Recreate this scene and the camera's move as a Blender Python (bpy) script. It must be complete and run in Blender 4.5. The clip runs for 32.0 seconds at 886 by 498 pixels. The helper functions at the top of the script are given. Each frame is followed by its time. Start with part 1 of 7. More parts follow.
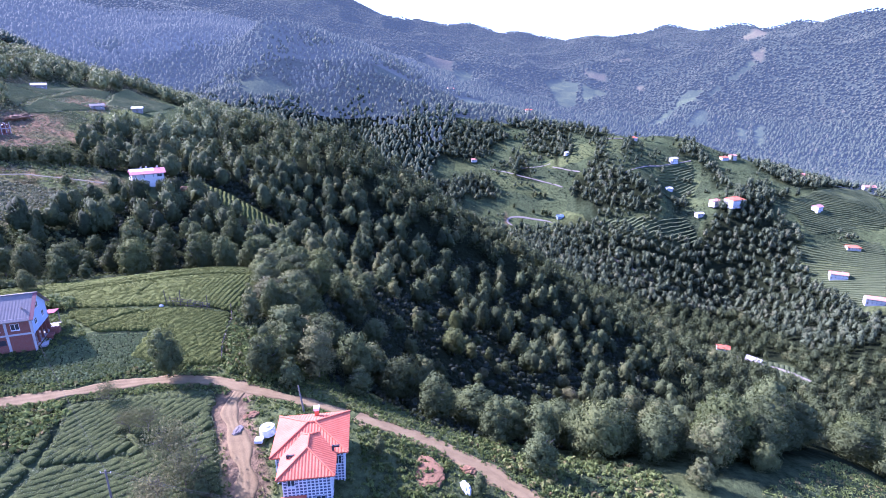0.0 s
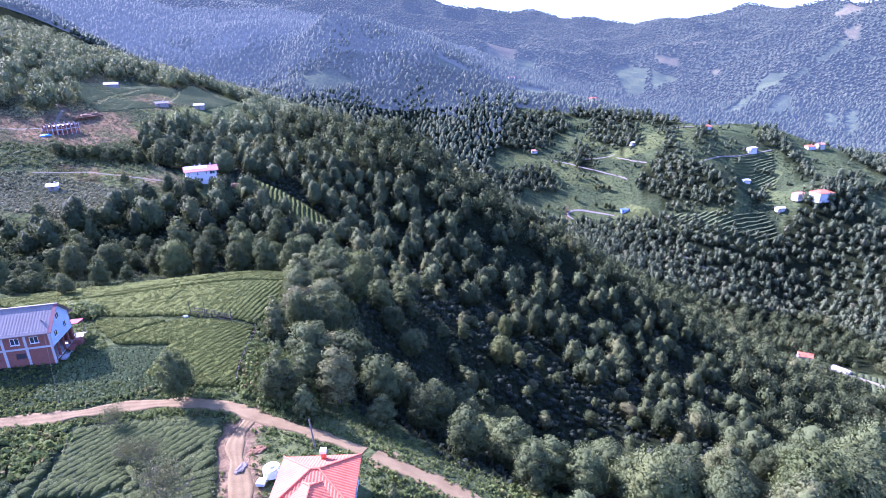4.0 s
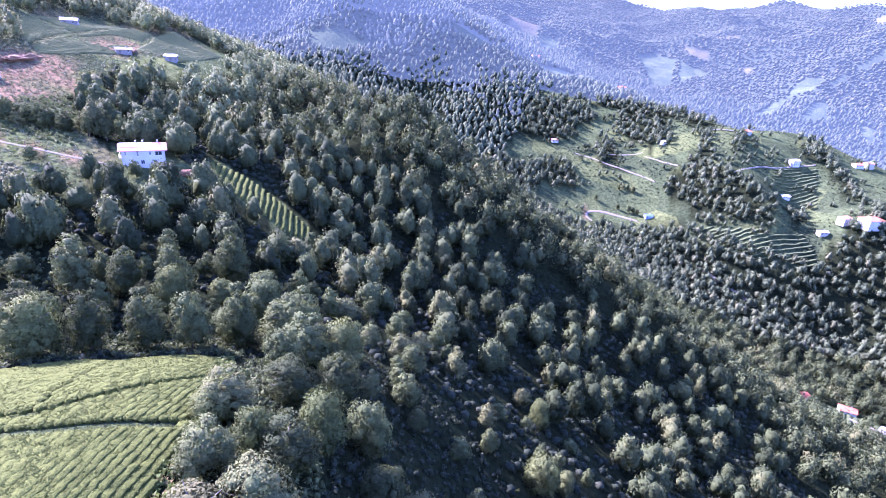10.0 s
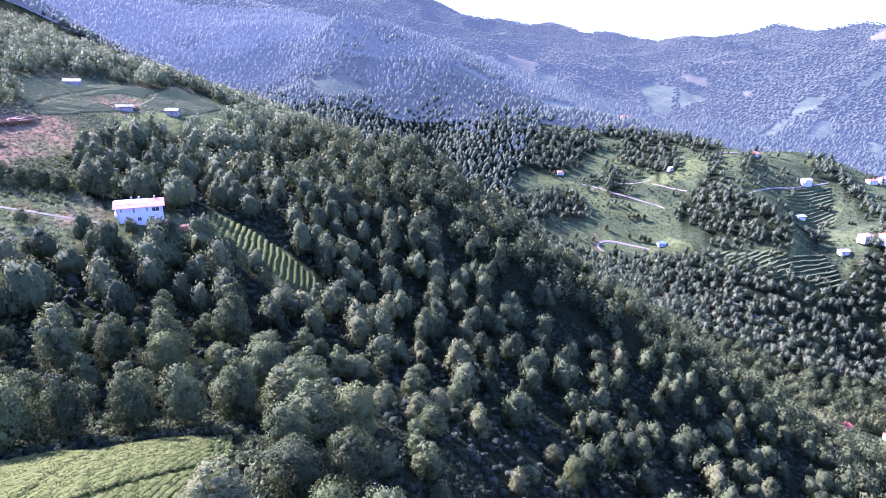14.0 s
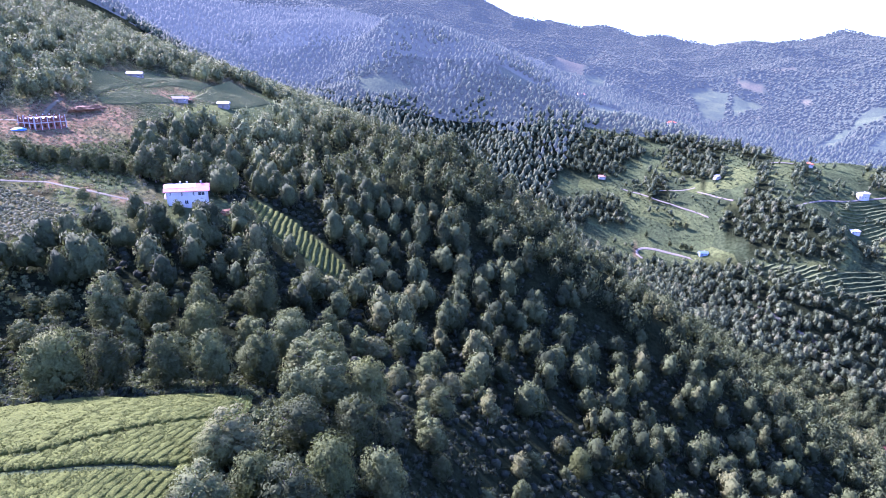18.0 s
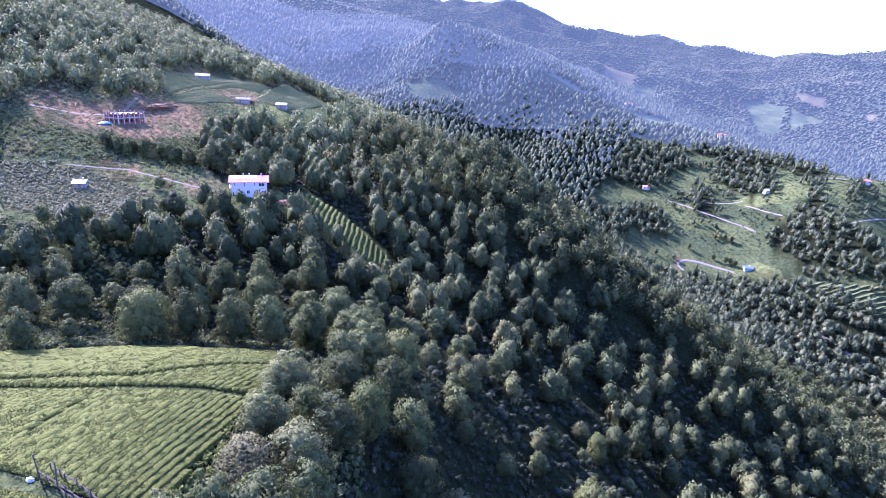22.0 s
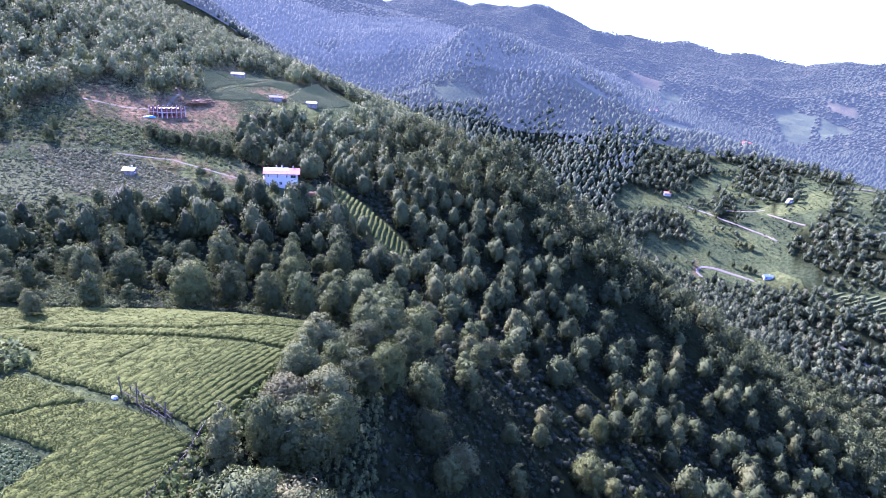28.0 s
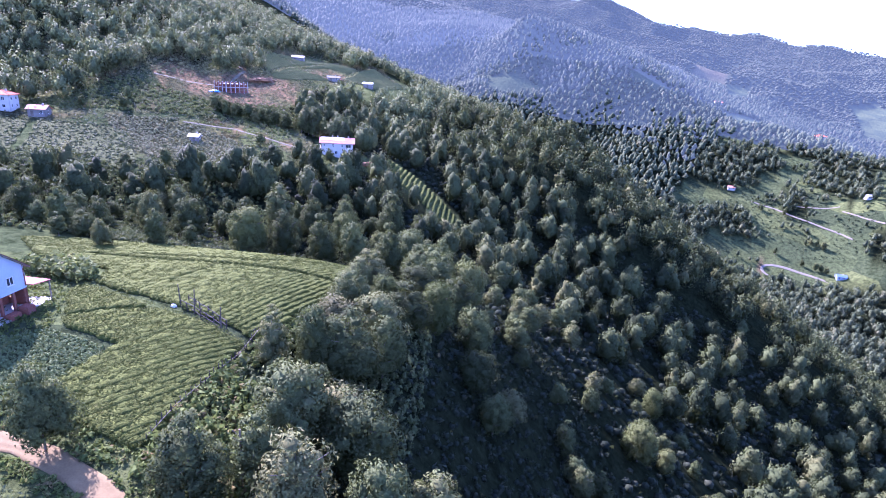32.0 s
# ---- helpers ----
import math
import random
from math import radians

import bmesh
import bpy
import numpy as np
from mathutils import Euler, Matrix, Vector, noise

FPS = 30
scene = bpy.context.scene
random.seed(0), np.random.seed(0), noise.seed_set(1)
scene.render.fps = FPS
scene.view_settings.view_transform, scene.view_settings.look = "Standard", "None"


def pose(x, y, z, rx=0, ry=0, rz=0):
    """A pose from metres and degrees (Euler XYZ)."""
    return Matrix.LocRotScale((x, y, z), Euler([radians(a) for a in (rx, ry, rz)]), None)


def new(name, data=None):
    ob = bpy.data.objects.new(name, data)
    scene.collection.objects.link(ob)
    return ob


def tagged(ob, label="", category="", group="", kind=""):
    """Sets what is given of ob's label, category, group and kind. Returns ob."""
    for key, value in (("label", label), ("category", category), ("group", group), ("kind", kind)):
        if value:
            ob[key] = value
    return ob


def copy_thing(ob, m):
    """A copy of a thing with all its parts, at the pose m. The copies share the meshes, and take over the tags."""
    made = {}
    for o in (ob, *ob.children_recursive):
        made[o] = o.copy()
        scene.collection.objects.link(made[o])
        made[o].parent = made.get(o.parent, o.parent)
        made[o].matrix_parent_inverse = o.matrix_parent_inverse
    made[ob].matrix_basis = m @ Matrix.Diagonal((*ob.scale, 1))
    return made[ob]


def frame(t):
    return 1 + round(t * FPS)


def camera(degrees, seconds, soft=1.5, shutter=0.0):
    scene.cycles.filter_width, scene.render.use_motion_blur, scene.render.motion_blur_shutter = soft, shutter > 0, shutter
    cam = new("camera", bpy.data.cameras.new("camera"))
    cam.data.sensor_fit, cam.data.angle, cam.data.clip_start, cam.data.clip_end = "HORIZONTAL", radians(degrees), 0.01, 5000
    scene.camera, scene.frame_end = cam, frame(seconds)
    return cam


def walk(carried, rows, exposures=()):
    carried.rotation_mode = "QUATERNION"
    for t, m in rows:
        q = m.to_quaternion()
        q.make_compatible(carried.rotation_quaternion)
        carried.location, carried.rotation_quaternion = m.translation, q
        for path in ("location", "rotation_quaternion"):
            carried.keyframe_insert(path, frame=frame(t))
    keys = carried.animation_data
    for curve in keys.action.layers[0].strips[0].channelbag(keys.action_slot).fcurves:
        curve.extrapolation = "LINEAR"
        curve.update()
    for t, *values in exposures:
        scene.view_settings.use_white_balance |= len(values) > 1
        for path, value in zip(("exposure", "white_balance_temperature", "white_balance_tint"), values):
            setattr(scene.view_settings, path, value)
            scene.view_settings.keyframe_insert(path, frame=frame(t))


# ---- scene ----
cam = camera(79.5, 32.0, 1.0)
METRES, EYE, TILT, LEAN, TURN = 150.0, 50.0, -18.0, 0.0, 0.0
ROWS = [
    (0.0, 0.0, 0.0, 0.0, -0.0, 0.0, 0.0),
    (0.5, 0.0069, -0.0047, -0.0021, 0.45, -0.11, 0.06),
    (1.0, 0.014, -0.0099, -0.0037, 1.07, -0.23, 0.04),
    (1.5, 0.0196, -0.0076, -0.003, 2.08, -0.3, -0.08),
    (2.0, 0.0242, 0.001, 0.0002, 3.0, -0.41, -0.09),
    (2.5, 0.0275, 0.0141, 0.0054, 3.76, -0.56, -0.05),
    (3.0, 0.0295, 0.0317, 0.0122, 4.62, -0.64, -0.07),
    (3.5, 0.0299, 0.0526, 0.0197, 5.59, -0.77, -0.26),
    (5.5, 0.0148, 0.1691, 0.06, 8.8, -3.07, -2.44),
    (6.0, 0.006, 0.2073, 0.0709, 9.29, -4.08, -3.26),
    (6.5, -0.0047, 0.247, 0.0834, 9.28, -4.89, -3.98),
    (7.0, -0.0155, 0.2854, 0.0959, 9.28, -5.7, -4.7),
    (7.5, -0.027, 0.3243, 0.1081, 9.15, -6.15, -5.35),
    (8.0, -0.0383, 0.3633, 0.1212, 8.73, -6.24, -5.78),
    (8.5, -0.0501, 0.4012, 0.1339, 8.02, -6.01, -5.99),
    (9.0, -0.0611, 0.4359, 0.1463, 7.37, -5.54, -6.25),
    (9.5, -0.0715, 0.4686, 0.1579, 6.83, -4.84, -6.2),
    (10.0, -0.0812, 0.4997, 0.166, 6.35, -3.99, -6.01),
    (10.5, -0.0892, 0.5296, 0.1708, 6.02, -3.2, -5.76),
    (11.0, -0.0961, 0.5542, 0.179, 5.66, -2.51, -5.6),
    (11.5, -0.1017, 0.5705, 0.185, 5.3, -2.08, -5.43),
    (12.0, -0.1057, 0.5773, 0.1859, 5.32, -1.3, -4.99),
    (12.5, -0.1075, 0.5794, 0.185, 5.35, -0.75, -4.44),
    (13.0, -0.1077, 0.5799, 0.1832, 5.76, -0.49, -3.71),
    (13.5, -0.1048, 0.5765, 0.181, 6.43, -0.24, -3.27),
    (14.0, -0.0997, 0.5707, 0.178, 7.18, -0.06, -3.02),
    (14.5, -0.0933, 0.5635, 0.1748, 7.95, 0.06, -2.96),
    (16.5, -0.0618, 0.533, 0.1645, 10.8, -0.08, -4.17),
    (17.0, -0.0576, 0.5329, 0.1642, 11.47, -0.31, -4.64),
    (17.5, -0.0551, 0.5347, 0.165, 11.65, -0.36, -5.16),
    (18.0, -0.0532, 0.5337, 0.164, 11.58, -0.33, -5.66),
    (18.5, -0.0508, 0.5283, 0.1615, 11.81, -0.26, -6.25),
    (19.0, -0.0476, 0.5187, 0.1579, 12.13, -0.13, -6.71),
    (19.5, -0.043, 0.5056, 0.1528, 12.69, 0.15, -7.04),
    (20.0, -0.0378, 0.491, 0.1478, 13.44, 0.27, -7.33),
    (20.5, -0.0305, 0.4729, 0.1424, 14.36, 0.25, -7.6),
    (21.0, -0.0238, 0.4573, 0.1386, 14.91, 0.14, -7.78),
    (21.5, -0.0203, 0.4507, 0.1367, 15.54, -0.05, -7.88),
    (22.0, -0.0178, 0.4505, 0.1362, 16.05, -0.2, -8.11),
    (22.5, -0.0147, 0.4486, 0.135, 16.13, -0.25, -8.39),
    (23.0, -0.0112, 0.4431, 0.1325, 16.22, -0.15, -8.74),
    (23.5, -0.0074, 0.4351, 0.1292, 16.39, -0.02, -8.99),
    (24.0, -0.0035, 0.4258, 0.1259, 16.81, 0.03, -9.14),
    (24.5, 0.0001, 0.4165, 0.1228, 17.2, -0.01, -9.24),
    (25.0, 0.0028, 0.4102, 0.1215, 17.48, -0.08, -9.27),
    (25.5, 0.0045, 0.4083, 0.1206, 17.54, -0.26, -9.27),
    (27.5, 0.0147, 0.3814, 0.1125, 17.67, -0.21, -9.77),
    (28.0, 0.0171, 0.3748, 0.1094, 18.29, -0.26, -9.85),
    (28.5, 0.0189, 0.3737, 0.1032, 19.2, -0.52, -9.97),
    (29.0, 0.0202, 0.3757, 0.0944, 20.11, -0.76, -10.23),
    (29.5, 0.0206, 0.3781, 0.084, 21.5, -0.98, -10.7),
    (30.0, 0.0217, 0.379, 0.0757, 22.91, -1.31, -11.23),
    (30.5, 0.0227, 0.3805, 0.0666, 23.1, -1.28, -11.28),
    (31.0, 0.0236, 0.3827, 0.0569, 23.08, -1.35, -11.29),
    (31.5, 0.0234, 0.3855, 0.0465, 23.37, -1.4, -11.31),
    (32.0, 0.024, 0.3872, 0.0378, 23.77, -1.56, -11.47),
]
walk(cam, [(t, pose(0, 0, EYE, TILT, LEAN, TURN) @ pose(METRES * x, METRES * y, METRES * z, 90 + pitch, roll, yaw)) for t, x, y, z, yaw, pitch, roll in ROWS],
     exposures=((0.0, 2.38, 4800, 54), (3.5, 2.54, 4800, 54), (6.0, 3.04, 4890, 63), (8.0, 3.2, 4890, 65), (10.0, 3.2, 4900, 65), (14.0, 2.93, 4920, 60), (22.0, 2.8, 4900, 58), (32.0, 2.78, 4900, 58)))

# ---- light ----
SUN_TO = Vector((-0.75, 0.33, 0.585)).normalized()
world = bpy.data.worlds.new("sky")
scene.world = world
world.use_nodes = True
wn = world.node_tree
sky = wn.nodes.new("ShaderNodeTexSky")
sky.sky_type, sky.sun_disc = "NISHITA", False
sky.sun_elevation = math.asin(SUN_TO.z)
sky.sun_rotation = math.atan2(SUN_TO.x, SUN_TO.y)
sky.altitude, sky.air_density, sky.dust_density, sky.ozone_density = 600, 1.0, 1.3, 2.2
wn.links.new(sky.outputs[0], wn.nodes["Background"].inputs[0])
wn.nodes["Background"].inputs[1].default_value = 0.115
sun = new("sun", bpy.data.lights.new("sun", "SUN"))
sun.data.energy, sun.data.angle, sun.data.color = 4.5, radians(0.5), (1.0, 0.9, 0.72)
sun.matrix_world = Matrix.Translation((-200, 50, 300)) @ SUN_TO.to_track_quat("Z", "Y").to_matrix().to_4x4()

# ---- materials ----
def ramp(nt, fac, stops):
    r = nt.nodes.new("ShaderNodeValToRGB")
    els = r.color_ramp.elements
    while len(els) < len(stops):
        els.new(0.5)
    for e, (p, c) in zip(els, stops):
        e.position, e.color = p, (*c, 1)
    nt.links.new(fac, r.inputs[0])
    return r.outputs[0]


def noise_out(nt, scale, detail=4.0, rough=0.6, vector=None):
    n = nt.nodes.new("ShaderNodeTexNoise")
    n.inputs["Scale"].default_value, n.inputs["Detail"].default_value, n.inputs["Roughness"].default_value = scale, detail, rough
    if vector is None:
        vector = nt.nodes.new("ShaderNodeTexCoord").outputs["Object"]
    nt.links.new(vector, n.inputs["Vector"])
    return n.outputs["Fac"]


def math_node(nt, op, a, b=None):
    m = nt.nodes.new("ShaderNodeMath")
    m.operation = op
    for i, v in enumerate((a, b)):
        if v is None:
            continue
        if isinstance(v, (int, float)):
            m.inputs[i].default_value = v
        else:
            nt.links.new(v, m.inputs[i])
    return m.outputs[0]


def mix_col(nt, fac, a, b, mode="MIX"):
    m = nt.nodes.new("ShaderNodeMix")
    m.data_type, m.blend_type = "RGBA", mode
    for i, v in ((0, fac), (6, a), (7, b)):
        if isinstance(v, (int, float)):
            m.inputs[i].default_value = v
        elif isinstance(v, tuple):
            m.inputs[i].default_value = (*v, 1)
        else:
            nt.links.new(v, m.inputs[i])
    return m.outputs[2]


def base(name, rough=0.7, metal=0.0, spec=0.4):
    m = bpy.data.materials.new(name)
    m.use_nodes = True
    b = m.node_tree.nodes["Principled BSDF"]
    b.inputs["Roughness"].default_value, b.inputs["Metallic"].default_value = rough, metal
    b.inputs["Specular IOR Level"].default_value = spec
    return m, m.node_tree, b


def bump(nt, b, height_socket, strength, distance):
    n = nt.nodes.new("ShaderNodeBump")
    n.inputs["Strength"].default_value, n.inputs["Distance"].default_value = strength, distance
    nt.links.new(height_socket, n.inputs["Height"])
    nt.links.new(n.outputs[0], b.inputs["Normal"])


def surface(name, dark, light, rough=0.7, big=0.4, fine=6.0, relief=0.02, metal=0.0, spec=0.4):
    """A worn surface between two tones, with stains and grain."""
    m, nt, b = base(name, rough, metal, spec)
    f = math_node(nt, "ADD", math_node(nt, "MULTIPLY", noise_out(nt, big), 0.6), math_node(nt, "MULTIPLY", noise_out(nt, fine, 6), 0.4))
    nt.links.new(ramp(nt, f, [(0.3, dark), (0.7, light)]), b.inputs["Base Color"])
    if relief:
        bump(nt, b, noise_out(nt, fine, 6), 0.5, relief)
    return m


def paint_haze(b, glow):
    """Air haze painted as bluish emission on the mountain dome and the remote range beyond the valley."""
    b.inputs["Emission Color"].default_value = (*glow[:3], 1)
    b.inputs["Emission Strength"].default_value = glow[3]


def foliage(name, dark, light, dry, rough=0.8, glow=None, through_light=0.15, spec=0.05, grain=2.4):
    """Leaves: each tree has its tone, each clump a little of its own, and light comes through."""
    m, nt, b = base(name, rough, 0.0, spec)
    tone = nt.nodes.new("ShaderNodeAttribute")
    tone.attribute_name = "tone"
    info = nt.nodes.new("ShaderNodeObjectInfo")
    geo = nt.nodes.new("ShaderNodeNewGeometry")
    own = math_node(nt, "FRACT", math_node(nt, "ADD", tone.outputs["Fac"], info.outputs["Random"]))
    mixed = math_node(nt, "ADD", math_node(nt, "MULTIPLY", own, 0.78), math_node(nt, "MULTIPLY", geo.outputs["Random Per Island"], 0.22))
    col = ramp(nt, mixed, [(0.12, dark), (0.55, light), (0.74, light), (0.9, dry)])
    n = noise_out(nt, grain, 3, 0.7)
    col = mix_col(nt, 1.0, col, ramp(nt, n, [(0.34, (0.72, 0.72, 0.76)), (0.52, (1.0, 1.0, 1.0)), (0.68, (1.2, 1.2, 1.14))]), "MULTIPLY")
    nt.links.new(col, b.inputs["Base Color"])
    bump(nt, b, n, 0.35, 0.3 / grain)
    tr = nt.nodes.new("ShaderNodeBsdfTranslucent")
    nt.links.new(mix_col(nt, 0.5, col, (0.16, 0.2, 0.05)), tr.inputs["Color"])
    mx = nt.nodes.new("ShaderNodeMixShader")
    mx.inputs[0].default_value = through_light
    out = nt.nodes["Material Output"]
    nt.links.new(b.outputs[0], mx.inputs[1])
    nt.links.new(tr.outputs[0], mx.inputs[2])
    nt.links.new(mx.outputs[0], out.inputs[0])
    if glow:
        paint_haze(b, glow)
    return m


# Haze tint and glow strength for each distance band, painted on as emission.
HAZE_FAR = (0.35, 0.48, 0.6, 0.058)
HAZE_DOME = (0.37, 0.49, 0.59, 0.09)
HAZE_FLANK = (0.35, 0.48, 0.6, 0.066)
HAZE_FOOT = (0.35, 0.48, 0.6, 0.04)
M_LEAF = foliage("alder_leaves", (0.038, 0.048, 0.02), (0.088, 0.108, 0.042), (0.122, 0.125, 0.052), through_light=0.16)
M_LEAF_PALE = foliage("walnut_leaves", (0.059, 0.075, 0.026), (0.112, 0.129, 0.046), (0.142, 0.141, 0.056), through_light=0.18)
M_LEAF_DRY = foliage("dry_leaves", (0.08, 0.082, 0.036), (0.126, 0.124, 0.052), (0.16, 0.142, 0.062))
M_NEEDLE = foliage("spruce_needles", (0.02, 0.032, 0.02), (0.035, 0.05, 0.03), (0.05, 0.06, 0.03))
# Undergrowth leaves near black: the shade under the trees is in their colour.
M_SHADE_LEAF = foliage("shade_dark_leaves", (0.014, 0.02, 0.013), (0.028, 0.037, 0.022), (0.04, 0.046, 0.028))
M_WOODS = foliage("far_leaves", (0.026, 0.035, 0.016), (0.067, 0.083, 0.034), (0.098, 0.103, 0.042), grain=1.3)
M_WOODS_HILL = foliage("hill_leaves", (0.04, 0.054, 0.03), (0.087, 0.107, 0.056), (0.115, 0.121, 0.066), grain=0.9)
# Lighter copy of far_leaves: glare and haze on the high woods painted in.
M_WOODS_HIGH = foliage("haze_pale_far_leaves", (0.07, 0.087, 0.04), (0.138, 0.162, 0.072), (0.178, 0.178, 0.085), grain=1.1)
# Distant leaf tones are lowered so the painted haze glow prevails.
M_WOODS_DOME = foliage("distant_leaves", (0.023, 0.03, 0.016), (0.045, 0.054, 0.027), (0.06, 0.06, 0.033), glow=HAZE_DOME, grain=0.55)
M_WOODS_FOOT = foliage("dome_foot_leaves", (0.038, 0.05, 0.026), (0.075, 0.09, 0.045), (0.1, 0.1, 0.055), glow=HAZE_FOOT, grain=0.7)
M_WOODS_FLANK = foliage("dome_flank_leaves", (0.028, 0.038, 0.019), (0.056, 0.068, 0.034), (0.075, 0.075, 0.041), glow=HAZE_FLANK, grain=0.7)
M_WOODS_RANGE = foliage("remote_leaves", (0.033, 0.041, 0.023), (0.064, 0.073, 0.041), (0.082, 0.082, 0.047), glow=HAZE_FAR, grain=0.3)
M_BARK = surface("bark", (0.07, 0.06, 0.05), (0.17, 0.15, 0.13), 0.9, 1.0, 9.0, 0.03)


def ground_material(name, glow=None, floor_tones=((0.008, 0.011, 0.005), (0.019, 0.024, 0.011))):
    """Woodland floor, meadow and bare earth, by the cover laid on the land; the default floor's near-black has tree
    shade painted in.
    """
    m, nt, b = base(name, 1.0, 0.0, 0.0)
    cover = nt.nodes.new("ShaderNodeAttribute")
    cover.attribute_name = "cover"
    sep = nt.nodes.new("ShaderNodeSeparateColor")
    nt.links.new(cover.outputs["Color"], sep.inputs[0])
    n1, n2 = noise_out(nt, 0.05, 5), noise_out(nt, 0.9, 6, 0.7)
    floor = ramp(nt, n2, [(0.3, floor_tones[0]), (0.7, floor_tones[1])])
    mead = mix_col(nt, n2, ramp(nt, n1, [(0.35, (0.042, 0.058, 0.025)), (0.65, (0.065, 0.083, 0.036))]), (0.056, 0.072, 0.029))
    plot = nt.nodes.new("ShaderNodeTexVoronoi")
    plot.inputs["Scale"].default_value = 0.028
    nt.links.new(nt.nodes.new("ShaderNodeTexCoord").outputs["Object"], plot.inputs["Vector"])
    own = nt.nodes.new("ShaderNodeSeparateColor")
    nt.links.new(plot.outputs["Color"], own.inputs[0])
    mead = mix_col(nt, 1.0, mead, ramp(nt, own.outputs[0], [(0.0, (0.6, 0.62, 0.7)), (0.55, (1.0, 1.0, 1.0)), (1.0, (1.55, 1.4, 1.2))]), "MULTIPLY")
    earth = mix_col(nt, n2, ramp(nt, n1, [(0.35, (0.118, 0.07, 0.04)), (0.65, (0.172, 0.112, 0.064))]), (0.145, 0.112, 0.06))
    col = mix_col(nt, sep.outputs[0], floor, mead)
    col = mix_col(nt, sep.outputs[1], col, earth)
    tufts = noise_out(nt, 0.33, 6, 0.75)
    col = mix_col(nt, 1.0, col, ramp(nt, tufts, [(0.36, (0.42, 0.45, 0.45)), (0.52, (1.0, 1.0, 1.0)), (0.68, (1.5, 1.45, 1.35))]), "MULTIPLY")
    nt.links.new(col, b.inputs["Base Color"])
    bump(nt, b, math_node(nt, "ADD", n2, tufts), 0.8, 0.5)
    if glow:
        paint_haze(b, glow)
    return m


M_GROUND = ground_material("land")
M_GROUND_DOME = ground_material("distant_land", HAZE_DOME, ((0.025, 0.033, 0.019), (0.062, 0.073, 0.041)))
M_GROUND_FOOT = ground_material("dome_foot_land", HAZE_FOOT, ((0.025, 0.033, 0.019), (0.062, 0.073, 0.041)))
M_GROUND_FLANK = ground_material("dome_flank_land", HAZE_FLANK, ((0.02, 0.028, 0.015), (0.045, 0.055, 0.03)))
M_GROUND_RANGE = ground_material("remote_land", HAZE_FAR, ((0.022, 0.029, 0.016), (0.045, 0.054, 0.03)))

# ---- relief ----
# Relief: heights fitted to the camera's view along the spurs, gullies, terraces and crests of the valley (x, y, z), one
# list a landform.
KNOLL = [(-69, 72, 1), (-46, 79, 1), (-31, 74, .3), (-27, 63, -1), (-13, 72, -2), (3, 66, -5), (9, 61, -6), (-53, 58, -2), (-18, 48, -5), (-20, 20, -12), (-60, 20, -5), (-100, 40, 4), (-44, 104, 2), (-54, 91, 2.5), (-50, 125, 1), (-58, 148, -4), (-63, 158, -9), (-75, 138, -1.5), (-80, 148, -6), (-93, 116, 1), (-120, 122, 0), (-85, 98, 2.8), (-76, 92, 2.8), (-81, 89, 3.2), (-92, 92, 3.4), (-72, 90, 2.3), (-105, 100, 2), (-130, 80, 6), (-40, 90, 1.5)]
GULLY = [(-120, 150, -9), (-82, 163, -13), (-60, 170, -15), (-32, 138, -10), (-30, 110, -7), (-150, 150, -6), (-80, 200, -17), (-30, 184, -28), (-4, 156, -47), (5, 130, -48), (13, 112, -40), (-12, 130, -29), (22, 140, -62)]
SLOPE = [(-13, 82, -5), (1, 88, -14), (8, 170, -52), (50, 162, -72), (74, 81, -19), (92, 122, -40), (40, 75, -12), (-68, 251, -33), (-38, 257, -42), (12, 341, -56), (11, 316, -66), (18, 296, -71), (79, 314, -96), (85, 285, -107), (58, 350, -75), (116, 293, -117), (172, 387, -149), (211, 432, -184), (268, 458, -202), (150, 200, -125), (200, 100, -110)]
SPUR = [(-101, 272, -15), (-94, 286, -20), (-26, 375, -32), (-17, 346, -34), (-53, 331, -26), (-61, 348, -14), (-84, 344, -5), (-85, 382, -2), (-159, 333, 2), (-122, 356, -5), (-76, 424, 4), (-60, 520, -60), (-150, 570, -20), (20, 560, -110), (100, 560, -150)]
TERRACE = [(-140, 243, 3), (-131, 256, 0), (-185, 215, 4), (-209, 224, 14), (-171, 224, 4), (-160, 182, -2), (-172, 190, 2), (-268, 240, 30), (-311, 429, 43), (-295, 515, 41), (-207, 376, 24), (-240, 292, 22), (-300, 205, 16), (-354, 459, 57), (-386, 370, 70), (-400, 265, 78), (-396, 556, 60), (-220, 170, 4)]
TEA_HILL = [(95, 735, -147), (167, 740, -144), (290, 715, -97), (380, 690, -103), (126, 815, -99), (159, 894, -68), (261, 802, -62), (6, 837, -88), (336, 735, -128), (227, 630, -180), (340, 590, -215), (543, 699, -112), (531, 635, -141), (451, 571, -168), (439, 499, -172), (420, 1080, -140), (300, 1150, -110)]
TEA_CREST = [(241, 930, -33), (274, 905, -41), (311, 890, -45), (350, 900, -45), (391, 905, -48), (418, 880, -56), (440, 850, -67), (465, 830, -75), (311, 940, -75), (391, 955, -85)]
DOME = [(-336, 1095, 148), (-559, 1171, 126), (-808, 1300, 192), (-154, 1068, 80), (12, 1090, 14), (170, 1022, -17), (-366, 1065, 92), (-355, 931, 24), (-455, 1201, 120), (-468, 1100, 50), (-445, 978, 0), (-639, 1257, 135), (-682, 998, 70), (-265, 994, 24), (-158, 911, -50), (-78, 893, -45), (-200, 700, -30), (-50, 700, -110), (-400, 700, 30), (-700, 800, 150)]
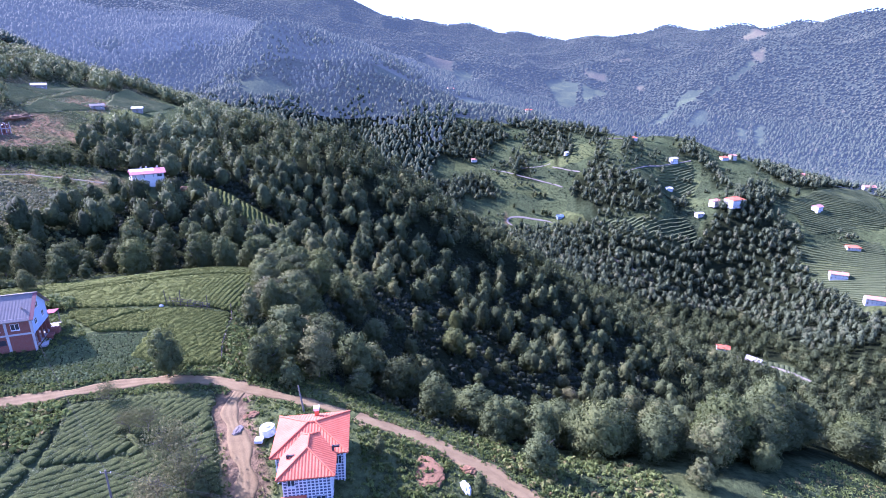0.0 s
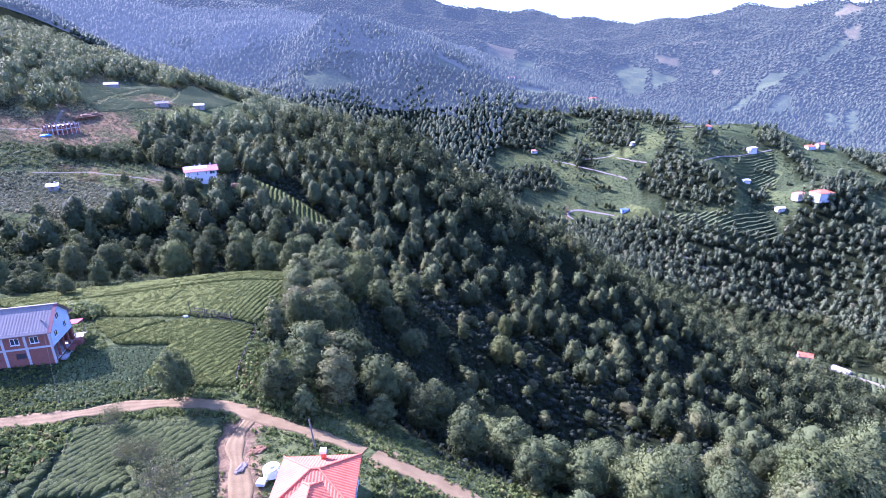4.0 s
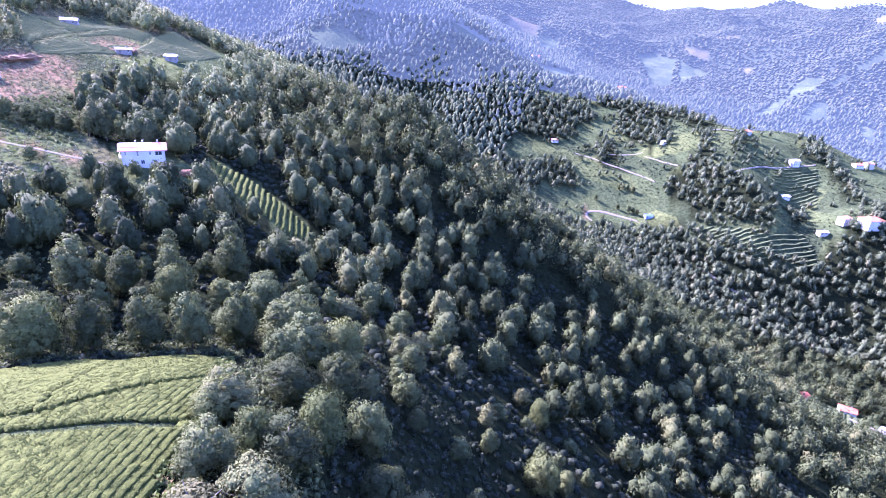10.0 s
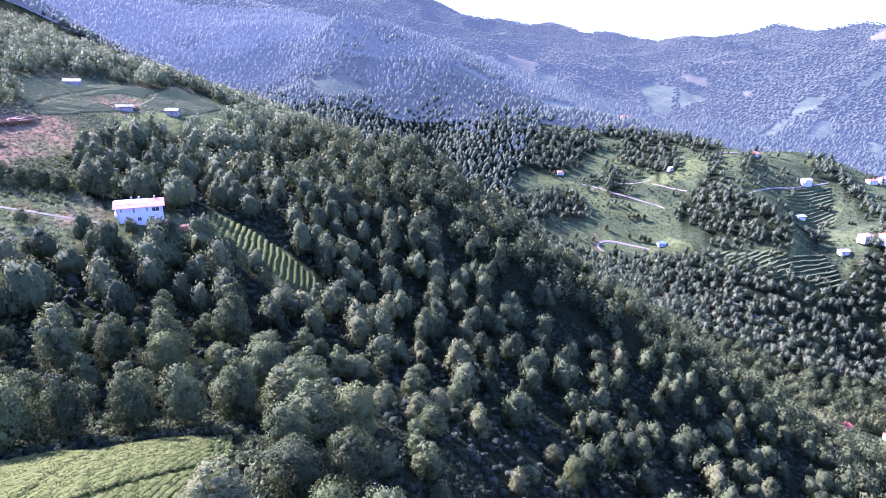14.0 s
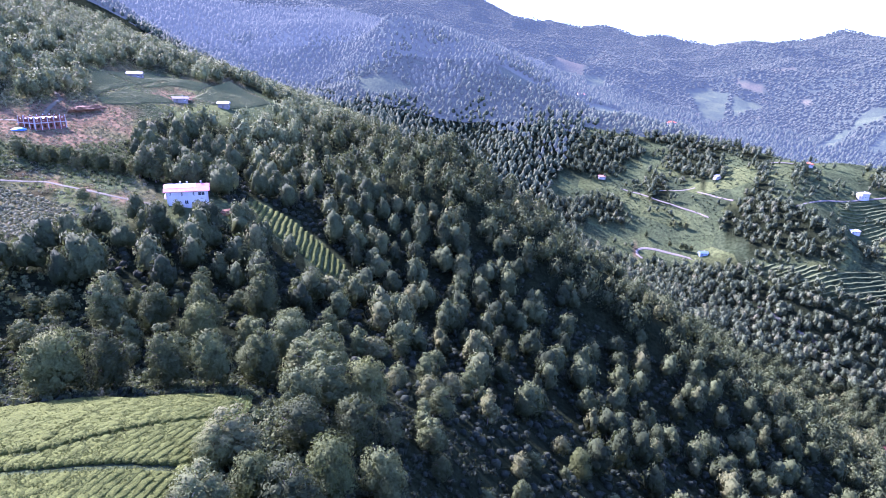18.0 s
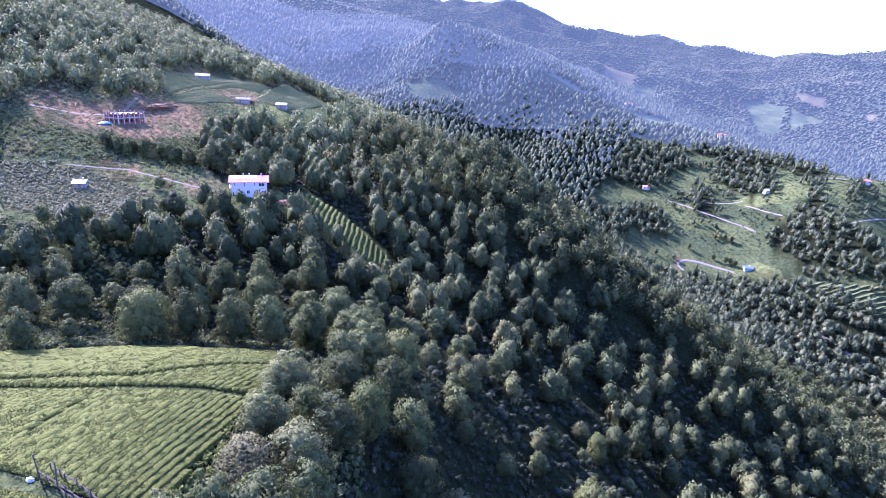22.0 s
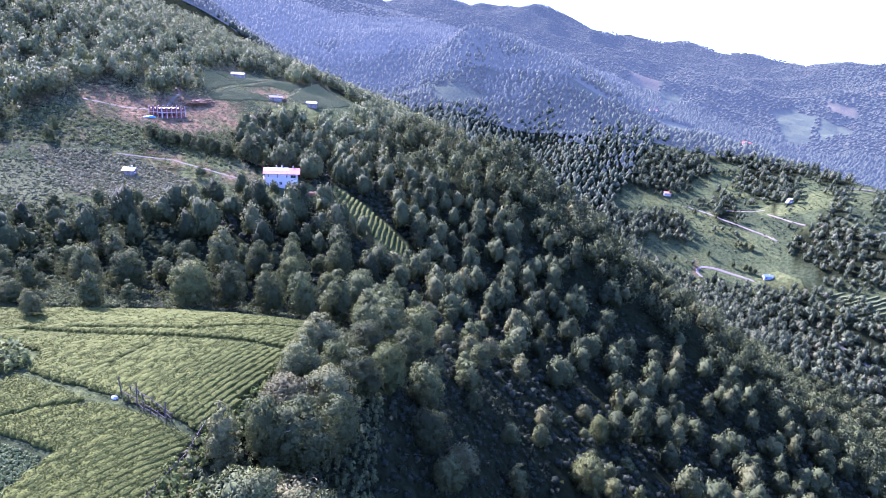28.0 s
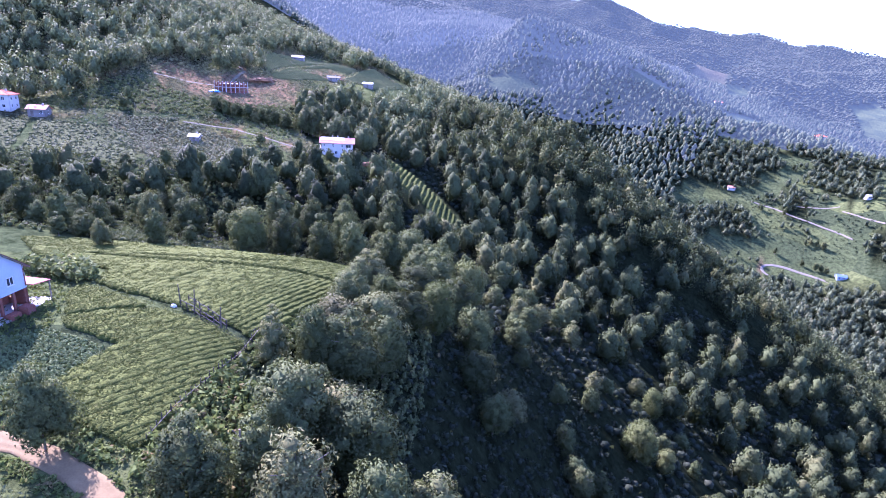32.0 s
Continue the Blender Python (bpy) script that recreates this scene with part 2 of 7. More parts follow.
FAR = [(531, 1397, -85), (683, 1212, -118), (853, 1030, -143), (406, 1856, 13), (996, 1733, 97), (948, 1286, -42), (0, 1700, 40), (-500, 2000, 160), (-1300, 2200, 320)]
SKYLINE = [(-1643, 3179, 420), (-1026, 3477, 500), (-467, 3344, 442), (-163, 2787, 246), (36, 2891, 249), (243, 2939, 239), (368, 2683, 182), (550, 2629, 144), (650, 2480, 165), (869, 2748, 188), (1015, 2608, 231), (1110, 2501, 170), (1198, 2413, 195), (1339, 2380, 205), (100, 3400, 200), (750, 3200, 110), (1300, 2800, 140), (1125, 2224, 185), (1308, 2004, 203), (1398, 1819, 187), (1700, 1500, 176), (1800, 900, 136), (1400, 300, 6)]
BEHIND = [(-1500, 1000, 330), (-1000, 500, 260), (-650, 250, 140), (-600, -400, 90), (0, -800, -50), (800, -600, -100), (700, 150, -150), (0, -100, -16), (-150, -50, 8), (120, 0, -50), (-3000, 3000, 300), (0, 4600, 150), (3000, 3000, 100), (4600, 0, 50), (-4600, 0, 200), (0, -4600, 0)]
LANDFORMS = (KNOLL, GULLY, SLOPE, SPUR, TERRACE, TEA_HILL, TEA_CREST, DOME, FAR, SKYLINE, BEHIND)
_p = np.array([q for form in LANDFORMS for q in form], float)


def _kernel(dx, dy):
    return -np.sqrt(dx * dx + dy * dy + 12.0 ** 2)


def _solve():
    n = len(_p)
    a = np.zeros((n + 3, n + 3))
    a[:n, :n] = _kernel(_p[:, None, 0] - _p[None, :, 0], _p[:, None, 1] - _p[None, :, 1]) + np.eye(n) * 3.0
    a[:n, n], a[:n, n + 1], a[:n, n + 2] = 1, _p[:, 0] / 1000, _p[:, 1] / 1000
    a[n:, :n] = a[:n, n:].T
    return np.linalg.solve(a, np.concatenate([_p[:, 2], np.zeros(3)]))


_w = _solve()


def _hash(ix, iy, seed):
    h = np.sin(ix * 127.1 + iy * 311.7 + seed * 74.7) * 43758.5453
    return h - np.floor(h)


def value_noise(x, y, seed=0):
    """Smooth noise from 0 to 1 over a unit lattice."""
    ix, iy = np.floor(x), np.floor(y)
    fx, fy = x - ix, y - iy
    fx, fy = fx * fx * (3 - 2 * fx), fy * fy * (3 - 2 * fy)
    a, b = _hash(ix, iy, seed), _hash(ix + 1, iy, seed)
    c, d = _hash(ix, iy + 1, seed), _hash(ix + 1, iy + 1, seed)
    return (a * (1 - fx) + b * fx) * (1 - fy) + (c * (1 - fx) + d * fx) * fy


def smooth(a, b, v):
    t = np.clip((v - a) / (b - a), 0, 1)
    return t * t * (3 - 2 * t)


def height(x, y):
    """Ground height at arrays x, y."""
    x, y = np.atleast_1d(np.asarray(x, float)), np.atleast_1d(np.asarray(y, float))
    z = np.empty(x.shape)
    for s in range(0, len(x), 20000):
        xs, ys = x[s:s + 20000], y[s:s + 20000]
        k = _kernel(xs[:, None] - _p[None, :, 0], ys[:, None] - _p[None, :, 1])
        z[s:s + 20000] = k @ _w[:-3] + _w[-3] + _w[-2] * xs / 1000 + _w[-1] * ys / 1000
    d = np.hypot(x, y)
    far = smooth(850, 1500, d)
    folds = 0
    for seed, size, amount in ((1, 420.0, 60.0), (2, 190.0, 36.0), (3, 80.0, 9.0)):
        folds = folds + amount * (0.55 - np.abs(2 * value_noise(x / size, y / size, seed) - 1))
    z += far * folds * (0.22 + 0.95 * smooth(1250, 2000, d))
    z += smooth(150, 300, d) * 2.5 * (value_noise(x / 28, y / 28, 7) - 0.5)
    return z


def ground(x, y):
    return float(height([x], [y])[0])

# ---- meshes ----
def fast_mesh(name, verts, quads=None, tris=None, tone=None, shade_smooth=False, normals=None):
    me = bpy.data.meshes.new(name)
    loops, starts, at = [], [], 0
    for f, n in ((quads, 4), (tris, 3)):
        if f is not None and len(f):
            f = np.asarray(f, np.int32)
            loops.append(f.ravel())
            starts.append(at + n * np.arange(len(f)))
            at += f.size
    loops, starts = np.concatenate(loops), np.concatenate(starts)
    me.vertices.add(len(verts))
    me.vertices.foreach_set("co", np.asarray(verts, np.float32).ravel())
    me.loops.add(len(loops))
    me.loops.foreach_set("vertex_index", loops.astype(np.int32))
    me.polygons.add(len(starts))
    me.polygons.foreach_set("loop_start", starts.astype(np.int32))
    me.update(calc_edges=True)
    if tone is not None:
        a = me.attributes.new("tone", "FLOAT", "POINT")
        a.data.foreach_set("value", np.asarray(tone, np.float32))
    if shade_smooth:
        me.polygons.foreach_set("use_smooth", np.ones(len(starts), bool))
    if normals is not None:
        me.polygons.foreach_set("use_smooth", np.ones(len(starts), bool))
        a = me.attributes.new("custom_normal", "FLOAT_VECTOR", "POINT")
        a.data.foreach_set("vector", np.asarray(normals, np.float32).ravel())
    return me


def link(name, me, material, parent=None, label=""):
    me.materials.append(material)
    ob = new(name, me)
    if parent is not None:
        ob.parent = parent
    if label:
        ob["label"] = label
    return ob


def inside(poly, x, y):
    """Which of the points x, y lie in a plan polygon."""
    x, y = np.asarray(x, float), np.asarray(y, float)
    c = np.zeros(x.shape, bool)
    for (x0, y0), (x1, y1) in zip(poly, poly[1:] + poly[:1]):
        c ^= ((y0 > y) != (y1 > y)) & (x < (x1 - x0) * (y - y0) / (y1 - y0 + 1e-12) + x0)
    return c


def line_distance(line, x, y):
    x, y = np.asarray(x, float), np.asarray(y, float)
    best = np.full(x.shape, 1e9)
    for (x0, y0), (x1, y1) in zip(line, line[1:]):
        t = np.clip(((x - x0) * (x1 - x0) + (y - y0) * (y1 - y0)) / ((x1 - x0) ** 2 + (y1 - y0) ** 2), 0, 1)
        best = np.minimum(best, np.hypot(x - x0 - t * (x1 - x0), y - y0 - t * (y1 - y0)))
    return best


# ---- plan of the land: fields, clearings and roads ----
TEA_MAIN = [(-114, 112), (-106, 124), (-94, 136), (-82, 150), (-70, 158), (-63, 160), (-55, 146), (-49, 125), (-45, 103), (-41, 91), (-38.5, 83), (-50, 82), (-56, 84), (-57, 93), (-68, 92.5), (-80, 99), (-88, 105), (-100, 106)]
KALE_PLOT = [(-70, 77), (-72, 86), (-68, 92), (-57.5, 92.5), (-50, 82.5), (-61, 77.5)]
TEA_LOWER = [(-72, 68), (-60, 71.5), (-38, 74), (-35, 68), (-31, 58), (-31, 44), (-75, 44), (-82, 60)]
YARD = [(-36, 77), (-27, 74), (-10, 71), (-6, 58), (-10, 46), (-30, 44), (-30, 58), (-35, 69)]
HOUSE_PLOT = [(-100, 76), (-72, 76), (-66, 90), (-78, 101), (-96, 106), (-110, 100)]
MEADOW_EAST = [(50, 68), (62, 76), (78, 88), (95, 80), (75, 55), (54, 52)]
WEEDS = [(-45, 102.5), (-41.5, 90), (-38, 82), (-32, 80), (-25, 81), (-25, 90), (-33, 97), (-43, 99)]
STRIP_VIEW = [(-127, 250), (-135, 282), (-113, 281), (-80, 268), (-77, 253), (-90, 245), (-110, 248)]
TEA_STRIP = [(-129, 262), (-131, 278), (-113, 277), (-85, 266), (-83, 257), (-90, 253), (-108, 256), (-122, 256)]
WHITE_YARD = [(-155, 234), (-150, 262), (-128, 264), (-117, 251), (-124, 239), (-136, 231.5)]
TERRACE_GRASS = [(-202, 225), (-188, 241), (-160, 241), (-143, 236), (-178, 231)]
BRACKEN = [(-225, 203), (-200, 226), (-163, 225), (-150, 208), (-160, 190), (-194, 190)]
TEA_WEST = [(-255, 165), (-240, 184), (-206, 201), (-172, 178), (-190, 155), (-218, 148)]
BARE_FIELD = [(-278, 266), (-274, 285), (-262, 290), (-262, 310), (-257, 334), (-216, 332), (-203, 306), (-207, 280), (-212, 258), (-240, 246), (-258, 253)]
RED_PLOT = [(-259, 376), (-263, 414), (-238, 402), (-231, 372), (-246, 363)]
UPPER_OPEN = [(-302, 372), (-326, 434), (-307, 454), (-277, 456), (-274, 472), (-284, 502), (-258, 505), (-217, 472), (-188, 435), (-190, 379), (-204, 348), (-212, 326), (-216, 285), (-258, 334)]
TEA_UPPER = [(-272, 345), (-303, 378), (-322, 438), (-272, 455), (-234, 367), (-253, 334)]
TEA_UPPER_EAST = [(-270, 455), (-285, 500), (-224, 462), (-211, 388), (-240, 390)]
HILL_TERRACES = [(318, 794), (376, 803), (364, 751), (290, 709)]
HILL_ROWS = [(215, 705), (285, 682), (323, 686), (331, 651), (238, 662)]
HILL_LOW = [(429, 625), (540, 625), (470, 500), (425, 505)]
HILL_EAST = [(448, 692), (640, 800), (575, 648), (463, 637)]
HAMLET = [(222, 452), (262, 468), (310, 420), (300, 362), (276, 366), (262, 425)]
TEA = (TEA_MAIN, TEA_LOWER, TEA_STRIP, TEA_WEST, TEA_UPPER, TEA_UPPER_EAST, HILL_LOW, HILL_EAST, HAMLET)
OPEN = TEA + (KALE_PLOT, YARD, HOUSE_PLOT, MEADOW_EAST, WHITE_YARD, TERRACE_GRASS, BRACKEN, BARE_FIELD, UPPER_OPEN)
WEST_OPEN = [(-340, 200), (-232, 160), (-190, 150), (-150, 180), (-140, 240), (-172, 262), (-212, 300), (-222, 350), (-222, 392), (-236, 470), (-290, 520), (-340, 470), (-345, 340)]
RAVINE_HEAD = [(-24, 96), (-8, 94), (2, 108), (-10, 128), (-24, 118)]
RAVINE_DARK = [(-27, 108), (-16, 106), (0, 130), (14, 160), (10, 178), (-15, 200), (-31, 165), (-27, 128)]
NEAR_GREEN = [(-125, 30), (-125, 118), (-100, 128), (-60, 98), (-38, 105), (-24, 92), (0, 82), (40, 80), (110, 92), (110, 30)]
FLANK_WOODS = [(-105, 923), (89, 974), (115, 928), (84, 902), (78, 872), (42, 863), (-3, 862), (-30, 826), (-12, 788), (41, 821), (72, 820), (81, 781), (58, 764), (32, 766), (14, 735), (-60, 735)]
SPINNEY = [(142, 941), (160, 956), (184, 921), (210, 898), (206, 843), (179, 845), (160, 867), (142, 903)]
LANE_COPSE = [(116, 886), (134, 871), (135, 823), (109, 819), (105, 858)]
CREST_WOODS = [(100, 960), (131, 990), (192, 980), (239, 930), (271, 888), (261, 868), (219, 905), (179, 939)]
MID_WOODS = [(223, 809), (242, 821), (249, 793), (264, 777), (272, 757), (284, 754), (281, 720), (294, 713), (290, 686), (213, 709), (210, 740), (181, 773), (204, 793)]
EAST_BAND = [(371, 861), (402, 864), (399, 833), (407, 785), (392, 779), (379, 810), (358, 818)]
HOUSE_COPSE = [(328, 747), (351, 748), (346, 728), (303, 688)]
LOWER_BAND = [(388, 770), (403, 762), (406, 728), (387, 740)]
RED_COPSE = [(287, 848), (306, 861), (294, 830), (264, 804)]
UPPER_COPSE = [(244, 865), (256, 866), (248, 816), (235, 819)]
VILLAGE_WOODS = [(341, 666), (408, 722), (447, 747), (447, 705), (425, 673), (444, 650), (446, 619), (339, 644)]
VILLAGE_BAND = [(458, 716), (498, 712), (580, 730), (528, 678), (462, 676)]
BACK_WOODS = [(470, 801), (600, 930), (779, 1000), (753, 894), (639, 754), (529, 728), (487, 749)]
HILL_WOODS = (FLANK_WOODS, SPINNEY, LANE_COPSE, CREST_WOODS, MID_WOODS, EAST_BAND, HOUSE_COPSE, LOWER_BAND, RED_COPSE, UPPER_COPSE, VILLAGE_WOODS, VILLAGE_BAND, BACK_WOODS)
HILL_EDGE = [(-30, 830), (-12, 790), (17, 732), (43, 703), (174, 718), (226, 693), (270, 664), (303, 655), (377, 665), (401, 656), (429, 625), (446, 583), (420, 480), (800, 480), (800, 1000), (-60, 1000)]
FLANK_MEADOW = [(17, 1082), (49, 1109), (100, 1180), (101, 1068), (46, 1038)]
DOME_MEADOW = [(-130, 1068), (-85, 1090), (-55, 1074), (-82, 1050), (-122, 1045)]
DOME_FARM = [(-362, 993), (-316, 999), (-248, 997), (-293, 961), (-334, 927)]
GLADES = (FLANK_MEADOW, DOME_MEADOW, DOME_FARM,
          [(641, 1526), (682, 1544), (731, 1539), (682, 1484), (638, 1492)], [(520, 1389), (596, 1487), (654, 1514), (608, 1455), (553, 1388)], [(607, 1354), (647, 1415), (687, 1432), (659, 1363), (625, 1337)],
          [(713, 1498), (765, 1549), (765, 1532), (722, 1488)], [(790, 1564), (851, 1616), (908, 1651), (896, 1619), (815, 1562)], [(26, 1763), (92, 1774), (78, 1505), (33, 1428)],
          [(332, 1814), (392, 1872), (437, 1804), (389, 1616), (312, 1496), (335, 1685)], [(439, 1766), (477, 1764), (516, 1735), (478, 1679), (415, 1631)], [(720, 1345), (740, 1318), (697, 1253), (692, 1276)], [(754, 1325), (785, 1332), (734, 1231), (713, 1232)])
CLEARINGS = ([(466, 1873), (533, 1843), (532, 1792), (476, 1806)], [(575, 1910), (644, 1935), (629, 1895)], [(608, 1754), (632, 1746), (608, 1690), (596, 1706)], [(1061, 2191), (1179, 2319), (1144, 2251), (1015, 2080)],
             [(1183, 2270), (1292, 2280), (1220, 2152), (1175, 2233)], [(917, 1691), (960, 1697), (924, 1622), (900, 1627)], [(-66, 1748), (21, 2094), (30, 1791), (-29, 1465)])
ROAD = [(-95, 64), (-70, 72), (-62.5, 74.5), (-55, 77.2), (-46.4, 79), (-38, 79), (-31, 77), (-21, 75.5), (-14.6, 74), (-4, 71.3), (1.4, 68.5), (7, 64.7), (12, 60.5), (20, 50)]
DRIVE = [(-33.5, 77), (-34, 72), (-29.6, 65), (-26, 58), (-25, 48)]
WEST_TRACK = [(-202, 222), (-186, 236), (-160, 237), (-145, 240)]
SITE_TRACK = [(-262, 255), (-250, 268), (-246, 290), (-262, 318), (-300, 345)]
HILL_ROAD = [(100, 722), (90, 730), (93, 742), (112, 744), (140, 736), (165, 728)]
HILL_LANES = ([(73, 843), (102, 832), (123, 816), (137, 811), (164, 796), (182, 781)], [(120, 840), (159, 838), (175, 843)], [(169, 832), (197, 806), (211, 796)], [(262, 766), (301, 786), (348, 802), (378, 809)], [(253, 861), (269, 862), (293, 859)])


def in_any(x, y, polys):
    out = np.zeros(len(x), bool)
    for p in polys:
        out |= inside(p, x, y)
    return out


def hill_open(x, y):
    """The open farmland of the tea hill, outside its woods."""
    return inside(HILL_EDGE, x, y) & ~in_any(x, y, HILL_WOODS) & ~is_distant(x, y)


def is_distant(x, y):
    """The dome across the side valley and all beyond the tea hill."""
    return ((y > 655 + 3.8 * np.maximum(x + 60, 0)) & (y > 655 + 0.35 * np.maximum(-x - 300, 0))) | (np.hypot(x, y) > 985)


def covers(x, y):
    """Meadow and bare earth, 0 to 1."""
    mead, earth = np.zeros(len(x)), np.zeros(len(x))
    for poly in OPEN:
        xs, ys = [q[0] for q in poly], [q[1] for q in poly]
        near = (x > min(xs) - 1) & (x < max(xs) + 1) & (y > min(ys) - 1) & (y < max(ys) + 1)
        mead[near] = np.maximum(mead[near], inside(poly, x[near], y[near]))
    mead = np.maximum(mead, hill_open(x, y))
    mead = np.maximum(mead, 0.8 * inside(NEAR_GREEN, x, y))
    mead = np.maximum(mead, 1.0 * inside(WEST_OPEN, x, y) * smooth(0.1, 0.4, value_noise(x / 9, y / 9, 15)))
    earth = np.maximum(earth, 0.3 * inside(WEST_OPEN, x, y) * smooth(0.5, 0.75, value_noise(x / 16, y / 16, 16)))
    for line, w in ((WEST_TRACK, 1.2), (SITE_TRACK, 2.5), (DRIVE, 2.6), (HILL_ROAD, 3.0)):
        earth = np.maximum(earth, smooth(w + 1.2, w - 0.6, line_distance(line, x, y)))
    bare = inside(BARE_FIELD, x, y)
    earth = np.maximum(earth, bare * smooth(0.28, 0.5, value_noise(x / 14, y / 14, 5)))
    earth = np.maximum(earth, 0.9 * inside(RED_PLOT, x, y))
    earth = np.maximum(earth, 0.3 * inside(BRACKEN, x, y))
    far = np.flatnonzero(np.hypot(x, y) > 900)
    mead[far] = np.maximum(mead[far], 0.6 * in_any(x[far], y[far], GLADES))
    earth[far] = np.maximum(earth[far], 0.4 * in_any(x[far], y[far], CLEARINGS))
    mead[far] = np.maximum(mead[far], 0.5 * (earth[far] > 0.35))
    return mead, earth


def ground_sheet():
    """One sheet from the field under the camera to the horizon; the far mountains carry materials of their own, with
    haze painted in as glow.
    """
    ang = np.radians(np.concatenate([np.linspace(-68, 68, 330), np.linspace(70, 290, 60)[:-1]]))
    r = np.concatenate([[0.0], np.geomspace(3.0, 900, 165), np.geomspace(912, 4850, 140)])
    rr, aa = np.meshgrid(r, ang, indexing="ij")
    x, y = (-20 + rr * np.sin(aa)).ravel(), (60 + rr * np.cos(aa)).ravel()
    n = len(ang)
    i, j = np.meshgrid(np.arange(len(r) - 1), np.arange(n), indexing="ij")
    j2 = (j + 1) % n
    q = np.stack([i * n + j, (i + 1) * n + j, (i + 1) * n + j2, i * n + j2], -1).reshape(-1, 4)[:, ::-1]
    me = fast_mesh("ground", np.stack([x, y, height(x, y)], -1), quads=q, shade_smooth=True)
    mead, earth = covers(x, y)
    a = me.attributes.new("cover", "FLOAT_COLOR", "POINT")
    a.data.foreach_set("color", np.stack([mead, earth, 0 * x, 1 + 0 * x], -1).astype(np.float32).ravel())
    cx, cy = x[q].mean(1), y[q].mean(1)
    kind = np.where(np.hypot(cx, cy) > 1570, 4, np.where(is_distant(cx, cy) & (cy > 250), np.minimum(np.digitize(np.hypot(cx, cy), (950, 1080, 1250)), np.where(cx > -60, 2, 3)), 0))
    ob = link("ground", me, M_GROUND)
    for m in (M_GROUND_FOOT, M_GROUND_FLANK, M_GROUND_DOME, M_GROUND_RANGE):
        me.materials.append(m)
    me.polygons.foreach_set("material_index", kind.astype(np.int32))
    return tagged(ob, "valley land with woods, fields and hazy blue mountains", "ground", kind="structure")


ground_sheet()

# ---- trees ----
rng = np.random.default_rng(7)
ICO_V = np.array([(0, 0, -1), (.724, -.526, -.447), (-.276, -.851, -.447), (-.894, 0, -.447), (-.276, .851, -.447), (.724, .526, -.447),
                  (.276, -.851, .447), (-.724, -.526, .447), (-.724, .526, .447), (.276, .851, .447), (.894, 0, .447), (0, 0, 1)])
ICO_F = np.array([(0, 1, 2), (1, 0, 5), (0, 2, 3), (0, 3, 4), (0, 4, 5), (1, 5, 10), (2, 1, 6), (3, 2, 7), (4, 3, 8), (5, 4, 9),
                  (1, 10, 6), (2, 6, 7), (3, 7, 8), (4, 8, 9), (5, 9, 10), (6, 10, 11), (7, 6, 11), (8, 7, 11), (9, 8, 11), (10, 9, 11)])


OCT_V = np.array([(1, 0, 0), (-1, 0, 0), (0, 1, 0), (0, -1, 0), (0, 0, 1), (0, 0, -1)], float)
OCT_F = np.array([(0, 2, 4), (2, 1, 4), (1, 3, 4), (3, 0, 4), (2, 0, 5), (1, 2, 5), (3, 1, 5), (0, 3, 5)])


def unit(v):
    return v / np.maximum(np.linalg.norm(v, axis=-1, keepdims=True), 1e-9)


def cards(centres, normals, size):
    """Leaf sprays: pointed blades that face roughly along the normals."""
    n = len(centres)
    a = unit(np.cross(normals, rng.normal(size=(n, 3))))
    b = np.cross(normals, a)
    s = size[:, None] * rng.uniform(0.7, 1.25, (n, 1))
    v = np.stack([centres - a * s * 0.55 - b * s * 0.3 - normals * s * 0.1, centres + a * s * 0.15 - b * s * 0.42, centres + a * s * 0.35 + b * s * 0.55 - normals * s * 0.08], 1)
    return v.reshape(-1, 3), np.arange(3 * n).reshape(-1, 3)


def spread(n):
    """Directions spread evenly over a sphere, a little uneven."""
    k = np.arange(n) + 0.5
    z = 1 - 2 * k / n
    a = k * 2.39996 + rng.uniform(0, 6.28)
    r = np.sqrt(1 - z * z)
    return unit(np.stack([r * np.cos(a), r * np.sin(a), z], -1) + rng.normal(size=(n, 3)) * 0.5 / np.sqrt(n))


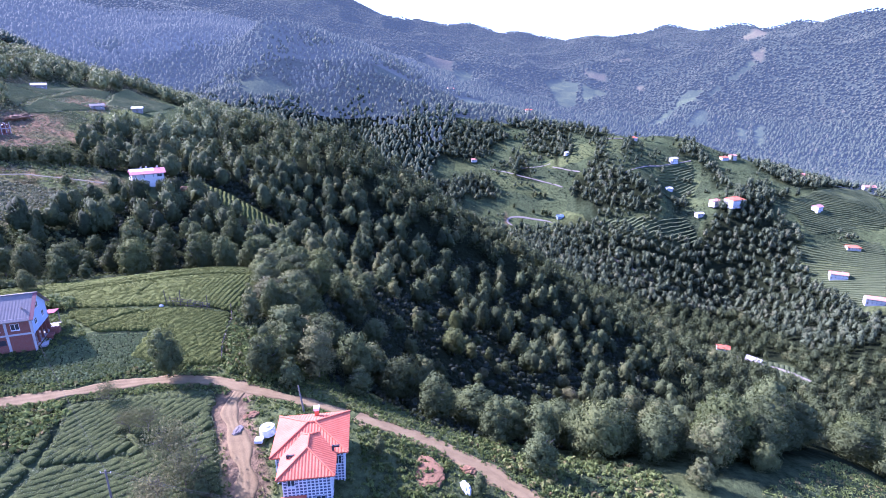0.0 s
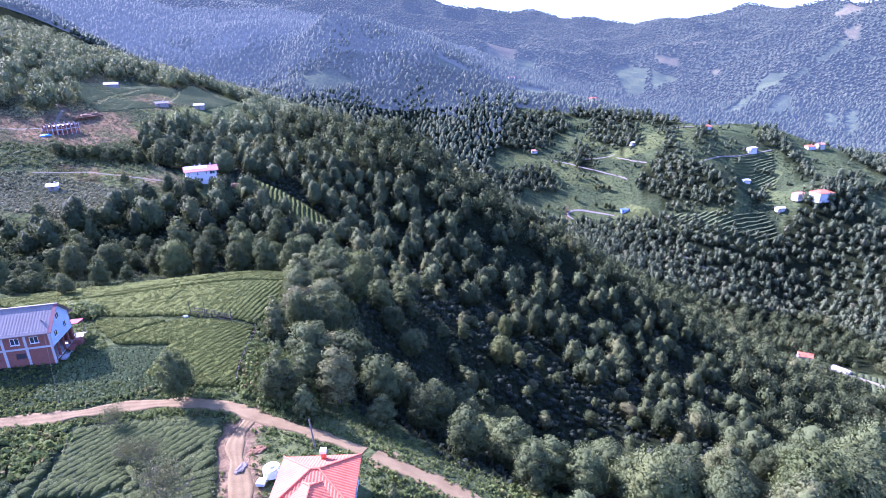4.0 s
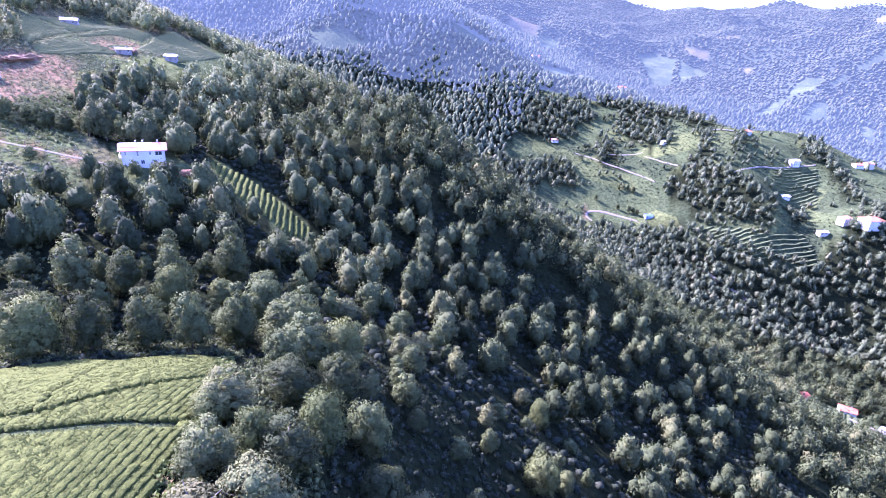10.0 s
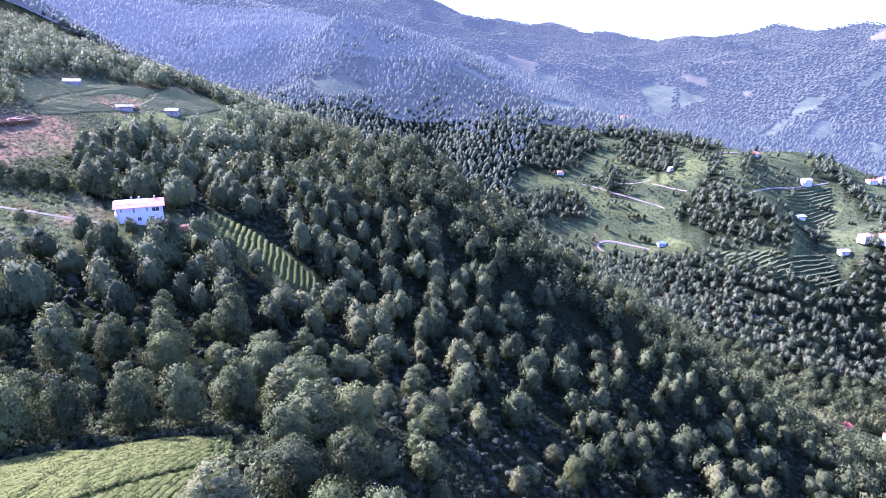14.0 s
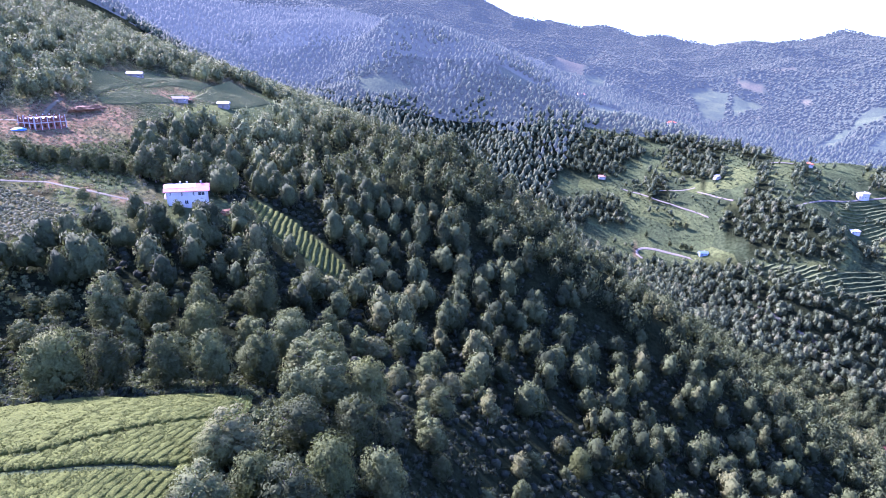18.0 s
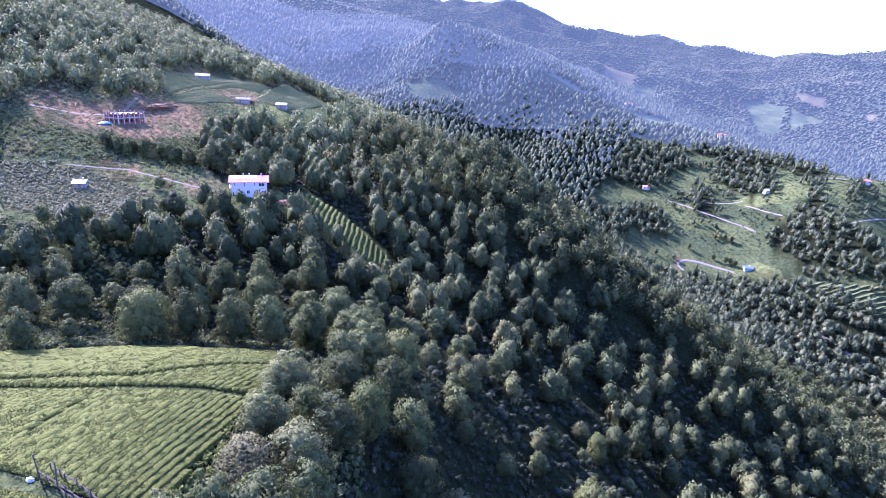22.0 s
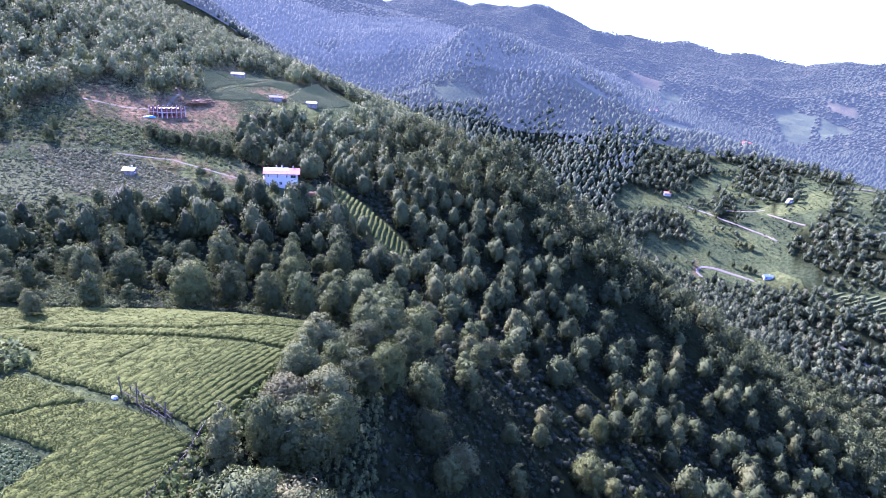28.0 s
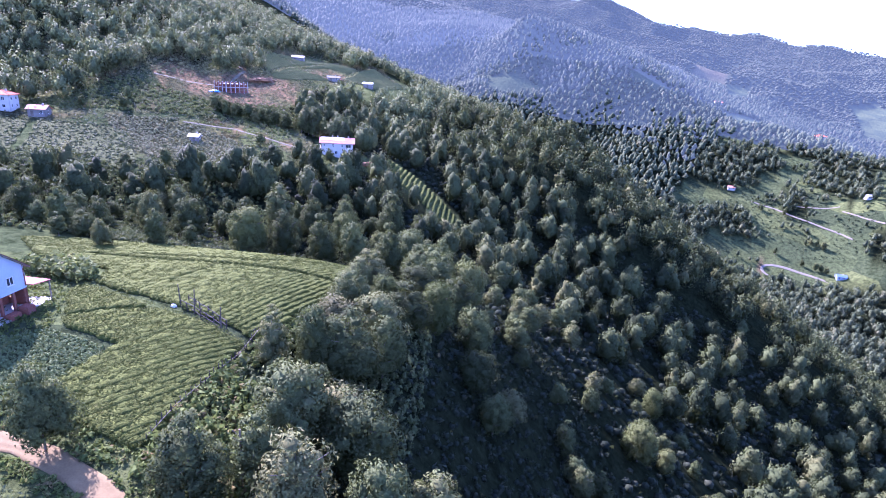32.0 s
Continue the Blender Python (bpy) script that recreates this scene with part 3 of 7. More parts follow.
def crown_mesh(clumps, per_clump, leaf, width, tall, base_z, core=0.55, conical=0.0, stems=3, lump=None):
    """A crown of a leader and side stems, each an egg-shaped or pointed heap of boughs thick with leaf sprays: verts, tris, normals."""
    turn = rng.uniform(0, 6.28)
    heads = [(0.0, 0.0, 0.8, 1.0, 0.0)]
    for k in range(stems - 1):
        a, f = turn + k * 6.28 / max(stems - 1, 1) + rng.uniform(-0.6, 0.6), rng.uniform(0.17, 0.26)
        heads.append((math.cos(a) * f, math.sin(a) * f, rng.uniform(0.5, 0.66), rng.uniform(0.55, 0.84), rng.uniform(0.0, 0.12)))
    lump_v, lump_f = lump or (ICO_V, ICO_F)
    size = len(lump_v)
    share = np.array([h[2] * h[3] for h in heads])
    counts = np.maximum(3, np.round(clumps * share / share.sum()).astype(int))
    vs, ts, ns, at = [], [], [], 0
    for (hx, hy, hw, hh, hz), n in zip(heads, counts):
        d = spread(n)
        d[:, 2] = np.maximum(d[:, 2], -0.8)
        half = np.array([hw * width / 2, hw * width / 2, hh * tall / 2])
        mid = np.array([hx * width, hy * width, base_z + tall * (hh / 2 + hz)])
        taper = (1.0 - 0.16 * d[:, 2]) * (1.0 + conical * (0.12 - 0.62 * (d[:, 2] * 0.5 + 0.5)))
        rad = 0.2 * hw * width * np.sqrt(30 / n) * rng.uniform(0.65, 1.3, n) * (1 - 0.3 * conical * (d[:, 2] * 0.5 + 0.5))
        c = d * half * rng.uniform(0.8, 1.16, (n, 1))
        c[:, :2] *= taper[:, None]
        c -= unit(d * half) * (rad * 0.7)[:, None]
        v = lump_v * half * np.array([0.5, 0.5, 0.62]) * rng.uniform(0.85, 1.1, (size, 1))
        vs.append(v + mid), ts.append(lump_f + at), ns.append(unit(lump_v))
        at += size
        for k in range(n):
            way = unit(d[k] / half)
            v = lump_v * rad[k] * core * rng.uniform(0.75, 1.15, (size, 1))
            vs.append(v + c[k] + mid), ts.append(lump_f + at), ns.append(unit(0.8 * lump_v + 0.5 * way))
            at += size
            out = unit(rng.normal(size=(per_clump, 3)) + 0.9 * way + np.array([0, 0, 0.2]))
            p = c[k] + mid + out * rad[k] * np.array([1, 1, 0.85]) * rng.uniform(0.75, 1.28, (per_clump, 1))
            face = unit(0.8 * out + 0.25 * way + 0.45 * rng.normal(size=(per_clump, 3)))
            cv, ct = cards(p, face, np.full(per_clump, leaf))
            tri = cv.reshape(-1, 3, 3)
            flip = np.einsum("ij,ij->i", np.cross(tri[:, 1] - tri[:, 0], tri[:, 2] - tri[:, 0]), face) < 0
            ct[flip] = ct[flip][:, ::-1]
            vs.append(cv), ts.append(ct + at), ns.append(np.repeat(unit(0.8 * out + 0.45 * way + 0.26 * rng.normal(size=(per_clump, 3))), 3, axis=0))
            at += len(cv)
    return np.concatenate(vs), np.concatenate(ts), np.concatenate(ns)


def tube(p0, p1, r0, r1, sides=6):
    p0, p1 = np.array(p0, float), np.array(p1, float)
    w = unit(p1 - p0)
    a = unit(np.cross(w, [0.3, 0.9, 0.1]))
    b = np.cross(w, a)
    t = np.arange(sides) / sides * 2 * np.pi
    ring = np.cos(t)[:, None] * a + np.sin(t)[:, None] * b
    i = np.arange(sides)
    return np.concatenate([p0 + ring * r0, p1 + ring * r1]), np.stack([i, (i + 1) % sides, (i + 1) % sides + sides, i + sides], -1)


def trunk_mesh(tall, width, base_z, limbs=7, thick=0.2):
    vs, qs, at = [], [], 0
    bend = np.array([rng.uniform(-.5, .5), rng.uniform(-.5, .5)])
    stops = [np.array([*(bend * f * f), f * tall * 0.86 - (0.8 if f == 0 else 0)]) for f in (0, .25, .5, .75, 1)]
    segs = [(stops[k], stops[k + 1], thick * (1 - .22 * k), thick * (1 - .22 * (k + 1))) for k in range(4)]
    for k in range(limbs):
        f = rng.uniform(0.3, 0.75)
        p = np.array([*(bend * f * f), f * tall * 0.86])
        t = rng.uniform(0, 6.28)
        q = p + np.array([np.cos(t) * width * .36, np.sin(t) * width * .36, tall * rng.uniform(.1, .26)])
        segs.append((p, q, thick * .42, thick * .14))
    for s in segs:
        v, q = tube(*s)
        vs.append(v)
        qs.append(q + at)
        at += len(v)
    return np.concatenate(vs), np.concatenate(qs)


def tree_kind(label, leaves, tall, width, base_z, clumps, per_clump, leaf, conical=0.0, core=0.52, name="tree"):
    """A tree at the origin, out of which the others are copied."""
    root = new(name)
    tagged(root, label, "tree", "trees of the wooded slope")
    v, t, n = crown_mesh(clumps, per_clump, leaf, width, tall - base_z, base_z, core, conical)
    link("crown", fast_mesh("crown", v, None, t, normals=n), leaves, root)
    v, q = trunk_mesh(tall, width, base_z)
    link("trunk", fast_mesh("trunk", v, q, shade_smooth=True), M_BARK, root)
    return root


def place(x, y, turn=0.0, size=1.0, tall=1.0, sink=0.0):
    return Matrix.LocRotScale((x, y, ground(x, y) - sink), Euler((0, 0, turn)), (size, size, size * tall))


def scatter(x0, x1, y0, y1, step, jitter=0.52, seed=1):
    r = np.random.default_rng(seed)
    gx, gy = np.meshgrid(np.arange(x0, x1, step), np.arange(y0, y1, step))
    gx = gx + (np.arange(gx.shape[0]) % 2)[:, None] * step / 2
    x = gx.ravel() + r.uniform(-jitter, jitter, gx.size) * step
    y = gy.ravel() + r.uniform(-jitter, jitter, gx.size) * step
    return x, y


def wooded(x, y, margin_lines=((ROAD, 6.0), (DRIVE, 5.5))):
    ok = np.ones(len(x), bool)
    for poly in OPEN + (WEEDS, STRIP_VIEW, RAVINE_HEAD):
        ok &= ~inside(poly, x, y)
    for line, w in margin_lines:
        ok &= line_distance(line, x, y) > w
    return ok


def forest(name, x, y, variants, sizes, material, label, tone_seed=3):
    """Many trees joined into one mesh: variants are (verts, tris, normals) of a tree one metre high and wide."""
    r = np.random.default_rng(tone_seed)
    z = height(x, y)
    kind = r.integers(0, len(variants), len(x))
    turn = r.uniform(0, 2 * np.pi, len(x))
    tones = r.random(len(x))
    vs, ts, ns, tn, at = [], [], [], [], 0
    for k, (v, t, n) in enumerate(variants):
        pick = np.nonzero(kind == k)[0]
        if not len(pick):
            continue
        c, s = np.cos(turn[pick])[:, None], np.sin(turn[pick])[:, None]
        w, h = sizes[pick, 0][:, None], sizes[pick, 1][:, None]
        vs.append(np.stack([(v[None, :, 0] * c - v[None, :, 1] * s) * w + x[pick][:, None], (v[None, :, 0] * s + v[None, :, 1] * c) * w + y[pick][:, None],
                            v[None, :, 2] * h + z[pick][:, None]], -1).reshape(-1, 3))
        ns.append(np.stack([n[None, :, 0] * c - n[None, :, 1] * s, n[None, :, 0] * s + n[None, :, 1] * c, n[None, :, 2] + 0 * c], -1).reshape(-1, 3))
        ts.append((t[None] + at + np.arange(len(pick))[:, None, None] * len(v)).reshape(-1, 3))
        tn.append(np.repeat(tones[pick], len(v)))
        at += len(pick) * len(v)
    me = fast_mesh(name, np.concatenate(vs), None, np.concatenate(ts), np.concatenate(tn), normals=np.concatenate(ns))
    return tagged(link(name, me, material), label, "woods", kind="stuff")


def facing(x, y, limit):
    e = 12.0
    gx = (height(x + e, y) - height(x - e, y)) / (2 * e)
    gy = (height(x, y + e) - height(x, y - e)) / (2 * e)
    d = np.hypot(x, y)
    return (gx * x + gy * y) / d > (height(x, y) - 50) / d + limit


# kinds of near trees
KINDS = [tree_kind("rounded leafy alder with grey-green crown on the slope", M_LEAF, 12.0, w, 0.6, 46, 150, 0.36, conical=cn) for w, cn in ((8.6, 0.0), (8.0, 0.25), (9.2, 0.1), (8.2, 0.3), (8.8, 0.0), (7.8, 0.2))]
KINDS += [tree_kind("slim leafy alder with pointed grey-green crown", M_LEAF, 13.5, 6.4, 0.8, 42, 140, 0.34, conical=0.6) for _ in range(2)]
KINDS += [tree_kind("broad leafy tree with pale yellow-green crown", M_LEAF_PALE, 10.0, 9.2, 0.3, 48, 150, 0.36) for _ in range(2)]
KINDS += [tree_kind("half-dry tree with brownish leaves", M_LEAF_DRY, 9.0, 6.6, 0.8, 36, 110, 0.32, core=0.4)]
LEAN_KINDS = [tree_kind("rounded alder with grey-green crown among others", M_LEAF, 12.0, w, 0.6, 36, 92, 0.45, conical=cn) for w, cn in ((8.4, 0.0), (7.6, 0.3), (8.8, 0.15), (7.8, 0.35), (8.4, 0.1), (7.4, 0.25))]
LEAN_KINDS += [tree_kind("slim alder with pointed grey-green crown on the slope", M_LEAF, 13.5, 6.4, 0.8, 34, 90, 0.42, conical=0.65) for _ in range(2)]
SPRUCE = tree_kind("dark narrow spruce among the alders", M_NEEDLE, 13, 4.2, 0.6, 34, 70, 0.4, conical=1.2)

# trees that stand out: (x, y, crown width, height, kind)
FIELD_ROW = [(-92, 150, 10, 13, 8), (-86, 156, 8, 13, 1), (-79, 161.5, 8.2, 14, 3), (-71.5, 165, 7.6, 14, 0), (-65, 172, 8.6, 13, 3), (-108, 178, 10, 14, 1), (-100, 184, 8.4, 13, 5), (-91, 189, 9.2, 12, 0), (-83, 203, 9.6, 14, 3), (-69, 193, 9, 13, 2), (-57, 186, 10, 13, 4), (-103, 160, 8, 12, 5), (-112, 150, 9, 12, 2), (-121, 146, 8, 11, 0)]
KNOLL_EDGE = [(-31, 96, 9, 9.5, 2), (-40.5, 103, 4.5, 8.5, 6), (-37.5, 107.5, 6, 9, 0), (-34.7, 110, 8.5, 10, 4), (-41, 117, 8.6, 7, 10), (-36.5, 122, 9.6, 9.5, 2), (-44.8, 125.6, 6.4, 7, 4), (-41.9, 132.6, 6.4, 7.5, 9), (-35.5, 140.7, 8, 8.5, 8), (-29.5, 101, 7.5, 9, 10), (-24.5, 98.5, 10, 10, 2), (-28.5, 87.5, 5, 9, 7), (-50, 160, 9, 9.5, 0), (-50, 171, 10, 11, 4), (-67, 187, 10, 12, 2)]
KNOLL_BACK = [(-44, 149, 9.5, 8.5, 2), (-39, 159, 10, 10, 0), (-37, 132, 8, 8.5, 4), (-32.5, 117, 8, 9.5, 0), (-58, 178, 9.5, 12, 4), (-30.5, 149, 9, 10, 0), (-14.8, 99.4, 8, 8.5, 1), (-9.6, 109.5, 7.6, 8.5, 5), (-3, 119, 7.6, 9, 0), (5, 137, 8.4, 9.5, 8), (-31, 82.5, 6.6, 8, 3), (-26, 79.5, 5.6, 9.5, 6), (-23, 87, 8, 10, 1), (-17, 92, 8.4, 10, 0), (-8, 90, 8.6, 10, 2), (-15, 83, 6, 9, 7), (-1, 84, 7, 9, 1), (6, 88, 8.4, 9.5, 5)]
EAST_ROW = [(12, 83, 8, 9, 5), (17.5, 80, 7.6, 8.5, 0), (22, 86.5, 9, 10, 2), (27, 77, 8.6, 8.5, 8), (32, 83, 9.4, 9.5, 4), (36.5, 76.5, 8.6, 8.5, 2), (42, 84, 9, 9.5, 9), (46, 75.5, 9, 8.5, 0), (52, 83, 10, 10, 8), (55.5, 76.5, 7, 7.5, 9), (61, 88, 11, 11, 2), (70, 98, 12, 14, 0), (82, 103, 10, 9, 9), (91, 99, 9, 8.5, 5), (98, 106, 10, 10, 8), (9, 78.5, 6.6, 8, 1), (24.5, 80, 7.6, 8.5, 0), (30, 78.5, 7.6, 8.5, 2), (39, 80, 8.4, 9, 5), (49, 79.5, 8.4, 8.5, 0), (58, 81.5, 9, 9, 2), (66, 91, 10, 11, 4), (76, 97, 9, 10, 5)]
STANDING = FIELD_ROW + KNOLL_EDGE + KNOLL_BACK + EAST_ROW
KIND_SIZE = [(8.6, 12.0), (8.0, 12.0), (9.2, 12.0), (8.2, 12.0), (8.8, 12.0), (7.8, 12.0), (6.4, 13.5), (6.4, 13.5), (9.2, 10.0), (9.2, 10.0), (6.6, 9.0)]
used, lean_used = set(), set()
pick = np.random.default_rng(5)


def stand(kind, m, lean=False):
    """The tree of that kind itself the first time, a copy of it after that."""
    source, spent = (LEAN_KINDS, lean_used) if lean else (KINDS, used)
    if kind in spent:
        return copy_thing(source[kind], m)
    source[kind].matrix_basis = m
    spent.add(kind)
    return source[kind]


for x, y, w, h, k in STANDING:
    kw, kh = KIND_SIZE[k]
    stand(k, place(x, y, pick.uniform(0, 6.28), w / kw, h * kw / (w * kh), 0.3))

nx, ny = scatter(-230, 130, 62, 330, 8.8, 0.7, seed=11)
ok = wooded(nx, ny) & (ny > 62) & ~((nx < -45) & (ny < 105)) & ~((nx < -112) & (ny < 114)) & ~((nx > 5) & (ny < 63 + 0.05 * nx)) & ~((nx < -60) & (ny < 112)) & (nx > -232 + 0.2 * (330 - ny)) & ~(inside(WEST_OPEN, nx, ny) & (value_noise(nx / 17, ny / 17, 46) < 0.86)) & ~((nx < -150) & (ny > 150 + 0.3 * (nx + 232)) & (ny < 262) & (value_noise(nx / 17, ny / 17, 45) < 0.72) & (nx > -260))
for x, y, w, h, k in STANDING:
    ok &= np.hypot(nx - x, ny - y) > 0.42 * w + (4.6 if y < 150 else 3.4)
ok &= ~inside(UPPER_OPEN, nx, ny)
ok &= ~((nx > -22) & (ny > 105) & (np.random.default_rng(61).random(len(nx)) < 0.34)) & ~(inside(RAVINE_DARK, nx, ny) & (np.random.default_rng(63).random(len(nx)) < 0.25))
nx, ny = nx[ok], ny[ok]
d = np.hypot((nx + 35) * 0.9, (ny - 118))
order = np.argsort(d)
near, rest = order[:170], order[170:]
for i in near:
    x, y = float(nx[i]), float(ny[i])
    u = pick.random()
    k = int(pick.integers(0, 6) if u < 0.7 else pick.integers(6, 8) if u < 0.88 else pick.integers(8, 10) if u < 0.96 else 10)
    stand(k, place(x, y, pick.uniform(0, 6.28), pick.uniform(0.66, 1.12) * (0.82 if x > -20 and y > 100 else 1.0), pick.uniform(0.95, 1.2) * (0.72 if x > -60 and y < 165 else 1.0), 0.3), k < 8 and (y > 140 or x < -75))
for k, ob in enumerate(LEAN_KINDS):
    if k not in lean_used:
        ob.matrix_basis = place(-60 + 7 * k, 210)
SPRUCE.matrix_basis = place(-92, 330)


def unit_tree(clumps, per_clump, leaf, core=0.8, conical=0.0, stems=2, lump=None):
    return crown_mesh(clumps, per_clump, leaf, 1.0, 0.95, 0.05, core, conical, stems, lump)


def lobed(lobes, conical=0.0, lump=(ICO_V, ICO_F)):
    """A far crown: rough lobes of leaves on one egg-shaped or pointed outline."""
    vs, ts, ns = [], [], []
    for k in range(lobes):
        f = k / max(lobes - 1, 1)
        r = (0.46 - (0.16 + 0.2 * conical) * f) * rng.uniform(0.9, 1.1)
        c = np.array([rng.uniform(-.12, .12), rng.uniform(-.12, .12), 0.3 + 0.42 * f])
        v = lump[0] * np.array([r, r, 0.3]) * rng.uniform(0.72, 1.2, (len(lump[0]), 1)) + c
        vs.append(v), ts.append(lump[1] + len(v) * k), ns.append(unit(0.6 * lump[0] + unit((v - np.array([0, 0, 0.4])) / np.array([0.5, 0.5, 0.6]))))
    return np.concatenate(vs), np.concatenate(ts), np.concatenate(ns)


MID = [unit_tree(16, 36, 0.082, 0.75, conical=c, stems=k) for c, k in ((0.0, 3), (0.1, 2), (0.25, 2), (0.35, 3), (0.0, 2), (0.6, 1), (0.7, 2), (0.2, 3))]
LIGHT = [unit_tree(8, 30, 0.115, 0.5, c, 2, (OCT_V, OCT_F)) for c in (0.0, 0.15, 0.3, 0.0, 0.25, 0.45)]
FARV = [unit_tree(6, 13, 0.15, 0.7, c, 1, (OCT_V, OCT_F)) for c in (0.0, 0.2, 0.4, 0.6, 0.8)]
DOME_TREES = [lobed(3, c, (OCT_V, OCT_F)) for c in (0.0, 0.1, 0.3, 0.4, 0.6, 0.9)]
RANGE_TREES = [lobed(1, c, (OCT_V, OCT_F)) for c in (0.0, 0.1, 0.2, 0.4)]
sz = np.random.default_rng(21)
forest("slope_woods", nx[rest], ny[rest], MID, np.stack([8.0 * (vary := sz.uniform(0.62, 1.28, len(rest))), 11.4 * vary ** 0.7 * sz.uniform(0.85, 1.2, len(rest))], -1), M_WOODS, "dense alder woods on the steep slope", 31)

mx, my = scatter(-560, 560, 100, 660, 8.6, 0.7, seed=12)
ok = wooded(mx, my) & ~((mx > -230) & (mx < 130) & (my < 330)) & ~is_distant(mx, my) & ~((mx > 60) & (my > 560)) & ~((mx < -95) & (my < 118)) & (my > 0.45 * np.abs(mx)) & ((mx > -150) | (my > 175 + (mx + 150) * -0.1) | (mx < -215))
ok &= ~(inside(WEST_OPEN, mx, my) & (value_noise(mx / 22, my / 22, 41) > np.where(mx < -262 - 0.05 * (my - 260), 0.8, 0.14)))
ok &= ~inside(BARE_FIELD, mx, my) & ~(inside(UPPER_OPEN, mx, my) & (value_noise(mx / 15, my / 15, 47) < 0.8))
mx, my = mx[ok], my[ok]
ok = facing(mx, my, np.where(mx < -200, -0.22, -0.06)) & ~((mx > -8) & (np.random.default_rng(62).random(len(mx)) < 0.22)) & ~((mx > 340) & (my > 440))
mx, my = mx[ok], my[ok]
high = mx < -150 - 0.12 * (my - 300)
for where, leaves, label in ((high, M_WOODS_HIGH, "alder woods above the terraces, coloured pale for glare and haze"), (~high, M_WOODS, "dense alder woods across the hillside")):
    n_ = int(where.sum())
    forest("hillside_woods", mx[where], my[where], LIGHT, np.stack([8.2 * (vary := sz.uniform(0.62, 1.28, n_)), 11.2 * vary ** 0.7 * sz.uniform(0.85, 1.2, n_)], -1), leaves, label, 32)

fx, fy = scatter(-110, 760, 440, 1000, 7.4, 0.65, seed=13)
ok = facing(fx, fy, -0.08) & wooded(fx, fy, ((HILL_ROAD, 5.0),)) & ~is_distant(fx, fy) & ~((fx < 340) & (fy < 560)) & (fy > 0.8 * fx - 30) & ((fx > -40) | (fy > 730))
for lane_ in HILL_LANES:
    ok &= line_distance(lane_, fx, fy) > 4.0
open_hill = hill_open(fx, fy)
ok &= ~open_hill | (value_noise(fx / 19, fy / 14, 51) > 0.8) | ((np.abs(value_noise(fx / 55, fy / 40, 52) - 0.5) < 0.03) & (value_noise(fx / 17, fy / 17, 53) > 0.4))
fx, fy = fx[ok], fy[ok]
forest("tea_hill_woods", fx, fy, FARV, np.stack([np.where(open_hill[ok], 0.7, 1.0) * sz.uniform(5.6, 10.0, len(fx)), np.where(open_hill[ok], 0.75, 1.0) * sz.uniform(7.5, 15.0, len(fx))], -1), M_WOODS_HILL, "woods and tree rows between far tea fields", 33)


dx, dy = scatter(-1150, 1000, 520, 1600, 7.6, seed=14)
r_ = np.hypot(dx, dy)
ok = is_distant(dx, dy) & (r_ < 1590) & (np.abs(dx) < 1.05 * dy) & (dy > 520) & (covers(dx, dy)[0] < 0.5)
dx, dy = dx[ok], dy[ok]
ok = facing(dx, dy, -0.06)
dx, dy = dx[ok], dy[ok]
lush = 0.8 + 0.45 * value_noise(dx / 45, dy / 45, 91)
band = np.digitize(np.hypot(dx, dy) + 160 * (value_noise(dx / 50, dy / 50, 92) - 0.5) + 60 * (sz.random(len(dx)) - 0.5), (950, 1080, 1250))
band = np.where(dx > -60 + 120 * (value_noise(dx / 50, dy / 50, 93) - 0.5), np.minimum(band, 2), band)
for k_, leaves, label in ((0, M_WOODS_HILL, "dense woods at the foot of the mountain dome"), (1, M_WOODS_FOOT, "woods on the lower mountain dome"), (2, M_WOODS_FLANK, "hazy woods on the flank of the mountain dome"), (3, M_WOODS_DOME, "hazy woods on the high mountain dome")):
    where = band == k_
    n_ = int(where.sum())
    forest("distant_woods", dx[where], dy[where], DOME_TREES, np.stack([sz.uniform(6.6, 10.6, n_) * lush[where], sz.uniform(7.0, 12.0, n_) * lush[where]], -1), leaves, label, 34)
dx, dy = scatter(-2600, 2100, 900, 3600, 8.6, 0.65, seed=15)
r_ = np.hypot(dx, dy)
ok = (r_ > 1560) & (r_ < 3700) & (np.abs(dx) < 1.0 * dy) & (covers(dx, dy)[0] < 0.3)
dx, dy = dx[ok], dy[ok]
ok = facing(dx, dy, -0.02)
dx, dy = dx[ok], dy[ok]
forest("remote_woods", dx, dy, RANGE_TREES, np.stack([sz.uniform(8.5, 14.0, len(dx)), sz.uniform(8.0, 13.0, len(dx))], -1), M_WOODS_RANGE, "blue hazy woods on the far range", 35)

# slim trees between the terrace track and the bare field, and a few in the bracken
row_rng = random.Random(17)
for k in range(40):
    f = (k + row_rng.uniform(-0.4, 0.4)) / 39
    copy_thing(LEAN_KINDS[row_rng.choice((1, 3, 6, 7, 6, 7))], place(-214 + 58 * f, 246 + 16 * f + row_rng.uniform(-4, 5), row_rng.uniform(0, 6), row_rng.uniform(0.6, 0.8) + 0.2 * f, row_rng.uniform(1.0, 1.25), 0.3))
for x, y, k, s_ in ((-167, 186, 6, 1.0), (-158, 193, 7, 0.95), (-150, 200, 6, 0.7), (-148, 214, 7, 0.8), (-176, 177, 0, 0.8), (-163, 228, 6, 0.8), (-228, 214, 1, 0.8), (-236, 222, 3, 0.7), (-243, 205, 6, 0.7), (-147, 234, 0, 0.72), (-140.5, 235, 2, 0.74), (-135, 238.5, 1, 0.8), (-130, 242, 3, 0.78), (-126, 245, 5, 0.7)):
    copy_thing((LEAN_KINDS if k < 8 and x < -75 else KINDS)[k], place(x, y, s_ * 9, s_, 1.0, 0.3))

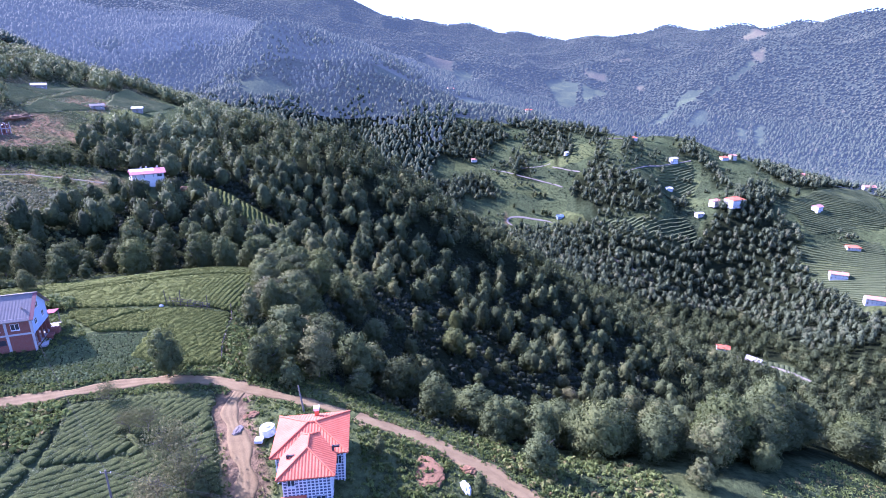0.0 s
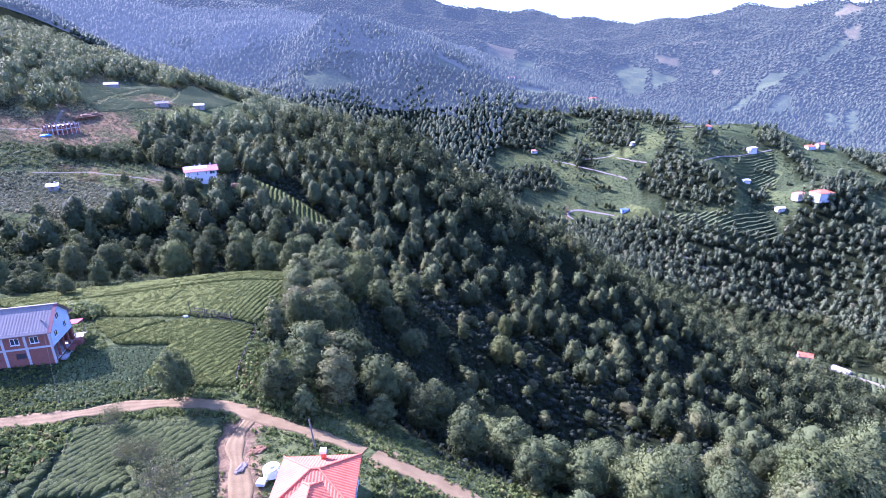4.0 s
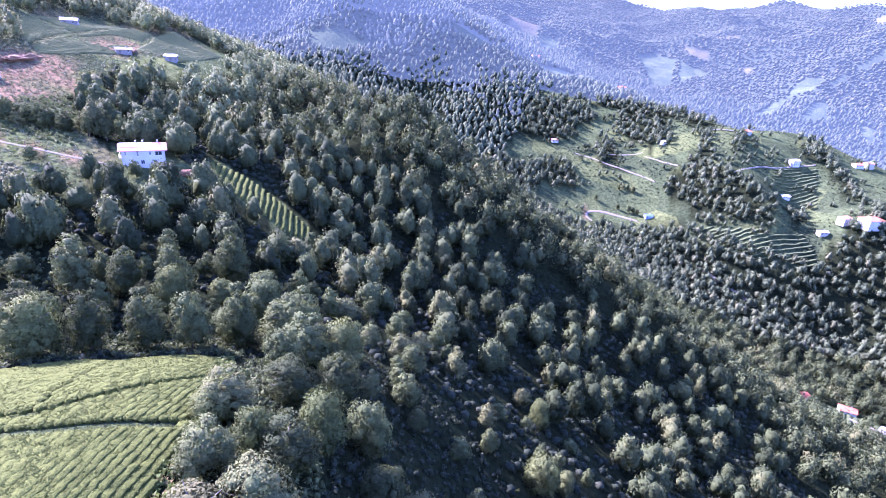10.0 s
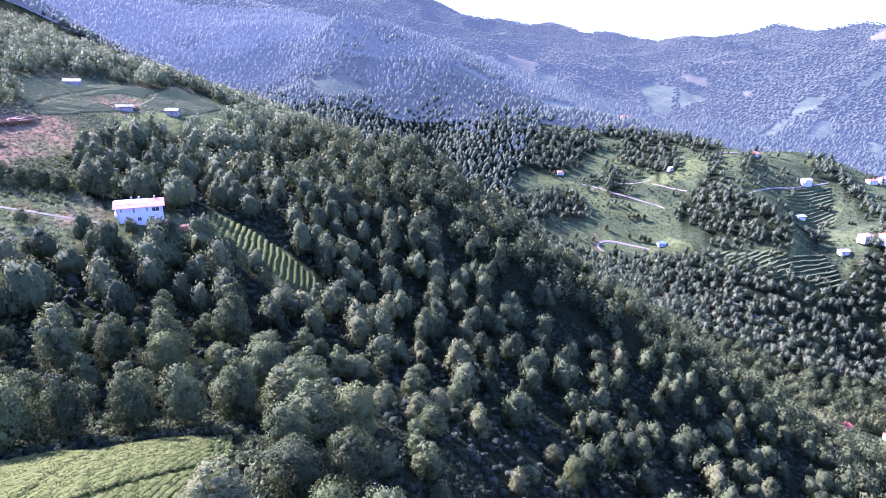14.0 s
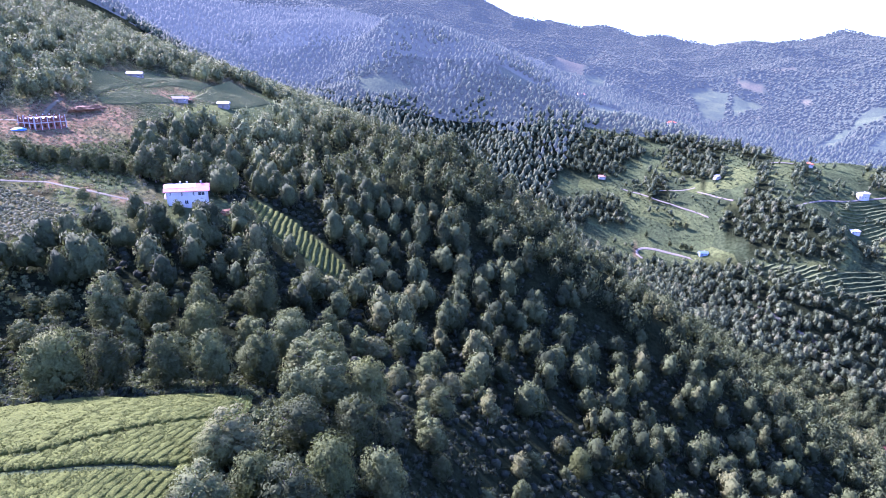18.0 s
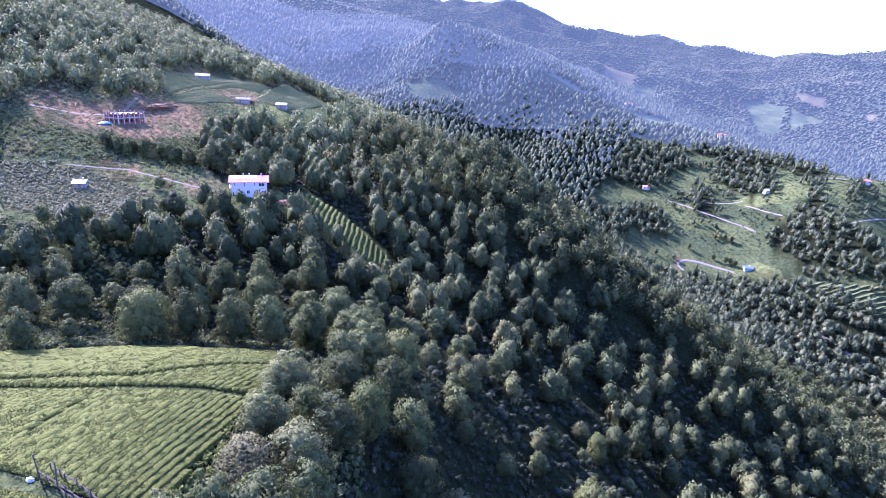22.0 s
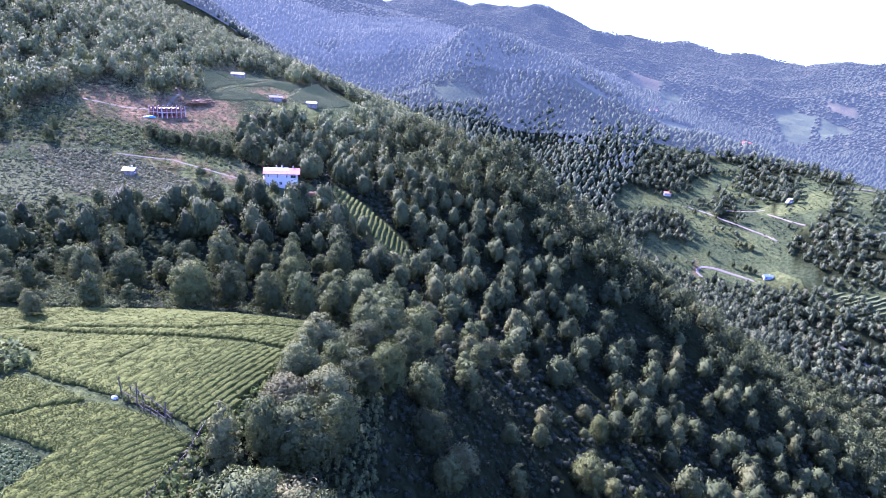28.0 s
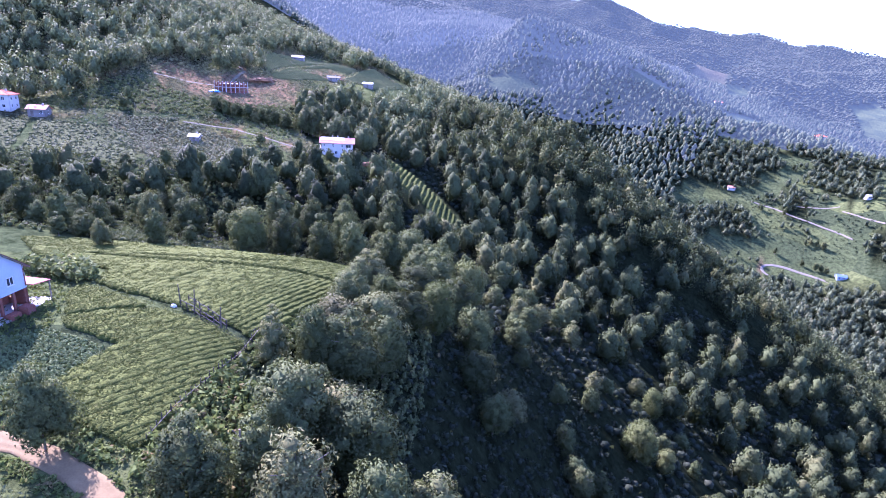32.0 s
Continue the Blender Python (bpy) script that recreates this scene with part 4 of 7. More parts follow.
# slim trees that stand alone on the far tea hill
for x, y in ((104, 760), (111, 818), (113, 824), (86, 826), (134, 779), (139, 780), (145, 779), (151, 774), (131, 750), (144, 746), (149, 745), (154, 743), (123, 922), (41, 708), (112, 732)):
    copy_thing(LEAN_KINDS[row_rng.choice((6, 7))], place(x, y, row_rng.uniform(0, 6), row_rng.uniform(0.75, 1.0), 1.35, 0.3))

# ---- fields, roads and low plants ----
def tea_material(name, dark, light, tip):
    m, nt, b = base(name, 0.92, 0.0, 0.03)
    n1, n2, n3 = noise_out(nt, 0.12, 4), noise_out(nt, 1.6, 5, 0.65), noise_out(nt, 9.0, 3, 0.7)
    f = math_node(nt, "ADD", math_node(nt, "MULTIPLY", n1, 0.5), math_node(nt, "MULTIPLY", n2, 0.5))
    col = mix_col(nt, math_node(nt, "MULTIPLY", n3, 0.8), ramp(nt, f, [(0.36, dark), (0.64, light)]), tip)
    col = mix_col(nt, 1.0, col, ramp(nt, noise_out(nt, 4.2, 4, 0.75), [(0.36, (0.55, 0.57, 0.58)), (0.52, (1.0, 1.0, 1.0)), (0.68, (1.4, 1.38, 1.2))]), "MULTIPLY")
    nt.links.new(col, b.inputs["Base Color"])
    bump(nt, b, math_node(nt, "ADD", n3, n2), 0.9, 0.12)
    return m


M_TEA = tea_material("tea_leaves", (0.045, 0.06, 0.013), (0.071, 0.086, 0.019), (0.092, 0.101, 0.026))
M_TEA_DARK = tea_material("dark_tea_leaves", (0.032, 0.044, 0.014), (0.051, 0.065, 0.021), (0.069, 0.081, 0.027))
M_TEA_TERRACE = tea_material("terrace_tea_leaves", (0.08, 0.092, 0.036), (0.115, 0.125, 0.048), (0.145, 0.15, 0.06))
M_TEA_HILL = tea_material("hill_tea_leaves", (0.045, 0.06, 0.026), (0.07, 0.088, 0.038), (0.088, 0.1, 0.046))
M_SHOOT = foliage("tea_shoots", (0.062, 0.076, 0.017), (0.092, 0.106, 0.025), (0.116, 0.122, 0.035), grain=5.0)
M_KALE = foliage("kale_leaves", (0.089, 0.119, 0.044), (0.133, 0.166, 0.065), (0.162, 0.187, 0.075), spec=0.08)
M_CORN = foliage("corn_blades", (0.09, 0.115, 0.035), (0.15, 0.175, 0.06), (0.21, 0.2, 0.085), through_light=0.3)
M_WEED = foliage("weed_leaves", (0.067, 0.094, 0.025), (0.139, 0.17, 0.049), (0.179, 0.135, 0.059), through_light=0.3)
# Rough grass darker than the weeds, deepening the houses' shadows by colour.
M_SHADE_GRASS = foliage("rough_grass", (0.05, 0.072, 0.017), (0.088, 0.112, 0.029), (0.12, 0.125, 0.043), through_light=0.25, grain=3.0)
M_BRACKEN = foliage("bracken", (0.105, 0.11, 0.05), (0.18, 0.178, 0.088), (0.21, 0.186, 0.1), grain=1.0)
M_TUFT = foliage("dry_tufts", (0.09, 0.094, 0.053), (0.158, 0.156, 0.094), (0.195, 0.173, 0.105), grain=1.2)
M_BUSH_DARK = foliage("dark_tea_bushes", (0.036, 0.048, 0.022), (0.06, 0.076, 0.034), (0.085, 0.095, 0.045), grain=1.4)
M_BUSH = foliage("tea_bushes", (0.065, 0.083, 0.04), (0.111, 0.13, 0.065), (0.14, 0.156, 0.08), grain=1.4)
M_TEA_TUFT = foliage("hill_tea_tufts", (0.04, 0.054, 0.026), (0.07, 0.088, 0.04), (0.1, 0.11, 0.055), grain=1.0)
M_EARTH = surface("road_earth", (0.105, 0.072, 0.031), (0.195, 0.144, 0.066), 0.95, 0.35, 5.0, 0.05, spec=0.15)
M_CLAY = surface("red_clay", (0.11, 0.056, 0.026), (0.18, 0.105, 0.053), 0.95, 0.5, 4.0, 0.08, spec=0.15)
M_PATH = surface("worn_path", (0.075, 0.071, 0.045), (0.129, 0.121, 0.08), 0.95, 0.4, 4.0, 0.03, spec=0.15)
M_GRAVEL = surface("far_road", (0.12, 0.108, 0.085), (0.2, 0.18, 0.145), 0.95, 0.1, 2.0, 0.0, spec=0.15)


def row_strips(poly, angle, spacing, step, wide, tall, cuts=(), bow=0.0, seed=3, least=2.0, edge_z=0.9):
    """Hedge rows across a plan polygon: a list of (verts, quads), one a row. cuts: lines left free."""
    r = np.random.default_rng(seed)
    xs, ys = np.array([q[0] for q in poly], float), np.array([q[1] for q in poly], float)
    cx, cy = xs.mean(), ys.mean()
    c, s = math.cos(angle), math.sin(angle)
    u, v = (xs - cx) * c + (ys - cy) * s, -(xs - cx) * s + (ys - cy) * c
    prof = np.array([(-0.5, -0.35), (-0.48, edge_z - 0.2), (-0.4, 0.97), (0.02, 1.0), (0.4, 0.97), (0.48, edge_z - 0.2), (0.5, -0.35)])
    rows = []
    for vv in np.arange(v.min() - abs(bow) * 20, v.max() + abs(bow) * 20, spacing):
        t = np.arange(u.min(), u.max(), step)
        off = vv + bow * ((t - u.mean()) ** 2) / 20 + 0.4 * spacing * (value_noise(t / 6, t * 0 + vv / 4, 60) - 0.5)
        x, y = cx + t * c - off * s, cy + t * s + off * c
        ok = inside(poly, x, y)
        for line, w in cuts:
            ok &= line_distance(line, x, y) > w
        edge = np.flatnonzero(np.diff(np.concatenate([[0], ok.astype(int), [0]])))
        for a, b in zip(edge[::2], edge[1::2]):
            if (b - a) * step < least:
                continue
            k = np.arange(a, b)
            n = len(k)
            z = height(x[k], y[k])
            w = wide * (0.9 + 0.22 * value_noise(t[k] / 0.9, t[k] * 0 + vv * 3, 61))
            h = tall * (0.84 + 0.3 * value_noise(t[k] / 0.8, t[k] * 0 + vv * 5, 62))
            fade = np.minimum(1, np.minimum(np.arange(n), np.arange(n)[::-1]) * step / 0.7 + 0.35)
            pu = prof[None, :, 0] * (w * fade)[:, None] + 0.1 * wide * (r.random((n, 7)) - 0.5)
            pz = prof[None, :, 1] * (h * fade)[:, None] + 0.14 * tall * (r.random((n, 7)) - 0.5)
            vx, vy = x[k][:, None] - s * pu, y[k][:, None] + c * pu
            verts = np.stack([vx, vy, z[:, None] + pz], -1).reshape(-1, 3)
            i, j = np.meshgrid(np.arange(n - 1), np.arange(6), indexing="ij")
            q = np.stack([i * 7 + j, (i + 1) * 7 + j, (i + 1) * 7 + j + 1, i * 7 + j + 1], -1).reshape(-1, 4)
            rows.append((verts, q))
    return rows


def tea_field(poly, angle, spacing, step, wide, tall, material, label, cuts=(), bow=0.0, seed=3):
    """A field whose rows are parts."""
    root = new("tea_field")
    tagged(root, label, "tea field", "tea fields")
    x0, y0 = sum(q[0] for q in poly) / len(poly), sum(q[1] for q in poly) / len(poly)
    origin = np.array([x0, y0, ground(x0, y0)])
    root.location = origin
    for v, q in row_strips(poly, angle, spacing, step, wide, tall, cuts, bow, seed):
        link("tea_row", fast_mesh("tea_row", v - origin, q, shade_smooth=True), material, root)
    return root


def far_rows(name, polys, angles, spacing, wide, tall, material, label, step=3.0, cuts=()):
    """One sheet of rows for each far field."""
    for k, (poly, a) in enumerate(zip(polys, angles)):
        vs, qs, at = [], [], 0
        for v, q in row_strips(poly, a, spacing, step, wide, tall, cuts, 0.0, 80 + k, 8.0):
            vs.append(v)
            qs.append(q + at)
            at += len(v)
        if vs:
            tagged(link(name, fast_mesh(name, np.concatenate(vs), np.concatenate(qs), shade_smooth=True), material), label, "tea rows", kind="stuff")


PATH_BACK = [(-94.5, 114.4), (-83.7, 117.5), (-73.2, 121), (-63.7, 125.1), (-52, 131)]
PATH_BACK_TWO = [(-89, 119), (-69, 127.7), (-57, 146)]
PATH_MID = [(-78, 103.3), (-67.9, 103.2), (-57.3, 103.2), (-50, 104.2), (-44, 104)]
PATH_SIDE = [(-70, 94), (-66, 99), (-60, 103)]
UP = math.pi / 2
MAIN_WEST = [(-114, 112), (-106, 124), (-94, 136), (-82, 150), (-76, 150), (-70, 128), (-68, 103.6), (-77, 103.6), (-82, 109), (-95, 109.5), (-100, 107.5)]
MAIN_EAST = [(-76, 150), (-70, 158), (-63, 160), (-55, 146), (-49, 125), (-45, 104.4), (-67.6, 104), (-69.6, 128)]
MAIN_SOUTH = [(-78, 103), (-45.4, 103.4), (-41.6, 91), (-39, 83.3), (-50, 82.4), (-55.6, 84.4), (-56.6, 93.6), (-67.6, 93.1), (-77, 99.6)]
cuts_main = ((PATH_BACK, 0.55), (PATH_BACK_TWO, 0.45), (PATH_MID, 0.5), (PATH_SIDE, 0.4))
tea_field(MAIN_WEST, UP - 0.22, 0.95, 0.42, 1.56, 0.6, M_TEA, "clipped light green tea bushes in close rows behind the brick house", cuts_main, seed=1)
tea_field(MAIN_EAST, UP + 0.08, 0.98, 0.42, 1.54, 0.62, M_TEA, "clipped light green tea bushes in close rows along the wood edge", cuts_main, seed=2)
tea_field(MAIN_SOUTH, UP - 0.32, 0.95, 0.42, 1.56, 0.58, M_TEA, "clipped light green tea bushes above the earth road", cuts_main, seed=3)
LOWER_CUTS = (([(-60, 73), (-57, 66), (-56, 58), (-57, 44)], 0.4), ([(-56, 60), (-48, 61.5), (-41, 66), (-38, 70)], 0.35), ([(-48, 67), (-40, 63)], 0.3), (ROAD, 2.0), (DRIVE, 2.2))
tea_field([(-59, 72), (-48, 74.5), (-38, 76), (-34, 71), (-34.3, 68), (-40, 63.4), (-48, 61.2), (-59, 60.3)], 0.95, 1.0, 0.42, 1.58, 0.6, M_TEA_DARK, "dull green tea bushes in stepped rows below the road", LOWER_CUTS, seed=4)
tea_field([(-59, 59.9), (-48, 60.8), (-40, 63), (-34, 67.6), (-29.5, 58), (-29, 43), (-59, 43)], 0.5, 1.0, 0.42, 1.58, 0.58, M_TEA_DARK, "dull green tea bushes round the bare fruit trees", LOWER_CUTS, seed=5)
tea_field([(-59.6, 62), (-59.6, 43), (-84, 43), (-82, 59), (-66, 63)], 0.2, 1.0, 0.42, 1.58, 0.58, M_TEA_DARK, "dull green tea bushes on the lowest terrace", LOWER_CUTS, seed=6)
tea_field(TEA_STRIP, UP + 0.35, 2.1, 0.7, 1.5, 0.8, M_TEA, "terraced tea rows with dark gaps beside the white house", (), 0.02, seed=7)
tea_field(TEA_WEST, -0.5, 1.4, 0.9, 1.75, 0.4, M_TEA_DARK, "dark green tea rows below the hillside hut", (([(-243, 186), (-226, 172), (-205, 156)], 1.6),), seed=8)
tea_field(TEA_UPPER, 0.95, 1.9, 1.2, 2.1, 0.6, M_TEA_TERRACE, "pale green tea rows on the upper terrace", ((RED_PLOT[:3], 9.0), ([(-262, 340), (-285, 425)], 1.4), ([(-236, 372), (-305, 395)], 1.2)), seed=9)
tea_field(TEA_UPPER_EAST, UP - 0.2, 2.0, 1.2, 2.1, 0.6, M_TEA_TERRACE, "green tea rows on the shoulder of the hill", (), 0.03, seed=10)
far_rows("hill_tea_rows", (HILL_TERRACES, HILL_ROWS, HILL_LOW, HILL_EAST, HAMLET), (0.25, 0.15, -0.5, -0.35, 1.0), 4.2, 3.0, 0.8, M_TEA_HILL, "far terraced tea rows on the hill across the valley")


def ribbon(name, line, half, lift, material, label, category="road", rough_edge=0.3, kind="structure", step=1.0, seed=4, thick=0.12):
    """A road or path laid on the land, with worn edges and wheel ruts."""
    pts = np.array(line, float)
    seg = np.hypot(*np.diff(pts, axis=0).T)
    s = np.concatenate([[0], np.cumsum(seg)])
    t = np.arange(0, s[-1], step)
    k = np.ones(5) / 5
    x, y = (np.convolve(np.pad(np.interp(t, s, pts[:, i]), 2, mode="edge"), k, "valid") for i in (0, 1))
    dx, dy = np.gradient(x), np.gradient(y)
    n = np.hypot(dx, dy)
    nx_, ny_ = -dy / n, dx / n
    across = np.array([-1.0, -0.97, -0.6, -0.42, -0.2, 0.0, 0.2, 0.42, 0.6, 0.97, 1.0])
    dip = np.array([-thick, 0.0, 0.05, -0.05, 0.04, 0.07, 0.04, -0.05, 0.05, 0.0, -thick]) * (half / 1.8 if half < 1.8 else 1)
    w = half * (1 + rough_edge * (value_noise(t / 3.0, t * 0 + seed, 70) - 0.5))
    vx, vy = x[:, None] + nx_[:, None] * across * w[:, None], y[:, None] + ny_[:, None] * across * w[:, None]
    vz = height(vx.ravel(), vy.ravel()).reshape(vx.shape)
    vz = np.maximum(vz, vz[:, 5:6] - 0.5) + lift + dip + 0.05 * (value_noise(vx / 1.3, vy / 1.3, 71) - 0.5)
    m = len(across)
    i, j = np.meshgrid(np.arange(len(t) - 1), np.arange(m - 1), indexing="ij")
    q = np.stack([i * m + j, (i + 1) * m + j, (i + 1) * m + j + 1, i * m + j + 1], -1).reshape(-1, 4)[:, ::-1]
    return tagged(link(name, fast_mesh(name, np.stack([vx, vy, vz], -1).reshape(-1, 3), q, shade_smooth=True), material), label, category, kind=kind)


ribbon("road", ROAD[:9], 1.15, 0.06, M_EARTH, "pale reddish earth road with wheel ruts along the slope", rough_edge=0.7)
ribbon("road_east", ROAD[8:], 2.1, 0.075, M_EARTH, "broad reddish earth road where it leaves the house", rough_edge=0.6, seed=12)
ribbon("road_drive", DRIVE, 1.2, 0.04, M_EARTH, "earth driveway beside the red-roofed house", rough_edge=0.8, seed=9)
ribbon("road_west", WEST_TRACK, 0.55, 0.06, M_PATH, "pale track across the terrace", seed=5)
ribbon("road_site", SITE_TRACK, 1.0, 0.1, M_PATH, "pale track past the unfinished house", seed=6)
ribbon("road_hill", HILL_ROAD, 1.5, 0.9, M_GRAVEL, "pale hairpin road on the far tea hill", seed=7, step=4.0, thick=1.2)
ribbon("road_valley", [(205, 655), (222, 640), (240, 625), (262, 606)], 2.0, 0.9, M_GRAVEL, "pale road above the valley woods", seed=8, step=4.0, thick=1.2)
for lane_ in HILL_LANES:
    ribbon("road_lane", lane_, 0.8, 0.35, M_GRAVEL, "pale lane between far tea fields", seed=8, step=4.0, thick=1.2)
ribbon("road_hamlet", [(262, 446), (281, 431), (296, 405), (300, 370)], 2.0, 0.9, M_GRAVEL, "pale lane through the valley hamlet", seed=8, step=3.0, thick=1.2)


def plants(name, x, y, blades, size, spread, tall, material, label, category="plants", up=0.4, core=0.0, lift=0.0):
    """Low plants joined into one mesh: each is a tuft of leaf blades."""
    z = height(x, y) + lift
    n = len(x)
    d = unit(rng.normal(size=(n, blades, 3)) * np.array([1, 1, 0.6]) + np.array([0, 0, up]))
    own = rng.uniform(0.6, 1.3, (n, 1, 1))
    c = np.stack([x, y, z], -1)[:, None, :] + d * own * np.array([spread, spread, tall]) * rng.uniform(0.5, 1.0, (n, blades, 1)) + np.array([0, 0, tall * 0.25])
    v, lt = cards(c.reshape(-1, 3), unit(d.reshape(-1, 3) + 0.5 * rng.normal(size=(n * blades, 3))), np.repeat(size * own[:, 0, 0], blades))
    tone = np.repeat(rng.random(n), blades * 3)
    vs, ts, tn = [v], [lt], [tone]
    if core:
        cv = ICO_V[None] * own * np.array([spread, spread, tall]) * core + np.stack([x, y, z + tall * 0.3], -1)[:, None, :]
        ts.append((ICO_F[None] + (len(v) + 12 * np.arange(n))[:, None, None]).reshape(-1, 3))
        vs.append(cv.reshape(-1, 3))
        tn.append(np.repeat(rng.random(n), 12))
    me = fast_mesh(name, np.concatenate(vs), None, np.concatenate(ts), np.concatenate(tn))
    return tagged(link(name, me, material), label, category, kind="stuff")


def spots(poly, step, seed, keep=1.0, cuts=()):
    xs, ys = [q[0] for q in poly], [q[1] for q in poly]
    x, y = scatter(min(xs), max(xs), min(ys), max(ys), step, 0.45, seed)
    ok = inside(poly, x, y) & (np.random.default_rng(seed).random(len(x)) < keep)
    for line, w in cuts:
        ok &= line_distance(line, x, y) > w
    return x[ok], y[ok]


for k_, poly_ in enumerate((MAIN_WEST, MAIN_EAST, MAIN_SOUTH)):
    sx, sy = spots(poly_, 0.27, 40 + k_, 0.95, cuts_main)
    plants("tea_shoots", sx, sy, 4, 0.2, 0.16, 0.08, M_SHOOT, "young yellow-green tea shoots over the clipped bushes", up=1.6, lift=0.55)
for k_, poly_ in enumerate(([(-59, 72), (-48, 74.5), (-38, 76), (-34, 71), (-34.3, 68), (-40, 63.4), (-48, 61.2), (-59, 60.3)], [(-59, 59.9), (-48, 60.8), (-40, 63), (-34, 67.6), (-29.5, 58), (-29, 43), (-59, 43)], [(-59.6, 62), (-59.6, 43), (-84, 43), (-82, 59), (-66, 63)])):
    sx, sy = spots(poly_, 0.33, 50 + k_, 0.95, LOWER_CUTS)
    plants("tea_shoots", sx, sy, 3, 0.2, 0.16, 0.08, M_BUSH, "dull green tea leaves over the lower bushes", up=1.6, lift=0.52)
plants("kale_plants", *spots(KALE_PLOT, 0.4, 1, 1.0), 18, 0.22, 0.27, 0.36, M_KALE, "dark bluish-green kale plants in a square plot", core=0.6)
plants("corn_plants", *spots([(-95, 104), (-88, 108.5), (-79, 106), (-78.5, 102), (-84, 101.5), (-92, 101)], 0.75, 2), 19, 0.75, 0.45, 1.9, M_CORN, "yellow-green corn stalks by the brick house", up=0.9)
plants("weeds", *spots(WEEDS, 0.75, 3), 19, 0.55, 0.6, 1.1, M_WEED, "bright rank weeds and brambles below the tea field", core=0.5)
plants("roadside_weeds", *spots([(2, 74), (10, 66), (19, 53), (38, 58), (34, 72), (10, 80)], 0.85, 4, 0.6, ((ROAD, 1.7),)), 16, 0.5, 0.55, 0.7, M_WEED, "bright weeds on the road's outer edge", core=0.5)
plants("garden_weeds", *spots([(-80, 70), (-62, 73), (-57, 70), (-60, 61), (-70, 60), (-82, 58)], 0.9, 5, 0.9, ((ROAD, 2.8),)), 19, 0.6, 0.65, 0.9, M_WEED, "broad-leaved garden plants below the road", core=0.45)
plants("yard_weeds", *spots([(-14, 72), (-4, 69), (1, 65), (-2, 56), (-9, 52), (-11, 62)], 0.9, 6, 0.6, ((ROAD, 2.4),)), 14, 0.5, 0.5, 0.6, M_SHADE_GRASS, "weeds on the shaded bank by the house", core=0.5)
plants("bank_weeds", *spots([(-70, 73), (-55, 79), (-38, 81.6), (-38, 83.5), (-50, 82.3), (-62, 77.5), (-70, 76)], 0.8, 7, 0.8, ((ROAD, 2.1),)), 14, 0.45, 0.5, 0.6, M_WEED, "weeds on the bank above the road", core=0.5)
plants("bracken_plants", *spots(BRACKEN, 1.35, 8, 0.9, ((WEST_TRACK, 1.6),)), 12, 0.55, 0.8, 0.7, M_BRACKEN, "faded brown bracken on the terrace", core=0.68)
plants("tea_bushes", *spots(TEA_WEST, 1.5, 31, 0.92, (([(-243, 186), (-226, 172), (-205, 156)], 1.6),)), 10, 0.6, 0.85, 0.75, M_BUSH_DARK, "rough dark tea bushes on the west terrace", core=0.7)
ux, uy = spots(WEST_OPEN, 2.3, 32, 0.9, ((WEST_TRACK, 1.0), (SITE_TRACK, 1.3)))
keep = ~inside(TEA_WEST, ux, uy)
plants("terrace_tufts", ux[keep], uy[keep], 9, 0.65, 0.95, 0.5, M_TUFT, "dry grass tufts over the open terraces")
plants("field_scrub", *spots(BARE_FIELD, 3.0, 9, 0.45), 12, 0.5, 0.7, 0.4, M_BRACKEN, "dry tufts on the bare reddish field", core=0.5)
plants("terrace_scrub", *spots([(-262, 240), (-212, 256), (-205, 296), (-170, 262), (-160, 244), (-190, 243), (-205, 228), (-232, 206), (-268, 190)], 2.1, 10, 0.8, ((SITE_TRACK, 2.0),)), 14, 0.8, 1.0, 1.0, M_LEAF_PALE, "pale green scrub between the terraces", core=0.5)
plants("upper_scrub", *spots([(-262, 262), (-256, 335), (-300, 372), (-345, 380), (-350, 300), (-330, 240), (-275, 215)], 3.4, 11, 0.7, ((SITE_TRACK, 2.5),)), 14, 1.0, 1.3, 1.2, M_BRACKEN, "brown scrub on the slope above the site", core=0.5)
plants("field_edge_weeds", *spots([(-49, 125), (-45, 104), (-41, 91), (-39.5, 91), (-42, 104), (-46, 126), (-53, 147), (-61, 162), (-63, 160), (-55, 146)], 0.7, 12, 0.9), 16, 0.5, 0.5, 0.7, M_WEED, "rough weeds along the edge of the tea field", core=0.5)
plants("edge_undergrowth", *spots([(-44.5, 104), (-41, 97), (-33, 96), (-26, 90), (-20, 100), (-30, 128), (-40, 150), (-58, 166), (-53, 147), (-46, 126)], 1.2, 23, 0.95), 18, 0.55, 0.8, 1.3, M_LEAF, "shrubs and saplings under the wood edge", core=0.5)
plants("back_undergrowth", *spots([(-128, 126), (-107, 125.5), (-95, 138), (-83, 152.5), (-69, 160.5), (-60, 164), (-66, 176), (-90, 168), (-115, 152), (-134, 142)], 1.3, 27, 0.95), 18, 0.5, 0.8, 1.1, M_LEAF, "shrubs along the far edge of the tea field", core=0.5)
plants("west_undergrowth", *spots([(-215, 128), (-125, 114), (-112, 122), (-112, 150), (-118, 192), (-150, 190), (-210, 165)], 2.1, 28, 0.9), 13, 0.7, 1.0, 1.1, M_LEAF, "dark undergrowth west of the tea field", core=0.5)
plants("road_verge", *spots([(-92, 66), (-70, 75), (-46, 81.3), (-31, 79.5), (-14, 76.5), (1, 71), (0, 67), (-14, 71.5), (-31, 74.5), (-46, 76.6), (-70, 69.5), (-90, 61)], 0.6, 24, 0.85, ((ROAD, 1.25), (DRIVE, 1.5))), 12, 0.34, 0.35, 0.4, M_WEED, "rough weeds along both sides of the earth road", core=0.45)
